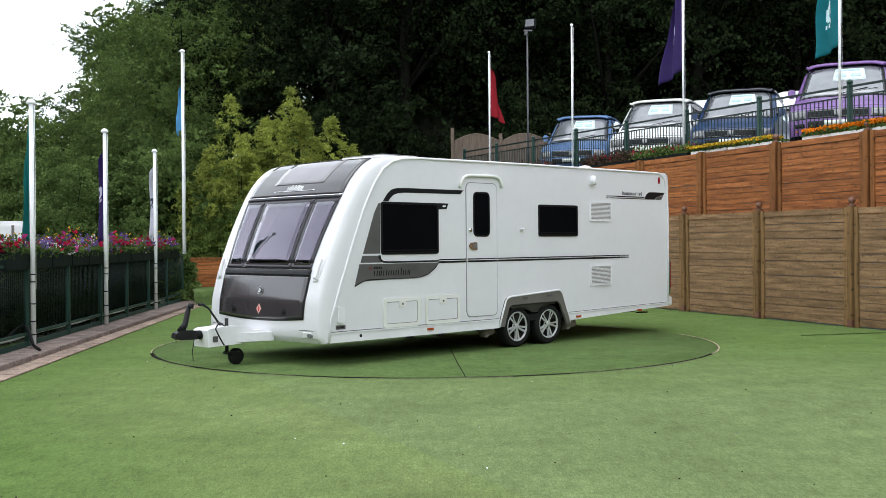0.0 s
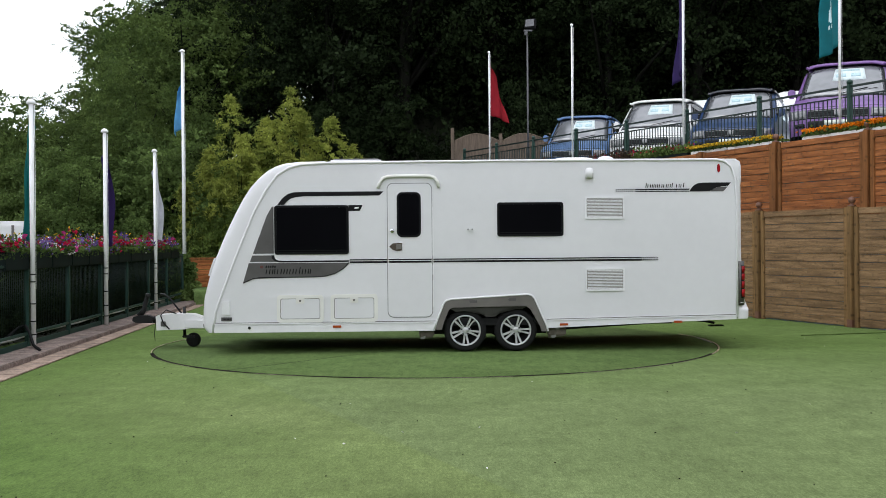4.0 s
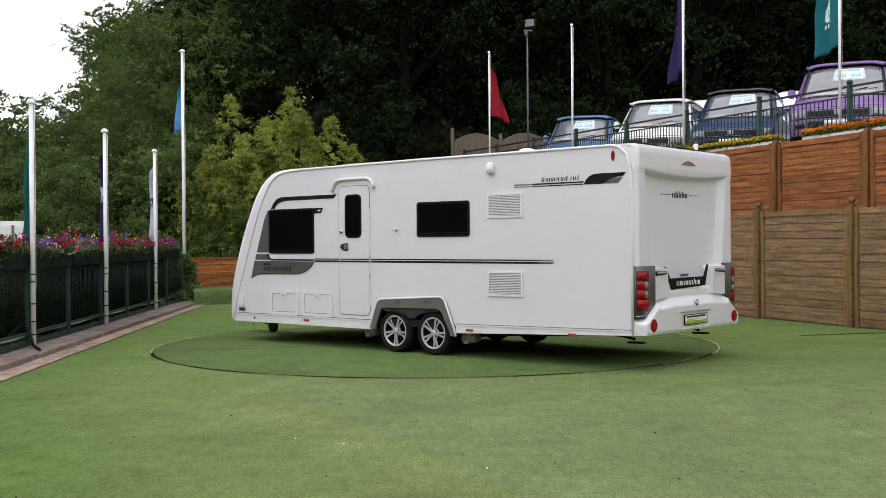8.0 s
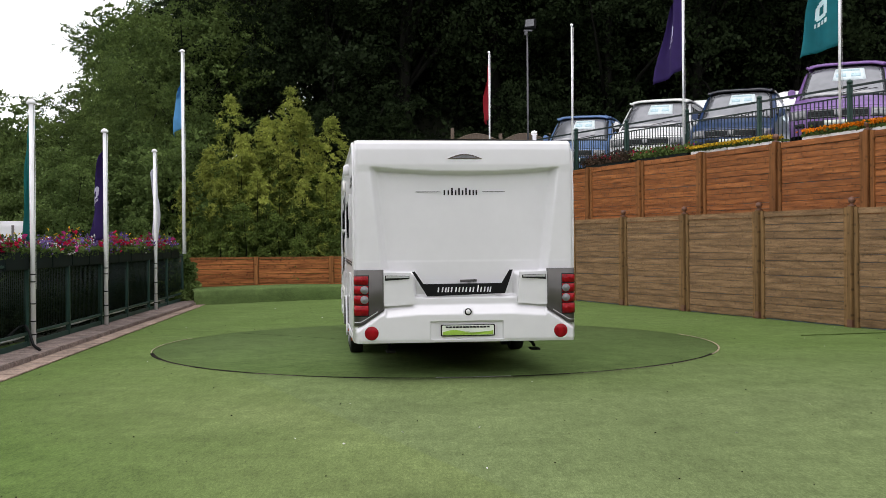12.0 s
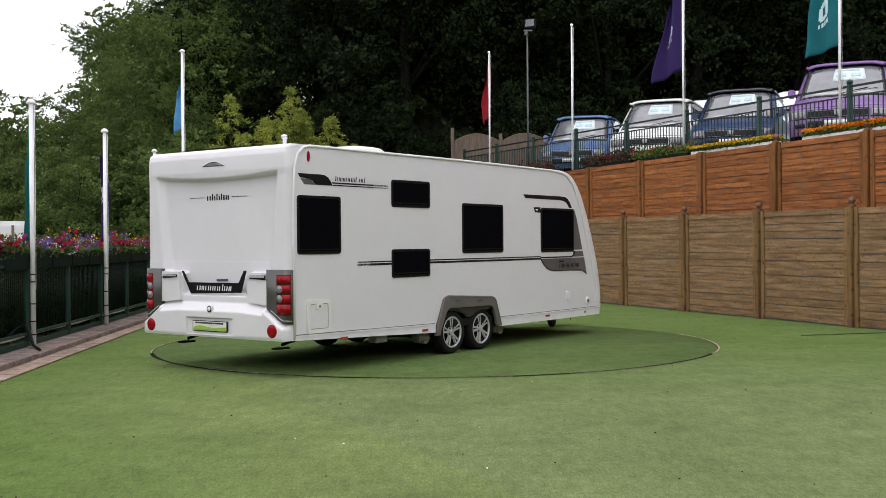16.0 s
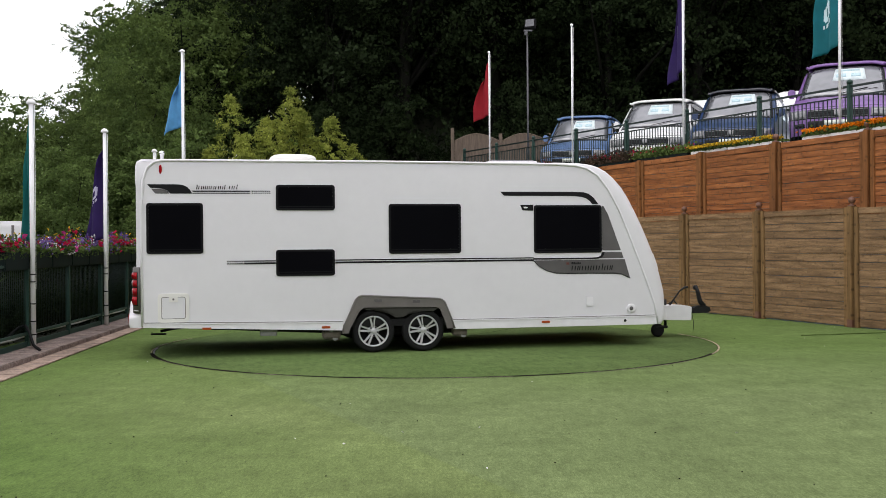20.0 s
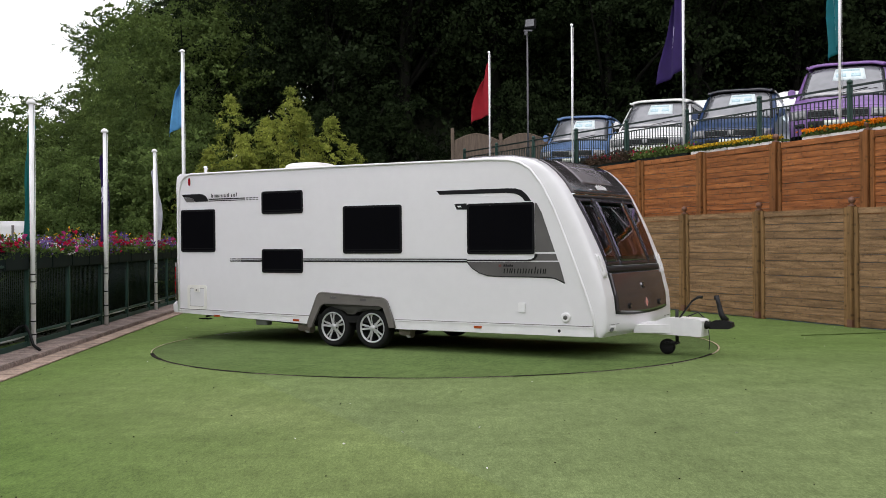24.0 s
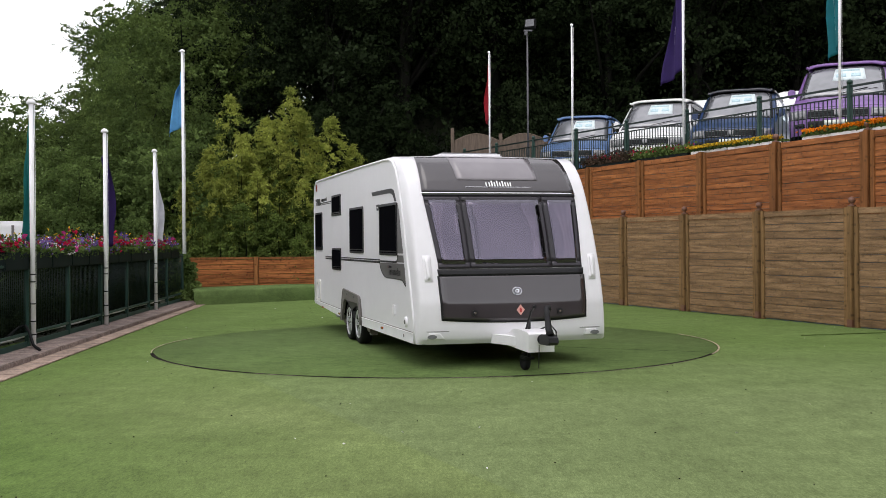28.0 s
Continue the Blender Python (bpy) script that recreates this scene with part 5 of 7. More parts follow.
M_MARK = mat("dull_red_mark", (0.11, 0.03, 0.025), 0.4, var=0.1, scale=3)
for at in (near_at, off_at):
    # grey quarter light, black sweep over the window, lower swoosh and stripes
    part("quarter_panel", extrude_poly([(-2.125, 1.925), (-2.150, 1.915), (-2.215, 1.80), (-2.395, 1.312), (-2.125, 1.312)], at, 0.004), M_DECAL_G, caravan, "grey decal beside the window")
    part("lower_strip", extrude_poly([(-2.405, 1.288), (-2.165, 1.288), (-2.150, 1.25), (-2.125, 1.215), (-2.09, 1.205), (-2.435, 1.205)], at, 0.004), M_DECAL_G, caravan)
    part("hook_decal", extrude_poly([(-2.16, 1.29), (-2.12, 1.29), (-2.11, 1.245), (-2.07, 1.222), (-2.0, 1.216), (-1.145, 1.216), (-1.15, 1.196), (-2.05, 1.196), (-2.11, 1.21), (-2.15, 1.25)], at, 0.005), M_DECAL_K, caravan)
    sweep = [(-0.69, 2.113), (-1.72, 2.113), (-1.86, 2.108), (-1.94, 2.085), (-2.01, 2.03), (-2.075, 1.945), (-1.985, 1.945), (-1.955, 1.985), (-1.90, 2.025), (-1.83, 2.045), (-1.72, 2.056), (-0.745, 2.060)]
    part("sweep_decal", extrude_poly(sweep, at, 0.004), M_DECAL_K, caravan, "black sweeping decal above the window")
    part("blade_decal", extrude_poly([(-1.15, 1.938), (-0.965, 1.936), (-1.00, 1.862), (-1.15, 1.858)], at, 0.004), M_DECAL_K, caravan)
    part("blade_mark", extrude_poly([(-1.075, 1.89), (-1.02, 1.89), (-1.01, 1.91), (-1.065, 1.91)], at, 0.006), M_TRIMW, caravan)
    swoosh = [(-2.45, 1.19), (-1.15, 1.185), (-1.22, 1.11), (-1.33, 1.045), (-1.46, 1.010), (-1.62, 1.003), (-2.30, 1.002), (-2.40, 0.985), (-2.527, 0.930)]
    part("swoosh_decal", extrude_poly(swoosh, at, 0.004), M_DECAL_G, caravan, "grey swoosh decal")
    edge_w = [(-1.15, 1.185), (-1.22, 1.11), (-1.33, 1.045), (-1.46, 1.010), (-1.62, 1.003), (-2.30, 1.002), (-2.40, 0.985), (-2.527, 0.930)]
    part("swoosh_edge", tube([at(x, z, 0.004) for x, z in edge_w], 0.007, 4), M_DECAL_K, caravan)
    flip = 1 if at is near_at else -1
    x_start = -2.235 if at is near_at else -1.68
    part("side_lettering", word_bars(word, 0.085, 0.021, lambda u, v, d: at(x_start + flip * u * 1.15, 1.045 + v, 0.005 + d), 0.002, hollow=0.012), M_DECAL_K, caravan, "black lettering on the swoosh", kind="stuff")
    part("maker_lettering", word_bars([(0.02, 1), (0.02, 1), (0.02, 0.8), (0.02, 1), (0.02, 0.8)], 0.028, 0.008, lambda u, v, d: at(x_start + flip * u, 1.128 + v, 0.005 + d), 0.002), M_DECAL_K, caravan)
    part("maker_mark", extrude_poly([(x_start - flip * 0.07, 1.122), (x_start - flip * 0.03, 1.122), (x_start - flip * 0.03, 1.155), (x_start - flip * 0.07, 1.155)], at, 0.006), M_MARK, caravan)
    gaps = [(-1.14, -0.645), (-0.63, -0.065), (-0.045, 2.70)] if at is near_at else [(-1.15, 1.53), (2.295, 2.70)]
    for x0, x1 in gaps:
        for z0, z1 in ((1.213, 1.228), (1.178, 1.202)):
            part("stripe", extrude_poly([(x0, z0), (x1, z0), (x1, z1), (x0, z1)], at, 0.004), M_DECAL_K, caravan)
    for z0, h in ((1.213, 0.014), (1.180, 0.020)):
        part("stripe_fade", word_bars([(0.02 - 0.0012 * k, 1) for k in range(9)], h, 0.008, lambda u, v, d: at(2.705 + u, z0 + v, 0.002 + d), 0.002, 0.6), M_DECAL_K, caravan)
    # rear flash
    part("rear_flash", extrude_poly([(3.332, 2.083), (3.36, 2.13), (3.40, 2.17), (3.455, 2.194), (3.52, 2.20), (3.885, 2.20), (3.845, 2.155), (3.72, 2.15), (3.65, 2.13), (3.60, 2.083)], at, 0.004), M_DECAL_K, caravan, "black curved decal near the rear")
    part("rear_flash_grey", extrude_poly([(3.615, 2.083), (3.66, 2.122), (3.72, 2.142), (3.84, 2.146), (3.785, 2.083)], at, 0.004), M_DECAL_G, caravan)
    for z0, z1 in ((2.083, 2.094), (2.106, 2.122)):
        part("flash_line", extrude_poly([(2.61, z0), (3.325, z0), (3.325 + (z1 - z0), z1), (2.61, z1)], at, 0.004), M_DECAL_K, caravan)
        part("flash_fade", word_bars([(0.016, 1)] * 9, z1 - z0, 0.011, lambda u, v, d: at(2.355 + u, z0 + v, 0.002 + d), 0.002, 0.6), M_DECAL_K, caravan)
    x_start = 2.75 if at is near_at else 3.285
    part("model_lettering", word_bars([(0.012, 0.95), (0.045, 0.7), (0.034, 0.7), (0.034, 0.7), (0.045, 0.7), (0.045, 0.7), (0.040, 0.7), (0.012, 0.95), (0.02, 0.0), (0.046, 0.7), (0.046, 1.0)], 0.062, 0.013, lambda u, v, d: at(x_start + flip * u, 2.137 + v, 0.002 + d), 0.002, hollow=0.011), M_DECAL_K, caravan, "black lettering near the roof", kind="stuff")
    part("marker_oval", extrude_poly([(3.722 + 0.019 * math.cos(t), 2.388 + 0.058 * math.sin(t)) for t in np.linspace(0, 2 * math.pi, 17)[:-1]], at, 0.014), M_RED, caravan, "red oval marker lamp")
    for x in (-1.31, 1.66, 3.17):
        z = 0.35 if x < 0 else 0.345 + 0.012 * (x - 1.4)
        part("side_marker", extrude_poly(round_rect(x - 0.055, x + 0.055, z - 0.012, z + 0.018, 0.006), at, 0.022), M_ORANGE, caravan, "amber side marker lamp")
    part("skirt_hole", extrude_poly([(-2.448 + 0.02 * math.cos(t), 0.345 + 0.02 * math.sin(t)) for t in np.linspace(0, 2 * math.pi, 13)[:-1]], at, 0.0145), M_BLACK, caravan)

# entrance door with its own window, handle, lock and drip rail
door = part("entrance_door", extrude_poly(round_rect(-0.640, -0.065, 0.470, 2.212, 0.075, 6), near_at, 0.010), M_SIDE, caravan, "white entrance door")
part("door_seal", ring_plate(round_rect(-0.649, -0.056, 0.461, 2.221, 0.080, 6), round_rect(-0.638, -0.067, 0.472, 2.210, 0.073, 6), near_at, 0.006), mat("door_gap_rubber", (0.20, 0.20, 0.20), 0.6, var=0.1), caravan)
part("door_window_frame", ring_plate(round_rect(-0.520, -0.205, 1.510, 2.100, 0.07), round_rect(-0.495, -0.230, 1.535, 2.075, 0.055), near_at, 0.016), M_SEAL, door)
part("door_window", extrude_poly(round_rect(-0.50, -0.225, 1.53, 2.08, 0.055), near_at, 0.014), M_TINT, door, "black tinted door window")
part("door_handle", extrude_poly([(-0.62, 1.39), (-0.58, 1.43), (-0.50, 1.44), (-0.452, 1.435), (-0.452, 1.34), (-0.52, 1.33), (-0.58, 1.35)], near_at, 0.02), M_CHROME, door, "chrome door handle")
part("handle_cup", extrude_poly([(-0.53, 1.425), (-0.46, 1.42), (-0.46, 1.36), (-0.53, 1.352)], near_at, 0.024), M_GREY, door)
part("door_lock", lathe([(0.028, NEAR - 0.008), (0.028, NEAR - 0.03), (0.012, NEAR - 0.034)][::-1], axis="y", segments=14, centre=(-0.583, 0, 1.595)), M_CHROME, door)
for z0, z1 in ((0.60, 0.95), (1.02, 1.14), (1.26, 1.9)):
    part("hinge_strip", extrude_poly([(-0.058, z0), (-0.040, z0), (-0.040, z1), (-0.058, z1)], near_at, 0.010), M_TRIMW, caravan)
for z0, z1 in ((1.213, 1.228), (1.178, 1.202)):
    part("door_stripe", extrude_poly([(-0.63, z0), (-0.07, z0), (-0.07, z1), (-0.63, z1)], near_at, 0.0125), M_DECAL_K, door)
part("drip_rail", tube([near_at(*p, 0.02) for p in ((-0.765, 2.150), (-0.745, 2.215), (-0.70, 2.278), (-0.64, 2.303), (-0.55, 2.310), (-0.15, 2.312), (-0.08, 2.305), (-0.02, 2.28), (0.015, 2.23), (0.03, 2.165))], 0.022, 8), M_CREAM, caravan, "cream drip rail over the door")


def locker(at, x0, x1, z0, z1):
    l = part("service_hatch", ring_plate(round_rect(x0, x1, z0, z1, 0.045), round_rect(x0 + 0.045, x1 - 0.045, z0 + 0.045, z1 - 0.045, 0.025), at, 0.018), M_CREAM, caravan, "cream-framed service hatch")
    part("hatch_door", extrude_poly(round_rect(x0 + 0.052, x1 - 0.052, z0 + 0.052, z1 - 0.052, 0.02), at, 0.012), M_SIDE, l)
    part("hatch_gap", ring_plate(round_rect(x0 + 0.045, x1 - 0.045, z0 + 0.045, z1 - 0.045, 0.025), round_rect(x0 + 0.053, x1 - 0.053, z0 + 0.053, z1 - 0.053, 0.02), at, 0.010), M_GREY, l)
    c = (x0 + x1) / 2
    part("hatch_latch", extrude_poly(round_rect(c - 0.055, c + 0.055, z1 - 0.11, z1 - 0.035, 0.012), at, 0.024), M_CREAM, l)
    part("latch_key", extrude_poly(round_rect(c - 0.012, c + 0.012, z1 - 0.088, z1 - 0.062, 0.006), at, 0.028), M_GREY, l)
    return l


locker(near_at, -2.090, -1.483, 0.410, 0.768)
locker(near_at, -1.392, -0.779, 0.411, 0.772)
big = locker(off_at, 3.383, 3.770, 0.456, 0.824)


M_VENTBACK = mat("vent_mesh", (0.25, 0.22, 0.20), 0.7, var=0.2, scale=30)


def fridge_vent(z0, z1):
    v = part("fridge_vent", ring_plate(round_rect(1.950, 2.470, z0, z1, 0.02), round_rect(1.972, 2.448, z0 + 0.022, z1 - 0.022, 0.01), near_at, 0.016), M_TRIMW, caravan, "cream louvred fridge vent")
    part("vent_back", extrude_poly(round_rect(1.965, 2.455, z0 + 0.015, z1 - 0.015, 0.01), near_at, 0.003), M_VENTBACK, v)
    n = 13
    for k in range(n):
        z = z0 + 0.032 + (z1 - z0 - 0.064) * k / (n - 1)
        part("louvre", extrude_poly([(1.98, z - 0.0055), (2.44, z - 0.0055), (2.44, z + 0.0045), (1.98, z + 0.0045)], near_at, 0.012), M_TRIMW, v)


fridge_vent(1.731, 2.025)
fridge_vent(0.783, 1.085)
part("awning_lamp", lathe([(0.052, 2.27), (0.055, 2.33), (0.05, 2.38), (0.03, 2.40), (0.008, 2.405)], segments=16, centre=(2.008, NEAR - 0.02, 0)), M_TRIMW, caravan, "white rounded awning lamp")
part("door_catch", tube([near_at(0.435, 1.607, 0.0), near_at(0.435, 1.607, 0.06)], 0.02, 10), M_TRIMW, caravan, "white door retainer")
part("catch_stem", tube([near_at(0.40, 1.607, 0.05), near_at(0.47, 1.607, 0.05)], 0.009, 8), M_STEEL, caravan)
part("mains_socket", extrude_poly(round_rect(-2.797, -2.700, 0.515, 0.700, 0.012), near_at, 0.03), M_TRIMW, caravan, "white mains inlet cover")
part("info_label", extrude_poly(round_rect(-2.815, -2.672, 0.436, 0.486, 0.006), near_at, 0.004), M_DECAL_G, caravan, "grey data label")
part("label_bars", word_bars([(0.012, 1)] * 6, 0.022, 0.006, lambda u, v, d: near_at(-2.795 + u, 0.45 + v, 0.005 + d), 0.001, 0), M_DECAL_K, caravan)
part("water_inlet", extrude_poly(round_rect(-1.985, -1.890, 0.560, 0.680, 0.012), off_at, 0.02), M_TRIMW, caravan, "white square inlet cover")
part("filler_cap", lathe([(0.062, OFF), (0.062, OFF + 0.018), (0.045, OFF + 0.024), (0.03, OFF + 0.020), (0.008, OFF + 0.020)], axis="y", segments=24, centre=(-2.536, 0, 0.512)), M_TRIMW, caravan, "round water filler cap")
part("cap_core", lathe([(0.03, OFF + 0.012), (0.026, OFF + 0.028), (0.005, OFF + 0.028)], axis="y", segments=16, centre=(-2.536, 0, 0.512)), M_DECAL_G, caravan)

# ---- running gear ----


def wheel_meshes():
    """Tyre, bright rim ring, dark well, one forked spoke (five make a wheel), hub and wheel bolt."""
    tyre = lathe([(0.19, -0.075), (0.235, -0.085), (0.265, -0.08), (0.278, -0.055), (0.281, 0.0), (0.278, 0.055), (0.265, 0.08), (0.235, 0.085), (0.19, 0.075), (0.185, 0.0), (0.19, -0.075)], axis="y", segments=40)
    rim = lathe([(0.196, -0.070), (0.204, -0.079), (0.199, -0.084), (0.184, -0.078), (0.180, -0.066), (0.184, -0.058)], axis="y", segments=40)
    well = lathe([(0.184, -0.062), (0.172, -0.035), (0.165, 0.03), (0.05, 0.03), (0.004, 0.03)], axis="y", segments=28)
    spoke = bmesh.new()
    for sgn in (-1, 1):
        line = [(0.045, 14.0, 0.010), (0.075, 9.5, 0.0092), (0.115, 8.0, 0.0088), (0.155, 8.6, 0.0095), (0.188, 10.5, 0.012)]
        edge_a, edge_b = [], []
        for r, a, w in line:
            c, sn = math.cos(radians(a * sgn)), math.sin(radians(a * sgn))
            edge_a.append((r * c - w * sn, r * sn + w * c))
            edge_b.append((r * c + w * sn, r * sn - w * c))
        extrude_poly(edge_a + edge_b[::-1], lambda u, v, d: (u, -0.048 - d - 0.10 * max(0.0, math.hypot(u, v) - 0.10), v), 0.022, spoke)
    hub = lathe([(0.072, -0.044), (0.066, -0.064), (0.036, -0.067), (0.033, -0.073), (0.012, -0.075), (0.004, -0.075)], axis="y", segments=24)
    bolt = lathe([(0.011, -0.060), (0.011, -0.0725), (0.006, -0.0728), (0.002, -0.0728)], axis="y", segments=10)
    out = []
    for nm, b in (("wheel", tyre), ("rim", rim), ("brake_drum", well), ("spoke", spoke), ("hub", hub), ("wheel_bolt", bolt)):
        bmesh.ops.recalc_face_normals(b, faces=b.faces)
        me = bpy.data.meshes.new(nm)
        b.to_mesh(me)
        b.free()
        out.append(me)
    return out


WHEEL = wheel_meshes()
for x, z in ((0.366, 0.281), (1.031, 0.281)):
    for side, y, turn in ((0, NEAR + 0.10, 0), (1, OFF - 0.10, 180)):
        w = part("wheel", WHEEL[0], M_RUBBER, caravan, "black tyre on a silver alloy wheel")
        w.matrix_basis = pose(x, y, z, 0, 0, turn) @ pose(0, 0, 0, 0, random.uniform(0, 60), 0)
        part("rim", WHEEL[1], M_ALLOY, w, "silver alloy rim")
        part("brake_drum", WHEEL[2], M_UNDER, w)
        for k in range(5):
            part("spoke", WHEEL[3], M_ALLOY, w).matrix_basis = pose(0, 0, 0, 0, k * 72, 0)
            a = radians(k * 72 + 36)
            part("wheel_bolt", WHEEL[5], M_UNDER, w).location = (0.056 * math.cos(a), 0.0, 0.056 * math.sin(a))
        part("hub", WHEEL[4], M_ALLOY, w)
part("floor_pan", box(-2.90, 3.1, NEAR + 0.03, OFF - 0.03, 0.345, 0.44), M_UNDER, caravan)
part("rear_floor", box(3.10, 3.96, NEAR + 0.03, OFF - 0.03, 0.415, 0.45), M_UNDER, caravan)
part("wheel_box", box(-0.06, 1.46, NEAR + 0.22, OFF - 0.22, 0.22, 0.80), M_UNDER, caravan)
part("front_valance", box(-3.0, -2.93, NEAR + 0.06, OFF - 0.06, 0.285, 0.42), M_UNDER, caravan)
for sg in (-1, 1):
    part("chassis_rail", extrude_poly([(-2.85, 0.40), (3.4, 0.40), (3.4, 0.35), (1.6, 0.25), (-0.2, 0.25), (-2.4, 0.34), (-2.85, 0.34)], lambda u, v, d: (u, YC + sg * 0.85 + d, v), 0.04), M_UNDER, caravan, "dark steel chassis rail")
    part("a_frame", tube([(-3.05, YC + sg * 0.22, 0.325), (-3.75, YC + sg * 0.03, 0.325)], 0.038, 8), M_STEEL, caravan, "galvanised drawbar")
    for x, lab in ((3.62, "rear"), (-2.35, "front")):
        st = part("corner_steady", tube([(x - 0.40, YC + sg * 0.76, 0.395), (x + 0.02, YC + sg * 0.78, 0.345), (x + 0.14, YC + sg * 0.78, 0.32 if x > 0 else 0.29)], 0.018, 6), M_RUBBER, caravan, "folded black corner steady")
        part("steady_foot", box(x + 0.06, x + 0.26, YC + sg * 0.78 - 0.05, YC + sg * 0.78 + 0.05, (0.275 if x > 0 else 0.255), (0.295 if x > 0 else 0.272), 0.006), M_BLACK, st)
    yw = YC + sg * (HALF - 0.12)
    for x0, x1 in ((-0.24, -0.04), (1.46, 1.70)):
        mv = part("mover_motor", box(x0, x1, yw - 0.06, yw + 0.06, 0.20, 0.30, 0.015), M_MOVER, caravan, "pale cast wheel mover unit")
        part("mover_gearbox", tube([(x0 + 0.01, yw, 0.225), (x1 - 0.02, yw, 0.24)], [0.062, 0.05], 10), M_MOVER, mv)
        part("mover_bracket", box((x0 + x1) / 2 - 0.02, (x0 + x1) / 2 + 0.03, yw - 0.07, yw + 0.07, 0.28, 0.345, 0.006), M_STEEL, mv)
        part("mover_roller", tube([((x0 + x1) / 2 - 0.05, yw - 0.05, 0.20), ((x0 + x1) / 2 - 0.05, yw + 0.05, 0.20)], 0.035, 10), M_STEEL, mv)
part("axle", tube([(0.366, NEAR + 0.2, 0.27), (0.366, OFF - 0.2, 0.27)], 0.05, 8), M_UNDER, caravan)
part("axle", tube([(1.031, NEAR + 0.2, 0.27), (1.031, OFF - 0.2, 0.27)], 0.05, 8), M_UNDER, caravan)
part("spare_carrier", lathe([(0.27, 0.24), (0.28, 0.27), (0.28, 0.36), (0.25, 0.38)], segments=24, centre=(2.15, YC, 0)), M_RUBBER, caravan, "spare wheel slung under the floor")
part("waste_outlet", box(2.28, 2.50, OFF - 0.2, OFF - 0.08, 0.25, 0.38, 0.01), M_STEEL, caravan)

# drawbar cover, coupling and jockey wheel
cover = part("drawbar_cover", extrude_poly([(-3.07, 0.27), (-3.89, 0.245), (-3.90, 0.44), (-3.86, 0.46), (-3.62, 0.475), (-3.40, 0.462), (-3.25, 0.41), (-3.07, 0.395)], lambda u, v, d: (u, YC - 0.15 + d, v), 0.30), M_TRIMW, caravan, "white moulded drawbar cover")
bmx = bmesh.new()
extrude_poly([(-3.07, YC - 0.30), (-3.50, YC - 0.151), (-3.50, YC + 0.151), (-3.07, YC + 0.30)], lambda u, v, d: (u, v, 0.28 + d), 0.105, bmx)
part("cover_wing", bmx, M_TRIMW, caravan, "white drawbar fairing")
part("cover_label", extrude_poly(round_rect(-3.83, -3.76, 0.30, 0.37, 0.008), lambda u, v, d: (u, YC - 0.152 - d, v), 0.003), M_DECAL_G, cover)
part("bellows", lathe([(0.045, -3.88), (0.055, -3.91), (0.042, -3.93), (0.052, -3.955), (0.038, -3.98)], axis="x", segments=16, centre=(0, YC, 0.385)), M_RUBBER, caravan, "ribbed rubber bellows")
hitch = part("hitch_head", extrude_poly([(-3.97, 0.34), (-4.20, 0.345), (-4.25, 0.375), (-4.24, 0.425), (-4.15, 0.455), (-4.03, 0.45), (-3.97, 0.42)], lambda u, v, d: (u, YC - 0.055 + d, v), 0.11), M_BLACK, caravan, "black stabiliser coupling")
part("stabiliser_handle", tube([(-4.16, YC, 0.44), (-4.10, YC, 0.52), (-4.065, YC, 0.66), (-4.04, YC, 0.74)], [0.045, 0.036, 0.030, 0.024], 10), M_BLACK, hitch, "long black coupling lever")
part("handle_top", tube([(-4.04, YC - 0.02, 0.70), (-4.03, YC - 0.02, 0.755)], 0.034, 10), M_BLACK, hitch)
part("handbrake", tube([(-3.58, YC + 0.06, 0.46), (-3.67, YC + 0.06, 0.58), (-3.75, YC + 0.06, 0.685), (-3.83, YC + 0.06, 0.735), (-3.88, YC + 0.06, 0.735)], [0.014, 0.013, 0.012, 0.018, 0.018], 8), M_BLACK, caravan, "black handbrake lever")
part("jockey_clamp", tube([(-3.535, YC + 0.01, 0.14), (-3.535, YC + 0.01, 0.56)], 0.022, 10), M_BLACK, caravan, "jockey wheel tube")
jf = part("jockey_fork", box(-3.56, -3.38, YC - 0.05, YC + 0.07, 0.13, 0.165, 0.01), M_BLACK, caravan)
part("jockey_wheel", lathe([(0.03, -0.035), (0.085, -0.035), (0.099, -0.02), (0.099, 0.02), (0.085, 0.035), (0.03, 0.035)], axis="y", segments=24, centre=(-3.41, YC + 0.01, 0.099)), M_RUBBER, caravan, "small black jockey wheel")
part("cable", tube([(-3.62, YC - 0.1, 0.47), (-3.75, YC - 0.16, 0.53), (-3.82, YC - 0.2, 0.46), (-3.78, YC - 0.22, 0.36), (-3.70, YC - 0.19, 0.26)], 0.009, 6), M_BLACK, caravan, "black coiled towing cable")
part("breakaway_cable", tube([(-3.95, YC + 0.05, 0.33), (-3.97, YC + 0.06, 0.20), (-3.96, YC + 0.06, 0.08)], 0.005, 5), M_BLACK, caravan)

# inside, behind the smoked front window: pale curtains, seats and a bulkhead
part("bulkhead", box(-0.75, -0.70, NEAR + 0.05, OFF - 0.05, 0.45, 2.48), M_INTERIOR, caravan)
part("lounge_floor", box(-2.85, -0.76, NEAR + 0.05, OFF - 0.05, 0.445, 0.47), M_INTERIOR, caravan)
part("seat_base", box(-2.62, -1.4, NEAR + 0.08, NEAR + 0.62, 0.475, 0.93, 0.03), M_INTERIOR, caravan, "cushioned lounge seat")
part("seat_base", box(-2.62, -1.4, OFF - 0.62, OFF - 0.08, 0.475, 0.93, 0.03), M_INTERIOR, caravan, "cushioned lounge seat")
part("front_shelf", box(-2.86, -2.52, NEAR + 0.15, OFF - 0.15, 0.99, 1.03, 0.01), M_INTERIOR, caravan)
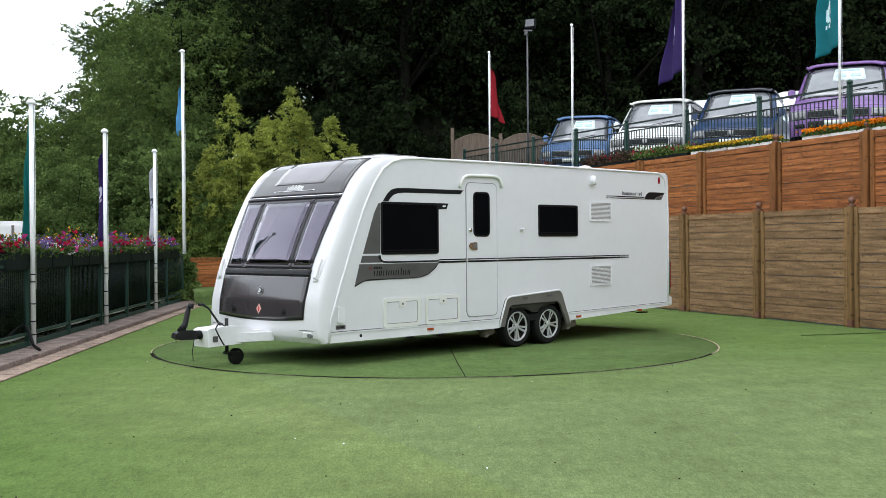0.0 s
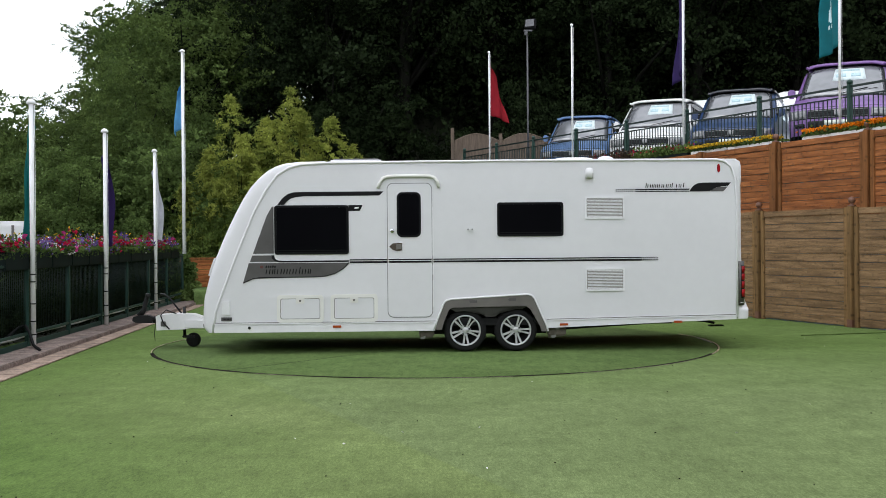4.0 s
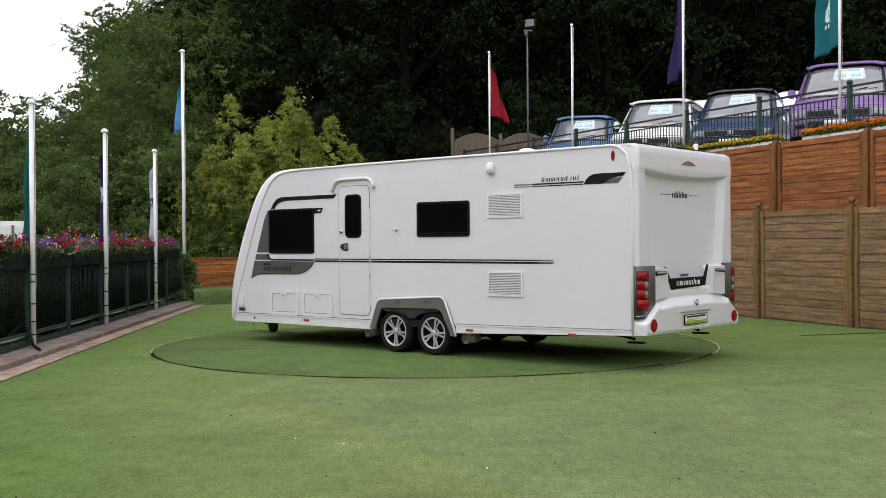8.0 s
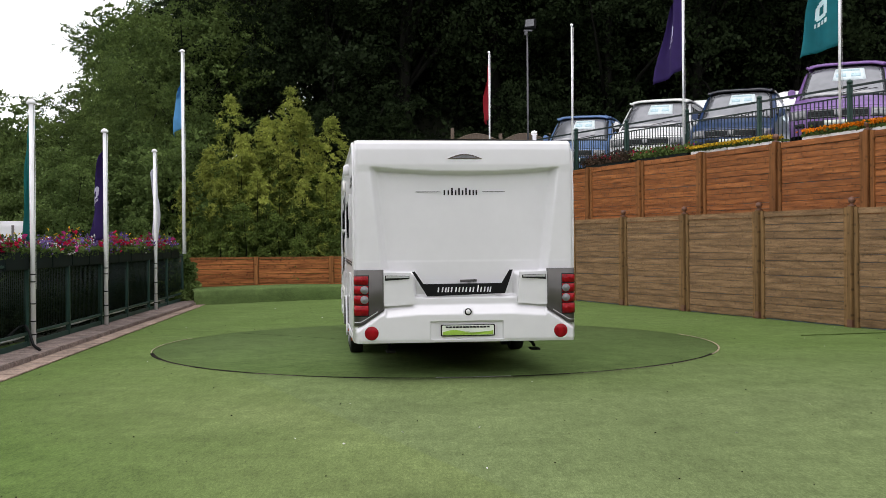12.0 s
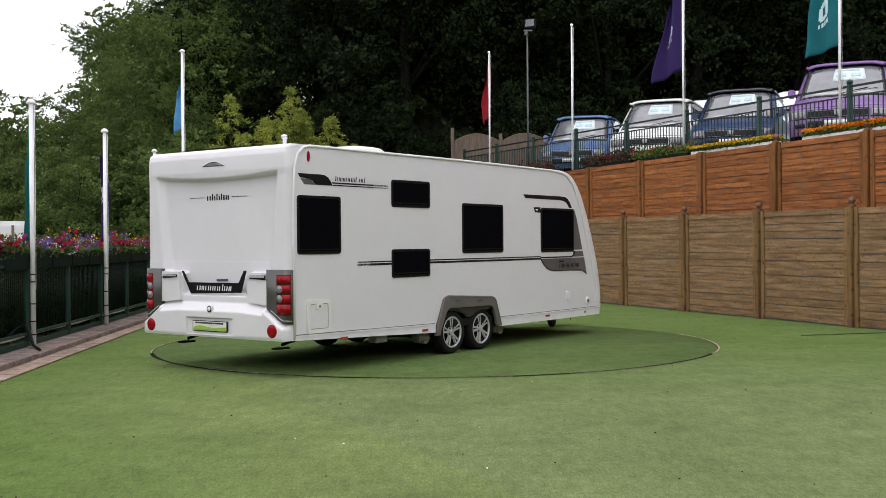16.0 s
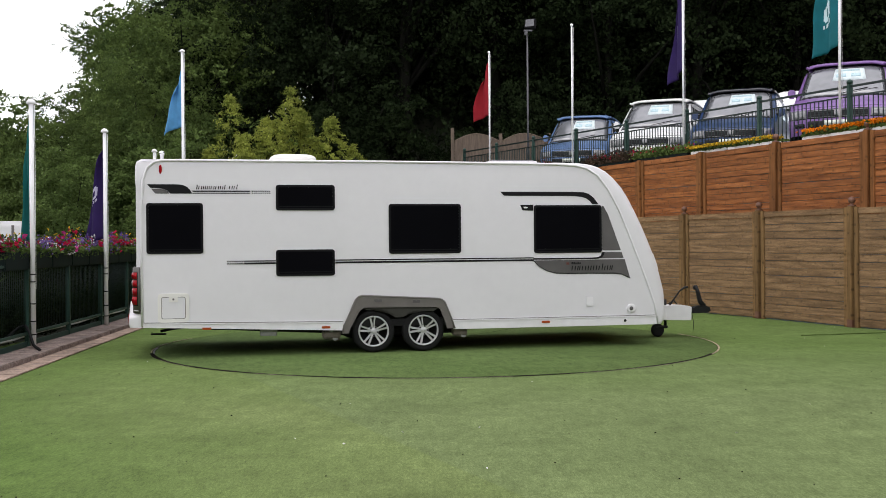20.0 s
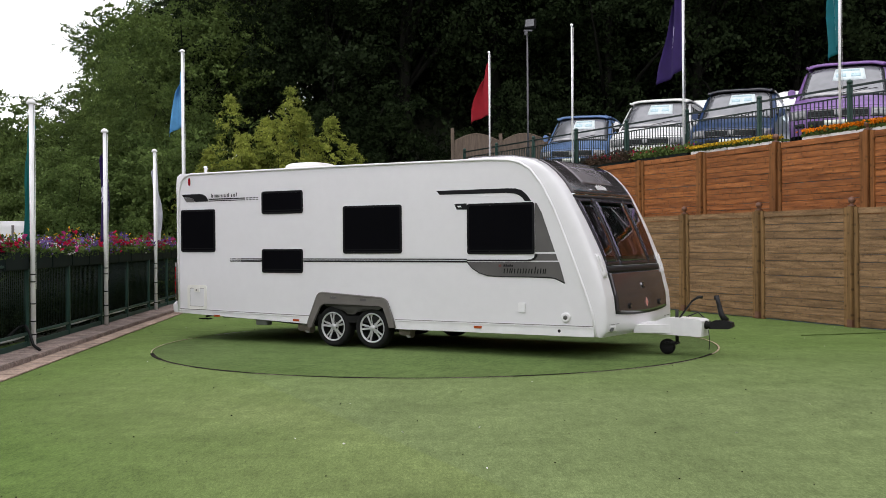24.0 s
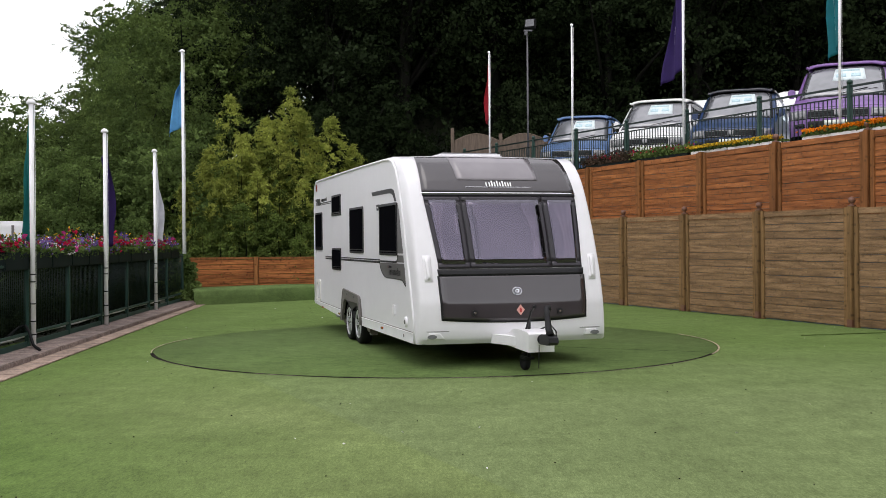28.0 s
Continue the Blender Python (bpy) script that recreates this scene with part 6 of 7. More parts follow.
for yy, wd in ((-0.42, 0.13), (0.42, 0.13), (-0.80, 0.10), (0.82, 0.10)):
    rows_ = []
    for i in range(9):
        f = i / 8
        base = front_pt(s_at(1.12 + 0.82 * f), yy / HALF, -0.09)
        rows_.append([(base[0] + 0.012 * math.sin(j * 1.9), base[1] + (j / 10 - 0.5) * 2 * wd * (0.55 + 0.75 * (2 * f - 1) ** 2), base[2]) for j in range(11)])
    b = grid_mesh(rows_)
    part("curtain", b, M_CURTAIN, caravan, "gathered pale curtain")

# ---- flag poles and flags ----
def flagpole(x, y, z0, z1, label, ties=False, r=0.035):
    p = thing("flagpole", label, "flagpole", pose(x, y, z0), "white flagpoles")
    h = z1 - z0
    part("pole", tube([(0, 0, 0), (0, 0, h - 0.02)], [r, r * 0.85], 14), M_POLE, p)
    part("cap", lathe([(r * 1.0, h - 0.03), (r * 1.7, h - 0.02), (r * 1.75, h), (r * 1.2, h + 0.03), (r * 0.3, h + 0.045)], segments=16), M_POLE, p)
    part("halyard", tube([(r + 0.012, -0.01, 0.8), (r + 0.015, -0.01, h - 0.05)], 0.004, 4), M_POLE, p)
    if ties:
        for z in (0.18, 0.36, 0.60, 0.90, 1.0):
            part("tie", lathe([(r * 1.0, z - 0.008), (r * 1.12, z - 0.008), (r * 1.12, z + 0.008), (r * 1.0, z + 0.008)], segments=12), M_BLACK, p, "dark cable tie")
    return p


def flag_cloth(drop, width, hang, folds, seed):
    """Cloth that hangs from the hoist (x = 0, z = 0 at its head): its top edge falls away steeply, so that it is narrow above and wide below."""
    rng = np.random.default_rng(seed)
    ph = rng.uniform(0, 6.28, 3)
    rows_ = []
    for i in range(25):
        v = i / 24
        r = []
        for j in range(19):
            u = j / 18
            sag = hang * u ** 1.2 * (1 - 0.7 * v)
            spread = 0.30 + 0.70 * v ** 0.6
            fold = 0.035 * folds * u ** 0.7 * math.sin(u * 9 + v * 2.0 + ph[0]) + 0.03 * u * math.sin(v * 6 + ph[1])
            r.append((width * u * spread + 0.02 * math.sin(v * 7 + ph[2]) * u, fold, -(drop + 0.7 * hang) * v - sag + 0.02 * math.sin(u * 5 + ph[0]) * u))
        rows_.append(r)
    return grid_mesh(rows_)


FLAGS = []


def flag_on(x, y, z, drop, width, hang, colour, label, seed, mark=None, folds=1.0):
    f = thing("flag", label, "flag", pose(x, y, z), "flags on the poles")
    m = mat("flag_cloth", colour, 0.8, var=0.12, scale=5, bump=0.1, bscale=200, through_light=0.35)
    bm = flag_cloth(drop, width, hang, folds, seed)
    cloth = part("cloth", bm, m, f)
    mod = cloth.modifiers.new("thickness", "SOLIDIFY")
    mod.thickness = 0.004
    if mark:
        col, u0, v0, size = mark
        mm = mat("flag_print", col, 0.8, var=0.1, scale=5)
        for sgn in (-1, 1):
            rows_ = []
            src = cloth.data.vertices
            for i in range(13):
                rr = []
                for j in range(11):
                    u, v = u0 + (j / 10 - 0.5) * size, v0 + (i / 10 - 0.5) * size * 0.5
                    a, b = min(23.999, max(0, v * 24)), min(17.999, max(0, u * 18))
                    i0, j0 = int(a), int(b)
                    p00, p01 = Vector(src[i0 * 19 + j0].co), Vector(src[i0 * 19 + j0 + 1].co)
                    p10, p11 = Vector(src[(i0 + 1) * 19 + j0].co), Vector(src[(i0 + 1) * 19 + j0 + 1].co)
                    fa, fb = a - i0, b - j0
                    p = (p00 * (1 - fb) + p01 * fb) * (1 - fa) + (p10 * (1 - fb) + p11 * fb) * fa
                    rr.append((p.x, p.y + sgn * 0.006, p.z))
                rows_.append(rr)
            part("emblem", grid_mesh(rows_, skip=lambda i, j: 2 < i < 7 and 2 < j < 7 or i == 9 or (i >= 10 and j % 3 == 2) or (i < 10 and min(i, 9 - i) + min(j, 9 - j) < 2)), mm, f, "plain pale emblem")
    FLAGS.append((f, Vector((x, y, z))))
    return f


def rail_spot(k, set_back=0.95):
    return F0 + FD * (k * 2.33) + FN * set_back


def edge_spot(slope, set_back):
    """Where the line x = slope * y meets the terrace edge."""
    o = F0 + FN * set_back
    t = (o.x - slope * o.y) / (slope * FD.y - FD.x)
    return o + FD * t


POLES_LEFT = [(-5.60, 14.65, 3.40), (-5.77, 18.37, 3.39), (-6.02, 22.48, 3.40)]
for x, y, h in POLES_LEFT:
    flagpole(x, y, 0.05, h, "white flagpole tied to the green railing fence", True, 0.036)
flagpole(-6.45, 26.75, 0.0, 6.25, "tall white flagpole at the fence end", False, 0.04)
TERRACE_POLES = {"red": (0.0442, 7.2), "bare": (0.1213, 7.05), "purple": (0.2248, 7.6), "teal": (0.3705, 7.6)}
for key, (slope, top_z) in TERRACE_POLES.items():
    p = edge_spot(slope, 0.88)
    flagpole(p.x, p.y, 2.95, top_z, "slim white flagpole on the terrace edge", False, 0.025)

flag_on(-5.60, 14.72, 3.28, 1.55, 0.30, 0.25, (0.0, 0.16, 0.15), "teal flag hanging limp from its pole", 1, folds=2.0)
flag_on(-5.77, 18.40, 3.30, 1.35, 0.46, 0.55, (0.027, 0.008, 0.100), "dark purple flag hanging from its pole", 2, ((0.45, 0.42, 0.55), 0.6, 0.45, 0.3), 2.4)
flag_on(-6.02, 22.50, 3.33, 1.35, 0.36, 0.45, (0.62, 0.62, 0.68), "white flag hanging limp from its pole", 3, ((0.05, 0.05, 0.08), 0.65, 0.5, 0.25), 2.2)
flag_on(-6.45, 26.75, 5.85, 1.05, 0.55, 0.62, (0.10, 0.34, 0.60), "pale blue flag drooping from a tall pole", 4, None, 1.8)
p = edge_spot(0.0442, 0.88)
flag_on(p.x, p.y, 7.0, 1.2, 0.75, 0.72, (0.37, 0.006, 0.018), "red flag drooping from its pole", 5, None, 2.4)
p = edge_spot(0.2248, 0.88)
flag_on(p.x, p.y, 7.5, 1.75, 0.85, 0.85, (0.026, 0.007, 0.100), "deep purple flag drooping from its pole", 6, ((0.40, 0.36, 0.55), 0.55, 0.55, 0.3), 2.6)
p = edge_spot(0.3705, 0.88)
flag_on(p.x, p.y, 6.9, 1.65, 0.72, 0.55, (0.0, 0.17, 0.20), "teal flag drooping from its pole", 7, ((0.55, 0.75, 0.78), 0.55, 0.6, 0.4), 2.4)

# ---- floodlight column and dark panel fence behind the vans ----
lamp = thing("floodlight", "grey floodlight on a tall slim steel column", "floodlight", pose(2.72, 34.0, 2.93))
part("column", tube([(0, 0, 0), (0, 0, 2.6), (0, 0, 5.15)], [0.04, 0.033, 0.028], 10), M_GALV, lamp)
part("bracket", box(-0.12, 0.16, -0.05, 0.05, 5.15, 5.20, 0.01), M_GALV, lamp)
head = part("lamp_head", box(-0.17, 0.17, -0.09, 0.09, 0, 0.32, 0.02), M_UNDER, lamp, "dark grey floodlight head")
head.matrix_basis = pose(0.09, 0, 5.24, -20, 0, -20)
part("lamp_glass", box(-0.14, 0.14, -0.097, -0.091, 0.03, 0.28), mat("floodlight_glass", (0.10, 0.10, 0.105), 0.12, var=0.2, scale=6), head)
part("junction_box", box(-0.10, 0.0, -0.09, -0.05, 5.02, 5.14, 0.01), M_GALV, lamp)

panel_fence = thing("panel_fence", "dark brown vertical-board fence with arched tops", "fence", pose(0.35, 36.2, 2.93))
for k in range(3):
    part("post", box(k * 1.62 - 0.06, k * 1.62 + 0.06, -0.06, 0.06, 0, 2.35 - 0.2 * (k > 0), 0.01), M_WOOD_DARK, panel_fence)
    if k < 2:
        x0, x1 = k * 1.62 + 0.065, (k + 1) * 1.62 - 0.065
        arch = [(x0 + (x1 - x0) * t, 1.90 + 0.24 * math.sin(t * math.pi)) for t in np.linspace(0, 1, 25)]
        part("panel", extrude_poly([(x1, 0.02), (x0, 0.02)] + arch, lambda u, v, d: (u, d - 0.012, v), 0.024), M_WOOD_DARK, panel_fence, "arched close-boarded panel")
        part("arched_cap", tube([(u, 0.0, v + 0.01) for u, v in arch], 0.022, 6), M_WOOD_DARK, panel_fence)
        part("rail", box(x0, x1, 0.013, 0.05, 0.5, 0.6, 0.005), M_WOOD_DARK, panel_fence)

# ---- terrace railing ----
rail = thing("terrace_railing", "dark green metal railing along the terrace edge", "railing", pose(*rail_spot(0.42, 0.98), 0, 0, FENCE_TURN))
rail.location.z = 2.95
pitch, RISE = 2.44, 0.013
post_me = bar_me = cap_me = None
for k in range(-1, 8):
    x = k * pitch
    for nm in ("post",):
        if post_me is None:
            o = part("post", box(-0.04, 0.04, -0.04, 0.04, 0, 1.22, 0.008), M_GREENMETAL, rail)
            post_me = o.data
        else:
            o = part("post", post_me, None, rail)
        o.location = (x, 0, RISE * x)
        if cap_me is None:
            c = part("post_cap", lathe([(0.02, 1.22), (0.05, 1.225), (0.055, 1.26), (0.035, 1.29), (0.005, 1.30)], segments=14), M_GREENMETAL, rail)
            cap_me = c.data
        else:
            c = part("post_cap", cap_me, None, rail)
        c.location = (x, 0, RISE * x)
    if k < 7:
        part("top_rail", extrude_poly([(x, 1.155 + RISE * x), (x + pitch, 1.155 + RISE * (x + pitch)), (x + pitch, 1.19 + RISE * (x + pitch)), (x, 1.19 + RISE * x)], lambda u, v, d: (u, -0.02 + d, v), 0.04), M_BARS, rail)
        part("mid_rail", extrude_poly([(x, 0.985 + RISE * x), (x + pitch, 0.985 + RISE * (x + pitch)), (x + pitch, 1.01 + RISE * (x + pitch)), (x, 1.01 + RISE * x)], lambda u, v, d: (u, -0.012 + d, v), 0.024), M_BARS, rail)
        part("foot_rail", extrude_poly([(x, 0.10 + RISE * x), (x + pitch, 0.10 + RISE * (x + pitch)), (x + pitch, 0.13 + RISE * (x + pitch)), (x, 0.13 + RISE * x)], lambda u, v, d: (u, -0.012 + d, v), 0.024), M_BARS, rail)
        for j in range(1, 22):
            if bar_me is None:
                o = part("bar", tube([(0, 0, 0.11), (0, 0, 1.0)], 0.011, 6), M_BARS, rail)
                bar_me = o.data
            else:
                o = part("bar", bar_me, None, rail)
            o.location = (x + j * pitch / 22, 0, RISE * (x + j * pitch / 22))


# ---- vans ----
VAN_Y = [0.03, 0.0, 0.0, 0.01, 0.04, 0.11, 0.40, 0.80, 0.98, 1.30, 1.60, 1.80, 2.05, 2.6, 4.4, 4.72, 4.85, 4.88]
VAN_Z = [0.28, 0.40, 0.54, 0.62, 0.77, 0.83, 0.97, 1.09, 1.14, 1.43, 1.70, 1.84, 1.895, 1.92, 1.92, 1.89, 1.75, 1.1]


def van_pt(s, u, out=0.0):
    n = len(VAN_Y) - 1
    idx = np.arange(n + 1) / n
    y, z = float(np.interp(s, idx, VAN_Y)), float(np.interp(s, idx, VAN_Z))
    hw = float(np.interp(z, [0.28, 0.6, 1.15, 1.9], [0.93, 0.95, 0.94, 0.79]))
    a = abs(u)
    y += (0.20 * a ** 5 + 0.03 * a * a) * (1.0 if y < 3 else -0.6)
    z -= 0.05 * a ** 6 * (1 if z > 1.0 else 0.0) + 0.015 * a * a
    x = hw * u
    if out:
        e = 0.012
        y2, z2 = float(np.interp(min(1, s + e), idx, VAN_Y)), float(np.interp(min(1, s + e), idx, VAN_Z))
        y1, z1 = float(np.interp(max(0, s - e), idx, VAN_Y)), float(np.interp(max(0, s - e), idx, VAN_Z))
        ty, tz = y2 - y1, z2 - z1
        q = math.hypot(ty, tz) or 1
        y, z = y - tz / q * out, z + ty / q * out
    return (x, y, z)


def van_patch(s0, s1, f0, f1, h0, h1, out, thick=0.008, n=8, m=14):
    bm = bmesh.new()
    sheets = [[[bm.verts.new(van_pt(s0 + (s1 - s0) * i / n, (f0 + (h0 - f0) * i / n) + ((f1 + (h1 - f1) * i / n) - (f0 + (h0 - f0) * i / n)) * j / m, o)) for j in range(m + 1)] for i in range(n + 1)] for o in (out + thick, out)]
    for sh in sheets:
        for i in range(n):
            for j in range(m):
                f = bm.faces.new((sh[i][j], sh[i][j + 1], sh[i + 1][j + 1], sh[i + 1][j]))
                f.smooth = True
    A, B = sheets
    rim = [(i, 0) for i in range(n)] + [(n, j) for j in range(m)] + [(i, m) for i in range(n, 0, -1)] + [(0, j) for j in range(m, 0, -1)]
    for (i, j), (k, l) in zip(rim, rim[1:] + rim[:1]):
        bm.faces.new((A[i][j], A[k][l], B[k][l], B[i][j]))
    bmesh.ops.recalc_face_normals(bm, faces=bm.faces)
    return bm


def van_s(i):
    return i / (len(VAN_Y) - 1)


M_SHEET = mat("sheet_blue", (0.42, 0.58, 0.62), 0.6, var=0.2, scale=30)


def campervan(x, y, heading, paint, label, pop_top, high=0.0):
    z = terrace_z((Vector((x, y, 0)) - F0).dot(FN) + 0.9)
    v = thing("campervan", label, "van", pose(x, y, z, 0, 0, heading), "campervans on the terrace")
    us_ = list(np.linspace(-1, 1, 25))
    bm = grid_mesh([[van_pt(s, u) for u in us_] for s in np.linspace(0, 1, 60)])
    n = len(VAN_Y) - 1
    for sg in (-1, 1):
        cols = []
        for s in np.linspace(0, 1, 60):
            e = van_pt(s, sg)
            col = []
            for f in np.linspace(0, 1, 6):
                z = e[2] + (0.28 - e[2]) * f
                hw = float(np.interp(z, [0.28, 0.6, 1.15, 1.9], [0.93, 0.95, 0.94, 0.79]))
                col.append((sg * max(hw, 0), e[1], z))
            cols.append(col)
        grid_mesh(cols, bm=bm)
    bmesh.ops.remove_doubles(bm, verts=bm.verts, dist=0.0005)
    bmesh.ops.recalc_face_normals(bm, faces=bm.faces)
    part("body", bm, paint, v)
    part("windscreen", van_patch(van_s(7.9), van_s(11.2), -0.86, 0.86, -0.90, 0.90, 0.003, 0.008, 8, 16), M_VGLASS, v, "reflecting windscreen")
    part("screen_seal", van_patch(van_s(7.75), van_s(11.7), -0.90, 0.90, -0.945, 0.945, 0.001, 0.004, 8, 16), M_BLACK, v, "black windscreen surround")
    part("bonnet_line", van_patch(van_s(4.78), van_s(4.90), -0.90, 0.90, -0.90, 0.90, 0.001, 0.003, 1, 16), M_BLACK, v)
    part("bumper_line", van_patch(van_s(2.66), van_s(2.74), -0.95, 0.95, -0.95, 0.95, 0.001, 0.003, 1, 16), M_BLACK, v)
    part("cowl", van_patch(van_s(7.5), van_s(7.95), -0.84, 0.84, -0.86, 0.86, 0.002, 0.006, 2, 14), M_BLACK, v)
    g = part("grille", van_patch(van_s(2.75), van_s(4.0), -0.60, 0.60, -0.60, 0.60, 0.003, 0.010, 4, 14), M_BLACK, v, "dark front grille")
    for q in (2.9, 3.2, 3.5, 3.8):
        part("grille_bar", van_patch(van_s(q), van_s(q + 0.07), -0.58, 0.58, -0.58, 0.58, 0.013, 0.008, 1, 14), M_STEEL if q in (2.9, 3.8) else M_BLACK, g)
    part("nose_badge", van_patch(van_s(3.1), van_s(3.8), -0.075, 0.075, -0.075, 0.075, 0.02, 0.012, 3, 4), M_STEEL, g, "round chrome nose badge")
    for sg in (-1, 1):
        part("headlight", van_patch(van_s(2.75), van_s(4.05), min(sg * 0.62, sg * 0.95), max(sg * 0.62, sg * 0.95), min(sg * 0.64, sg * 0.97), max(sg * 0.64, sg * 0.97), 0.003, 0.012, 5, 5), M_CLEAR, v, "clear headlight")
        for f0, f1 in ((0.655, 0.755), (0.785, 0.90)):
            part("lamp_bowl", van_patch(van_s(3.0), van_s(3.85), min(sg * f0, sg * f1), max(sg * f0, sg * f1), min(sg * f0, sg * f1), max(sg * f0, sg * f1), 0.015, 0.006, 3, 4), M_STEEL, v)
        part("lamp_edge", van_patch(van_s(2.72), van_s(2.84), min(sg * 0.62, sg * 0.95), max(sg * 0.62, sg * 0.95), min(sg * 0.62, sg * 0.95), max(sg * 0.62, sg * 0.95), 0.014, 0.004, 1, 5), M_BLACK, v)
        m = part("door_mirror", box(min(sg * 0.95, sg * 1.10), max(sg * 0.95, sg * 1.10), 1.30, 1.40, 1.17, 1.36, 0.03), paint, v, "body-coloured door mirror")
        part("mirror_arm", tube([(sg * 0.88, 1.38, 1.20), (sg * 1.0, 1.36, 1.25)], 0.03, 6), M_BLACK, m)
        win = [(1.55, 1.24), (2.25, 1.24), (2.25, 1.72), (1.98, 1.72)]
        win2 = [(2.35, 1.24), (3.5, 1.24), (3.5, 1.72), (2.35, 1.72)]
        for w in (win, win2):
            part("side_glass", extrude_poly(w, lambda u, q, d: (sg * (float(np.interp(q, [0.28, 0.6, 1.15, 1.9], [0.93, 0.95, 0.94, 0.79])) + 0.004 + d), u, q), 0.006), M_VGLASS, v)
        part("door_line", extrude_poly([(2.29, 0.5), (2.305, 0.5), (2.305, 1.22), (2.29, 1.22)], lambda u, q, d: (sg * (0.952 + d), u, q), 0.002), M_BLACK, v)
        for wy in (0.85, 3.85):
            w = part("wheel", lathe([(0.19, -0.1), (0.30, -0.1), (0.325, -0.07), (0.325, 0.07), (0.30, 0.1), (0.19, 0.1)], axis="x", segments=24, centre=(sg * 0.86, wy, 0.325)), M_RUBBER, v)
            part("rim", lathe([(0.19, -0.06), (0.10, 0.07), (0.01, 0.075)], axis="x", segments=20, centre=(sg * 0.87, wy, 0.325)), M_ALLOY, w)
        part("fog_lamp", van_patch(van_s(1.2), van_s(1.8), min(sg * 0.66, sg * 0.86), max(sg * 0.66, sg * 0.86), min(sg * 0.66, sg * 0.86), max(sg * 0.66, sg * 0.86), 0.002, 0.01, 2, 3), M_BLACK, v)
        part("wiper", tube([van_pt(van_s(8.1), sg * 0.1 + 0.05, 0.02), van_pt(van_s(8.5), sg * 0.1 + 0.62, 0.022)], 0.009, 5), M_BLACK, v)
    part("air_intake", van_patch(van_s(1.1), van_s(2.1), -0.60, 0.60, -0.60, 0.60, 0.002, 0.008, 3, 14), M_BLACK, v)
    part("number_plate", van_patch(van_s(1.40), van_s(2.1), -0.27, 0.27, -0.27, 0.27, 0.012, 0.008, 1, 4), M_PLATE, v, "white front plate with plain bars")
    rows_ = []
    for t in np.linspace(0, 1, 24):
        yy = 1.72 + 2.75 * t
        rise = high * min(1.0, t / 0.22) ** 0.7
        zz = 1.955 + rise + 0.035 * math.sin(t * math.pi) - 0.05 * max(0, (0.08 - t) / 0.08)
        half = 0.79 - 0.06 * max(0, 0.08 - t) / 0.08
        rim = [(sg * (half + 0.02), yy + 0.10 * (1 - t), 1.90) for sg in (-1, 1)]
        rows_.append([rim[0]] + [(u * (half - 0.12 * rise), yy + 0.10 * abs(u) ** 4 * (1 - t), zz - (0.05 + 0.12 * rise) * abs(u) ** 6) for u in np.linspace(-1, 1, 15)] + [rim[1]])
    ob = part("pop_top", grid_mesh(rows_), pop_top, v, "high moulded roof" if high else "closed pop-up roof")
    md = ob.modifiers.new("thickness", "SOLIDIFY")
    md.thickness = 0.04
    # price sheets behind the windscreen
    sheet = part("price_sheet", van_patch(van_s(9.2), van_s(10.5), -0.25, 0.50, -0.22, 0.46, 0.012, 0.002, 4, 8), mat("sheet_paper", (0.58, 0.66, 0.66), 0.6, var=0.1, scale=12), v, "white price sheet in the windscreen")
    part("sheet_bars", van_patch(van_s(9.5), van_s(9.8), -0.18, 0.05, -0.18, 0.05, 0.015, 0.002, 1, 4), M_SHEET, sheet)
    part("sheet_bars", van_patch(van_s(9.5), van_s(9.8), 0.16, 0.38, 0.16, 0.38, 0.015, 0.002, 1, 4), M_SHEET, sheet)
    part("sheet_bars", van_patch(van_s(10.05), van_s(10.3), -0.17, 0.36, -0.17, 0.36, 0.015, 0.002, 1, 6), M_SHEET, sheet)
    return v


def car_paint(name, c, metal=0.35):
    return mat(name, c, 0.32, metal=metal, var=0.08, scale=3, coat=0.15, spec=0.35)


P_PURPLE, P_NAVY, P_WHITE, P_BLUE = car_paint("purple_paint", (0.215, 0.115, 0.32), 0.1), car_paint("navy_paint", (0.018, 0.046, 0.125), 0.0), car_paint("white_paint", (0.74, 0.74, 0.73), 0.0), car_paint("blue_paint", (0.11, 0.19, 0.36), 0.1)
campervan(7.72, 20.95, -25.0, P_PURPLE, "purple campervan parked behind the terrace railing", P_PURPLE)
campervan(6.68, 24.9, -22.5, P_NAVY, "dark blue campervan parked behind the terrace railing", mat("dark_roof", (0.01, 0.012, 0.02), 0.3, var=0.1, coat=0.5))
campervan(5.02, 26.6, -22.5, P_WHITE, "white campervan parked behind the terrace railing", P_WHITE)
campervan(3.62, 30.1, -17.8, P_BLUE, "mid-blue campervan parked behind the terrace railing", P_BLUE)
campervan(9.6, 29.6, -24, P_WHITE, "white high-roof campervan parked in the second row", P_WHITE, 0.5)
campervan(7.45, 31.2, -20, P_WHITE, "white high-roof campervan parked in the second row", P_WHITE, 0.5)

# ---- flower troughs ----
def blooms(parent, pts, names, seed, size=0.055, per=3):
    rng = np.random.default_rng(seed)
    pts = np.asarray(pts)
    pick = rng.integers(len(names), size=len(pts))
    for i, nm in enumerate(names):
        sub = pts[pick == i]
        if len(sub):
            rep = np.repeat(sub, per, axis=0) + rng.normal(0, size * 0.28, (len(sub) * per, 3))
            part(nm + "_bloom", leaf_mesh("bloom", rep, size, seed + i, aspect=1.0), PETALS[nm], parent, kind="stuff")


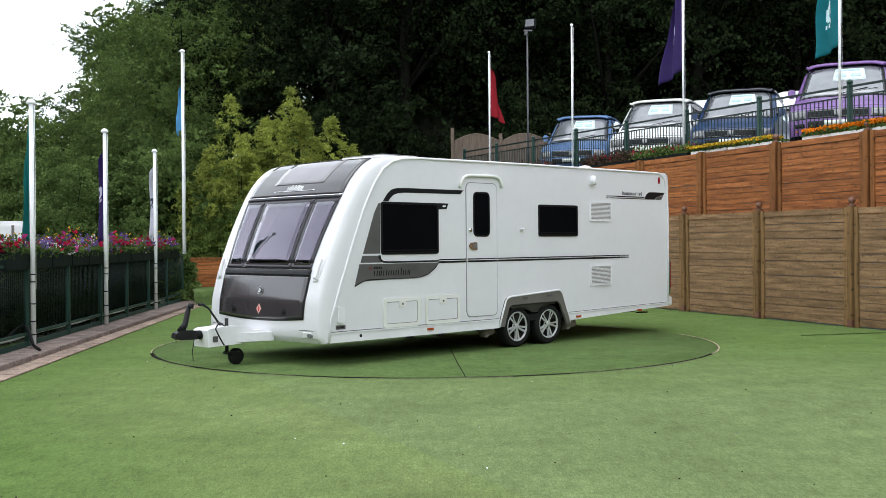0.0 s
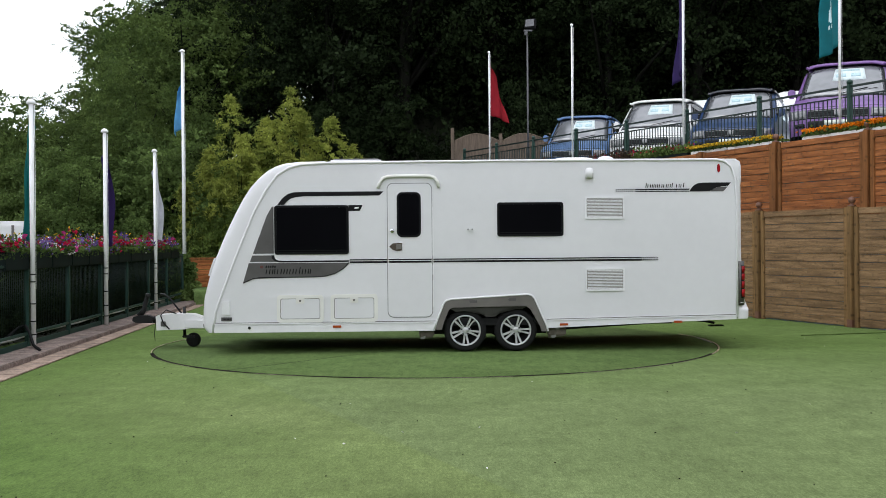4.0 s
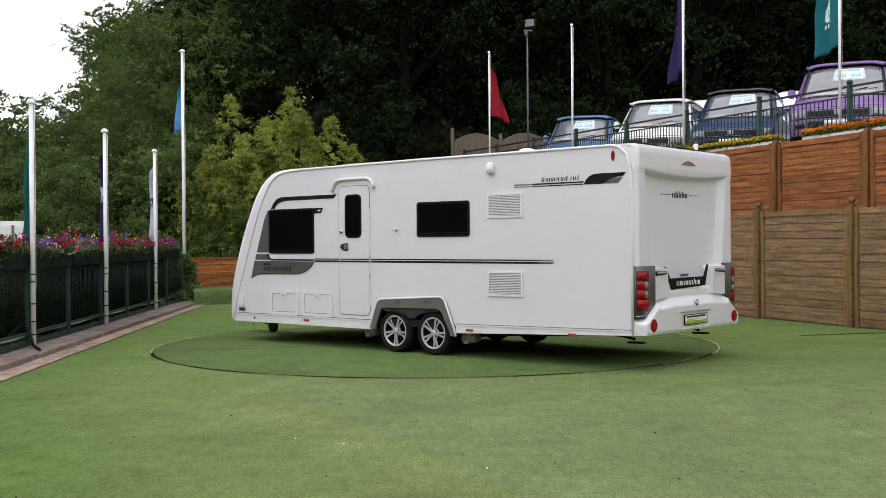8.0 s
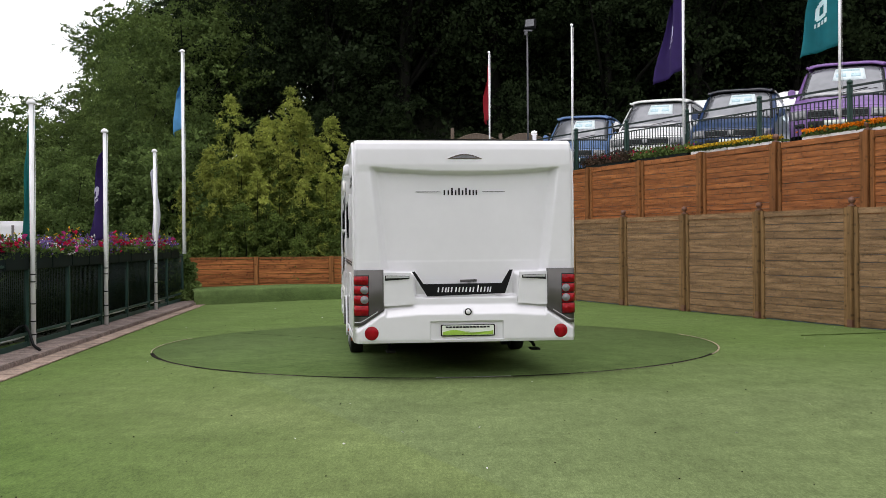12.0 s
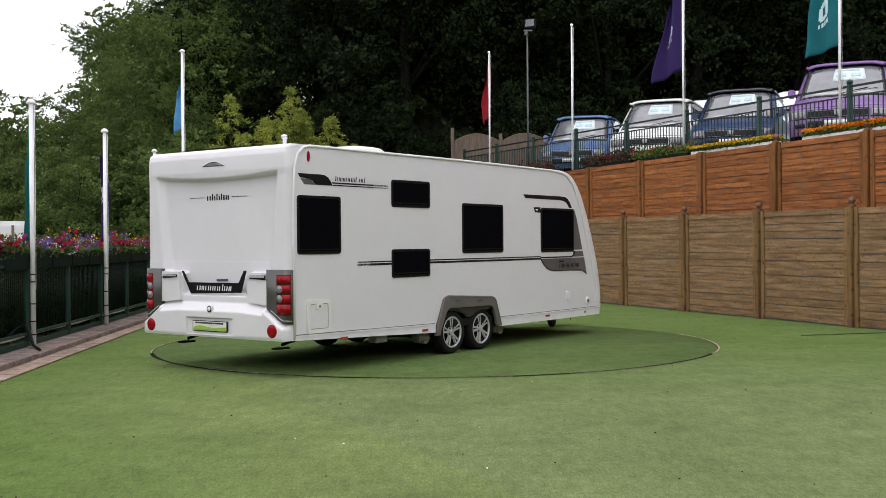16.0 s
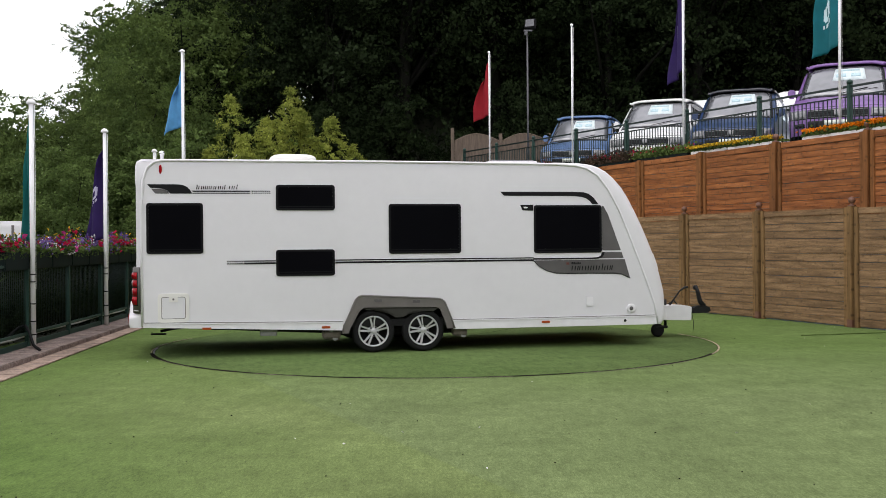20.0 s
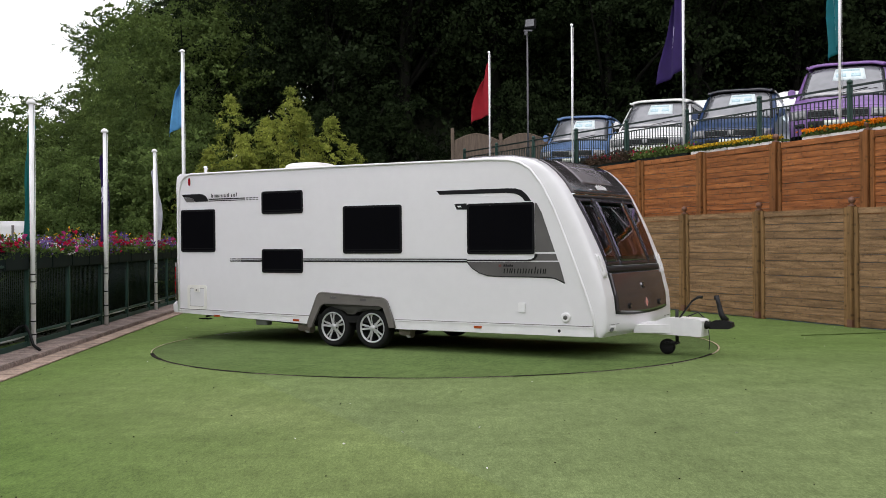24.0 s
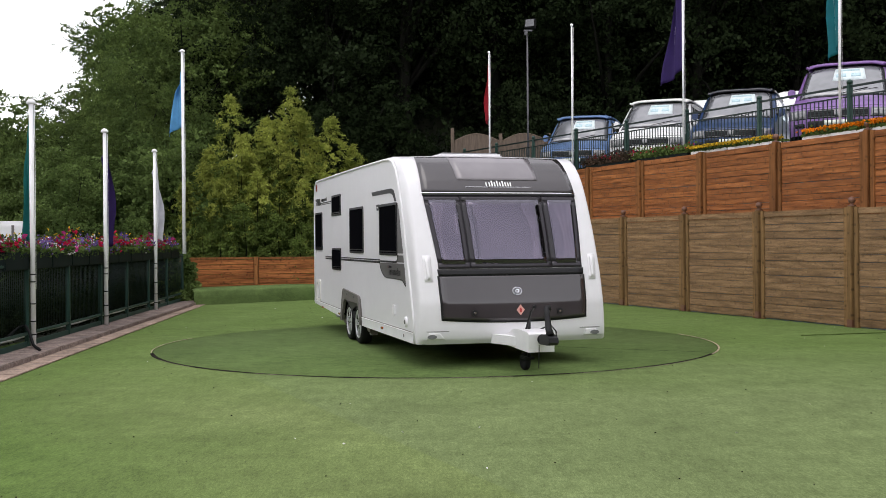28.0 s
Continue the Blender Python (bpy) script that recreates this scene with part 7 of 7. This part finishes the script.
rng = np.random.default_rng(9)
for k in range(12):
    y = 14.2 + k * 1.0
    tr = thing("flower_trough", "dark trough of red, pink and violet flowers on the fence", "planter", pose(left_x(y), y, 0, 0, 0, LEFT_TURN), "flower troughs on the green fence")
    part("trough", box(-0.28, 0.016, -0.495, 0.495, 1.115, 1.37, 0.015), M_TROUGH, tr)
    part("soil", box(-0.26, -0.015, -0.46, 0.46, 1.366, 1.378), M_SOIL, tr)
    n = 1500
    g = np.stack([rng.normal(-0.15, 0.07, n), rng.uniform(-0.52, 0.52, n), 1.33 + rng.gamma(2.0, 0.028, n)], 1)
    tr_sp = np.stack([rng.uniform(-0.02, 0.02, 150), rng.uniform(-0.5, 0.5, 150), 1.40 - 0.13 * rng.uniform(0, 1, 150) ** 1.6], 1)
    part("foliage", leaf_mesh("foliage", np.concatenate([g, tr_sp]), 0.045, 300 + k), M_LEAF_SHRUB, tr, kind="stuff")
    names = [["crimson", "magenta", "violet", "crimson", "violet", "white"], ["magenta", "violet", "crimson", "violet", "white"], ["crimson", "magenta", "violet", "crimson", "violet", "white"]][k % 3]
    for nm in sorted(set(names)):
        spots, wide = [], nm in ("crimson", "magenta")
        for _ in range((10 if wide else 5 if nm == "white" else 14) * names.count(nm)):
            c = np.array([rng.normal(-0.13, 0.07), rng.uniform(-0.52, 0.52), (1.37 if wide else 1.34) + rng.gamma(2.0, 0.036)])
            spots.append(c + rng.normal(0, 1, (4 if wide else 12, 3)) * ((0.028, 0.045, 0.025) if wide else (0.03, 0.06, 0.035)))
        blooms(tr, np.concatenate(spots), [nm], 400 + k, 0.052 if wide else 0.028, 3)
    py = np.stack([rng.normal(-0.34, 0.08, 22), rng.uniform(-0.5, 0.5, 22), 1.47 + rng.gamma(2.0, 0.035, 22)], 1)
    blooms(tr, py, ["yellow"], 500 + k, 0.032)

# planters on the terrace edge, white boards below the marigolds
def terrace_planter(k0, k1, colour_names, label, board, seed, tall=0.16, z=3.235, bloom=55, leaves=M_LEAF_SHRUB):
    c = F0 + FD * ((k0 + k1) / 2 * 2.33) + FN * 0.60
    length = (k1 - k0) * 2.33
    pl = thing("planter", label, "planter", pose(c.x, c.y, z, 0, 0, FENCE_TURN), "planters on the terrace edge")
    part("box", box(-length / 2, length / 2, -0.12, 0.12, -0.28 if not board else -0.25, 0.05, 0.01), M_WHITEPAINT if board else M_TROUGH, pl, "white painted planter box" if board else "")
    rng = np.random.default_rng(seed)
    n = int(900 * length)
    part("foliage", leaf_mesh("foliage", np.stack([rng.uniform(-length / 2, length / 2, n), rng.normal(0, 0.08, n), 0.05 + np.abs(rng.normal(0, tall * 0.5, n))], 1), 0.05, seed), leaves, pl, kind="stuff")
    n = int((520 if board else bloom) * length)
    blooms(pl, np.stack([rng.uniform(-length / 2, length / 2, n), rng.normal(0.02, 0.08, n), 0.08 + tall * rng.uniform(0.3, 1.0, n)], 1), colour_names, seed + 1, 0.034, 5)


terrace_planter(-1.2, 0.70, ["orange"], "white planter box of orange marigolds", True, 601, 0.095)
terrace_planter(1.05, 1.62, ["yellow"], "white planter box of yellow marigolds", True, 602, 0.075)
terrace_planter(1.66, 2.15, ["yellow"], "white planter box of yellow marigolds", True, 603, 0.075)
terrace_planter(2.20, 3.10, ["crimson"], "dark planter of red flowers and green leaves", False, 604, 0.18, bloom=26)
terrace_planter(3.15, 4.1, ["crimson"], "dark planter of dusky red foliage plants", False, 605, 0.20, bloom=14, leaves=M_LEAF_DUSKY)
terrace_planter(4.9, 5.7, ["crimson", "magenta"], "dark planter of low wispy red flowers", False, 606, 0.24, bloom=26, leaves=M_LEAF_DUSKY)

# white motor caravan glimpsed beyond the fence
mc = thing("motorhome", "white motorhome parked beyond the railing fence", "motorhome", pose(-10.9, 24.8, -0.03, 0, 0, 21))
part("body", box(-1.3, 1.3, 0, 5.5, 0.45, 2.05, 0.12), P_WHITE, mc)
part("window", box(0.45, 0.75, -0.01, 0.03, 1.2, 1.7, 0.02), M_VGLASS, mc)
for xx in (0.30, 0.90, 1.18):
    part("panel_joint", box(xx - 0.03, xx + 0.03, -0.012, 0.0, 0.6, 1.95), M_GREY, mc)
for xx in (-1.1, 1.1):
    for yy in (0.9, 4.3):
        part("wheel", lathe([(0.18, -0.1), (0.31, -0.1), (0.33, -0.06), (0.33, 0.06), (0.31, 0.1), (0.18, 0.1)], axis="x", segments=20, centre=(xx, yy, 0.33)), M_RUBBER, mc)


# ivy that climbs the fence end and the foot of the tall pole
rng = np.random.default_rng(71)
ivy = thing("ivy", "green ivy climbing the fence end beside the tall flagpole", "ivy", pose(-6.38, 26.6, 0))
iv = []
for cx, cy, h, w in ((0.0, 0.0, 1.15, 0.16), (0.12, 0.15, 0.95, 0.20), (-0.18, -0.25, 1.35, 0.15), (0.22, -0.1, 0.45, 0.28), (0.05, -0.5, 0.30, 0.30)):
    n = int(900 * h)
    z = rng.uniform(0, 1, n) ** 1.2 * h
    iv.append(np.stack([cx + rng.normal(0, w * 0.5, n) * (1.1 - 0.6 * z / h), cy + rng.normal(0, w * 0.5, n), 0.03 + z], 1))
part("foliage", leaf_mesh("foliage", np.concatenate(iv), 0.06, 72), M_LEAF_SHRUB, ivy, kind="stuff")
part("stem", tube([(0, 0, 0), (0.02, 0.02, 0.5), (-0.03, 0.0, 1.1)], 0.012, 5), M_BARK, ivy)
wire = part("power_cable", tube([(-5.98, 14.1, 0.02), (-5.86, 14.35, 0.20), (-5.74, 14.5, 0.34), (-5.66, 14.52, 0.36), (-5.58, 14.45, 0.28), (-5.47, 14.3, 0.12), (-5.36, 14.15, 0.09), (-5.25, 13.95, 0.085)], 0.02, 7), M_RUBBER)
tagged(wire, "black cable looped over the kerb at the pole foot", "cable")

# ---- what moves: the turntable, the caravan on it, and the flags ----
TURN = [(0.0, 44.37), (1.0, 33.70), (2.0, 22.82), (3.0, 12.18), (4.0, 1.70), (5.0, -8.72), (6.0, -19.16), (7.0, -29.72), (8.0, -40.43), (9.0, -51.18), (10.0, -62.15), (11.0, -72.88), (12.0, -83.59), (13.0, -94.26), (14.0, -104.94), (15.0, -115.64), (16.0, -126.23), (17.0, -136.85), (18.0, -147.44), (19.0, -157.86), (20.0, -168.33), (21.0, -179.02), (22.0, -189.84), (23.0, -200.65), (24.0, -211.41), (25.0, -221.99), (26.0, -232.62), (27.0, -243.34), (28.0, -253.89)]


def motions():
    for ob, z in ((turntable, 0.0), (caravan, 0.002)):
        walk(ob, [(t, pose(HUB.x, HUB.y, z, 0, 0, a)) for t, a in TURN])
    sway = [
        [(0.0, 134), (3.0, 129), (6.0, 137), (8.0, 131), (11.0, 127), (12.5, 135), (14.5, 131), (17.0, 129), (20.0, 137), (22.5, 133), (25.0, 129), (28.0, 134)],
        [(0, 126), (1, 122), (2, 98), (3, 100), (6, 97), (8, 118), (10, 133), (11, 137), (12, 150), (15, 140), (17, 93), (19, 177), (21, 137), (24, 115), (26, 98), (28, 97)],
        [(0, 123), (1, 140), (2, 148), (3, 87), (6, 105), (8, 123), (10, 127), (11, 127), (12, 105), (15, 120), (17, 114), (21, 105), (24, 96), (26, 99), (28, 87)],
        [(0, 119), (1, 131), (2, 129), (3, 111), (6, 173), (8, 125), (10, 129), (11, 121), (12, 131), (15, 127), (17, 134), (19, 157), (21, 168), (24, 145), (26, 127), (28, 145)],
        [(0, 51), (1, 115), (2, 48), (3, 45), (5.5, 22), (7, 66), (8, 33), (9, 22), (10, 88), (11, 93), (12, 98), (12.5, 103), (14.5, 127), (15, 109), (16, 103), (17, 101), (18, 138), (19, 98), (20, 134), (20.5, 115), (21, 134), (21.5, 103), (23.5, 127), (24, 142), (24.5, 127), (25, 115), (25.5, 101), (26, 134), (26.5, 121), (27, 142), (28, 95)],
        [(0, 109), (1, 94), (2, 69), (3, 71), (5.5, 107), (7, 105), (8, 94), (9, 87), (10, 113), (11, 125), (12, 120), (12.5, 115), (14.5, 127), (15, 133), (16, 125), (17, 109), (18, 118), (19, 105), (20, 94), (20.5, 143), (21, 107), (21.5, 103), (23.5, 102), (24, 113), (24.5, 103), (25, 87), (25.5, 120), (26, 91), (26.5, 98), (27, 77), (28, 105)],
        [(0, 104), (1, 94), (2, 98), (3, 102), (5.5, 90), (7, 106), (8, 106), (9, 100), (10, 98), (11, 106), (12, 140), (12.5, 125), (14.5, 106), (15, 128), (16, 125), (17, 122), (18, 110), (19, 115), (20, 110), (20.5, 94), (21, 115), (21.5, 122), (23.5, 94), (24, 83), (24.5, 98), (25, 87), (25.5, 110), (26, 98), (26.5, 87), (27, 87), (28, 83)],
    ]
    for (f, at), rows in zip(FLAGS, sway):
        walk(f, [(t, pose(*at, 0, 0, a)) for t, a in rows])


motions()
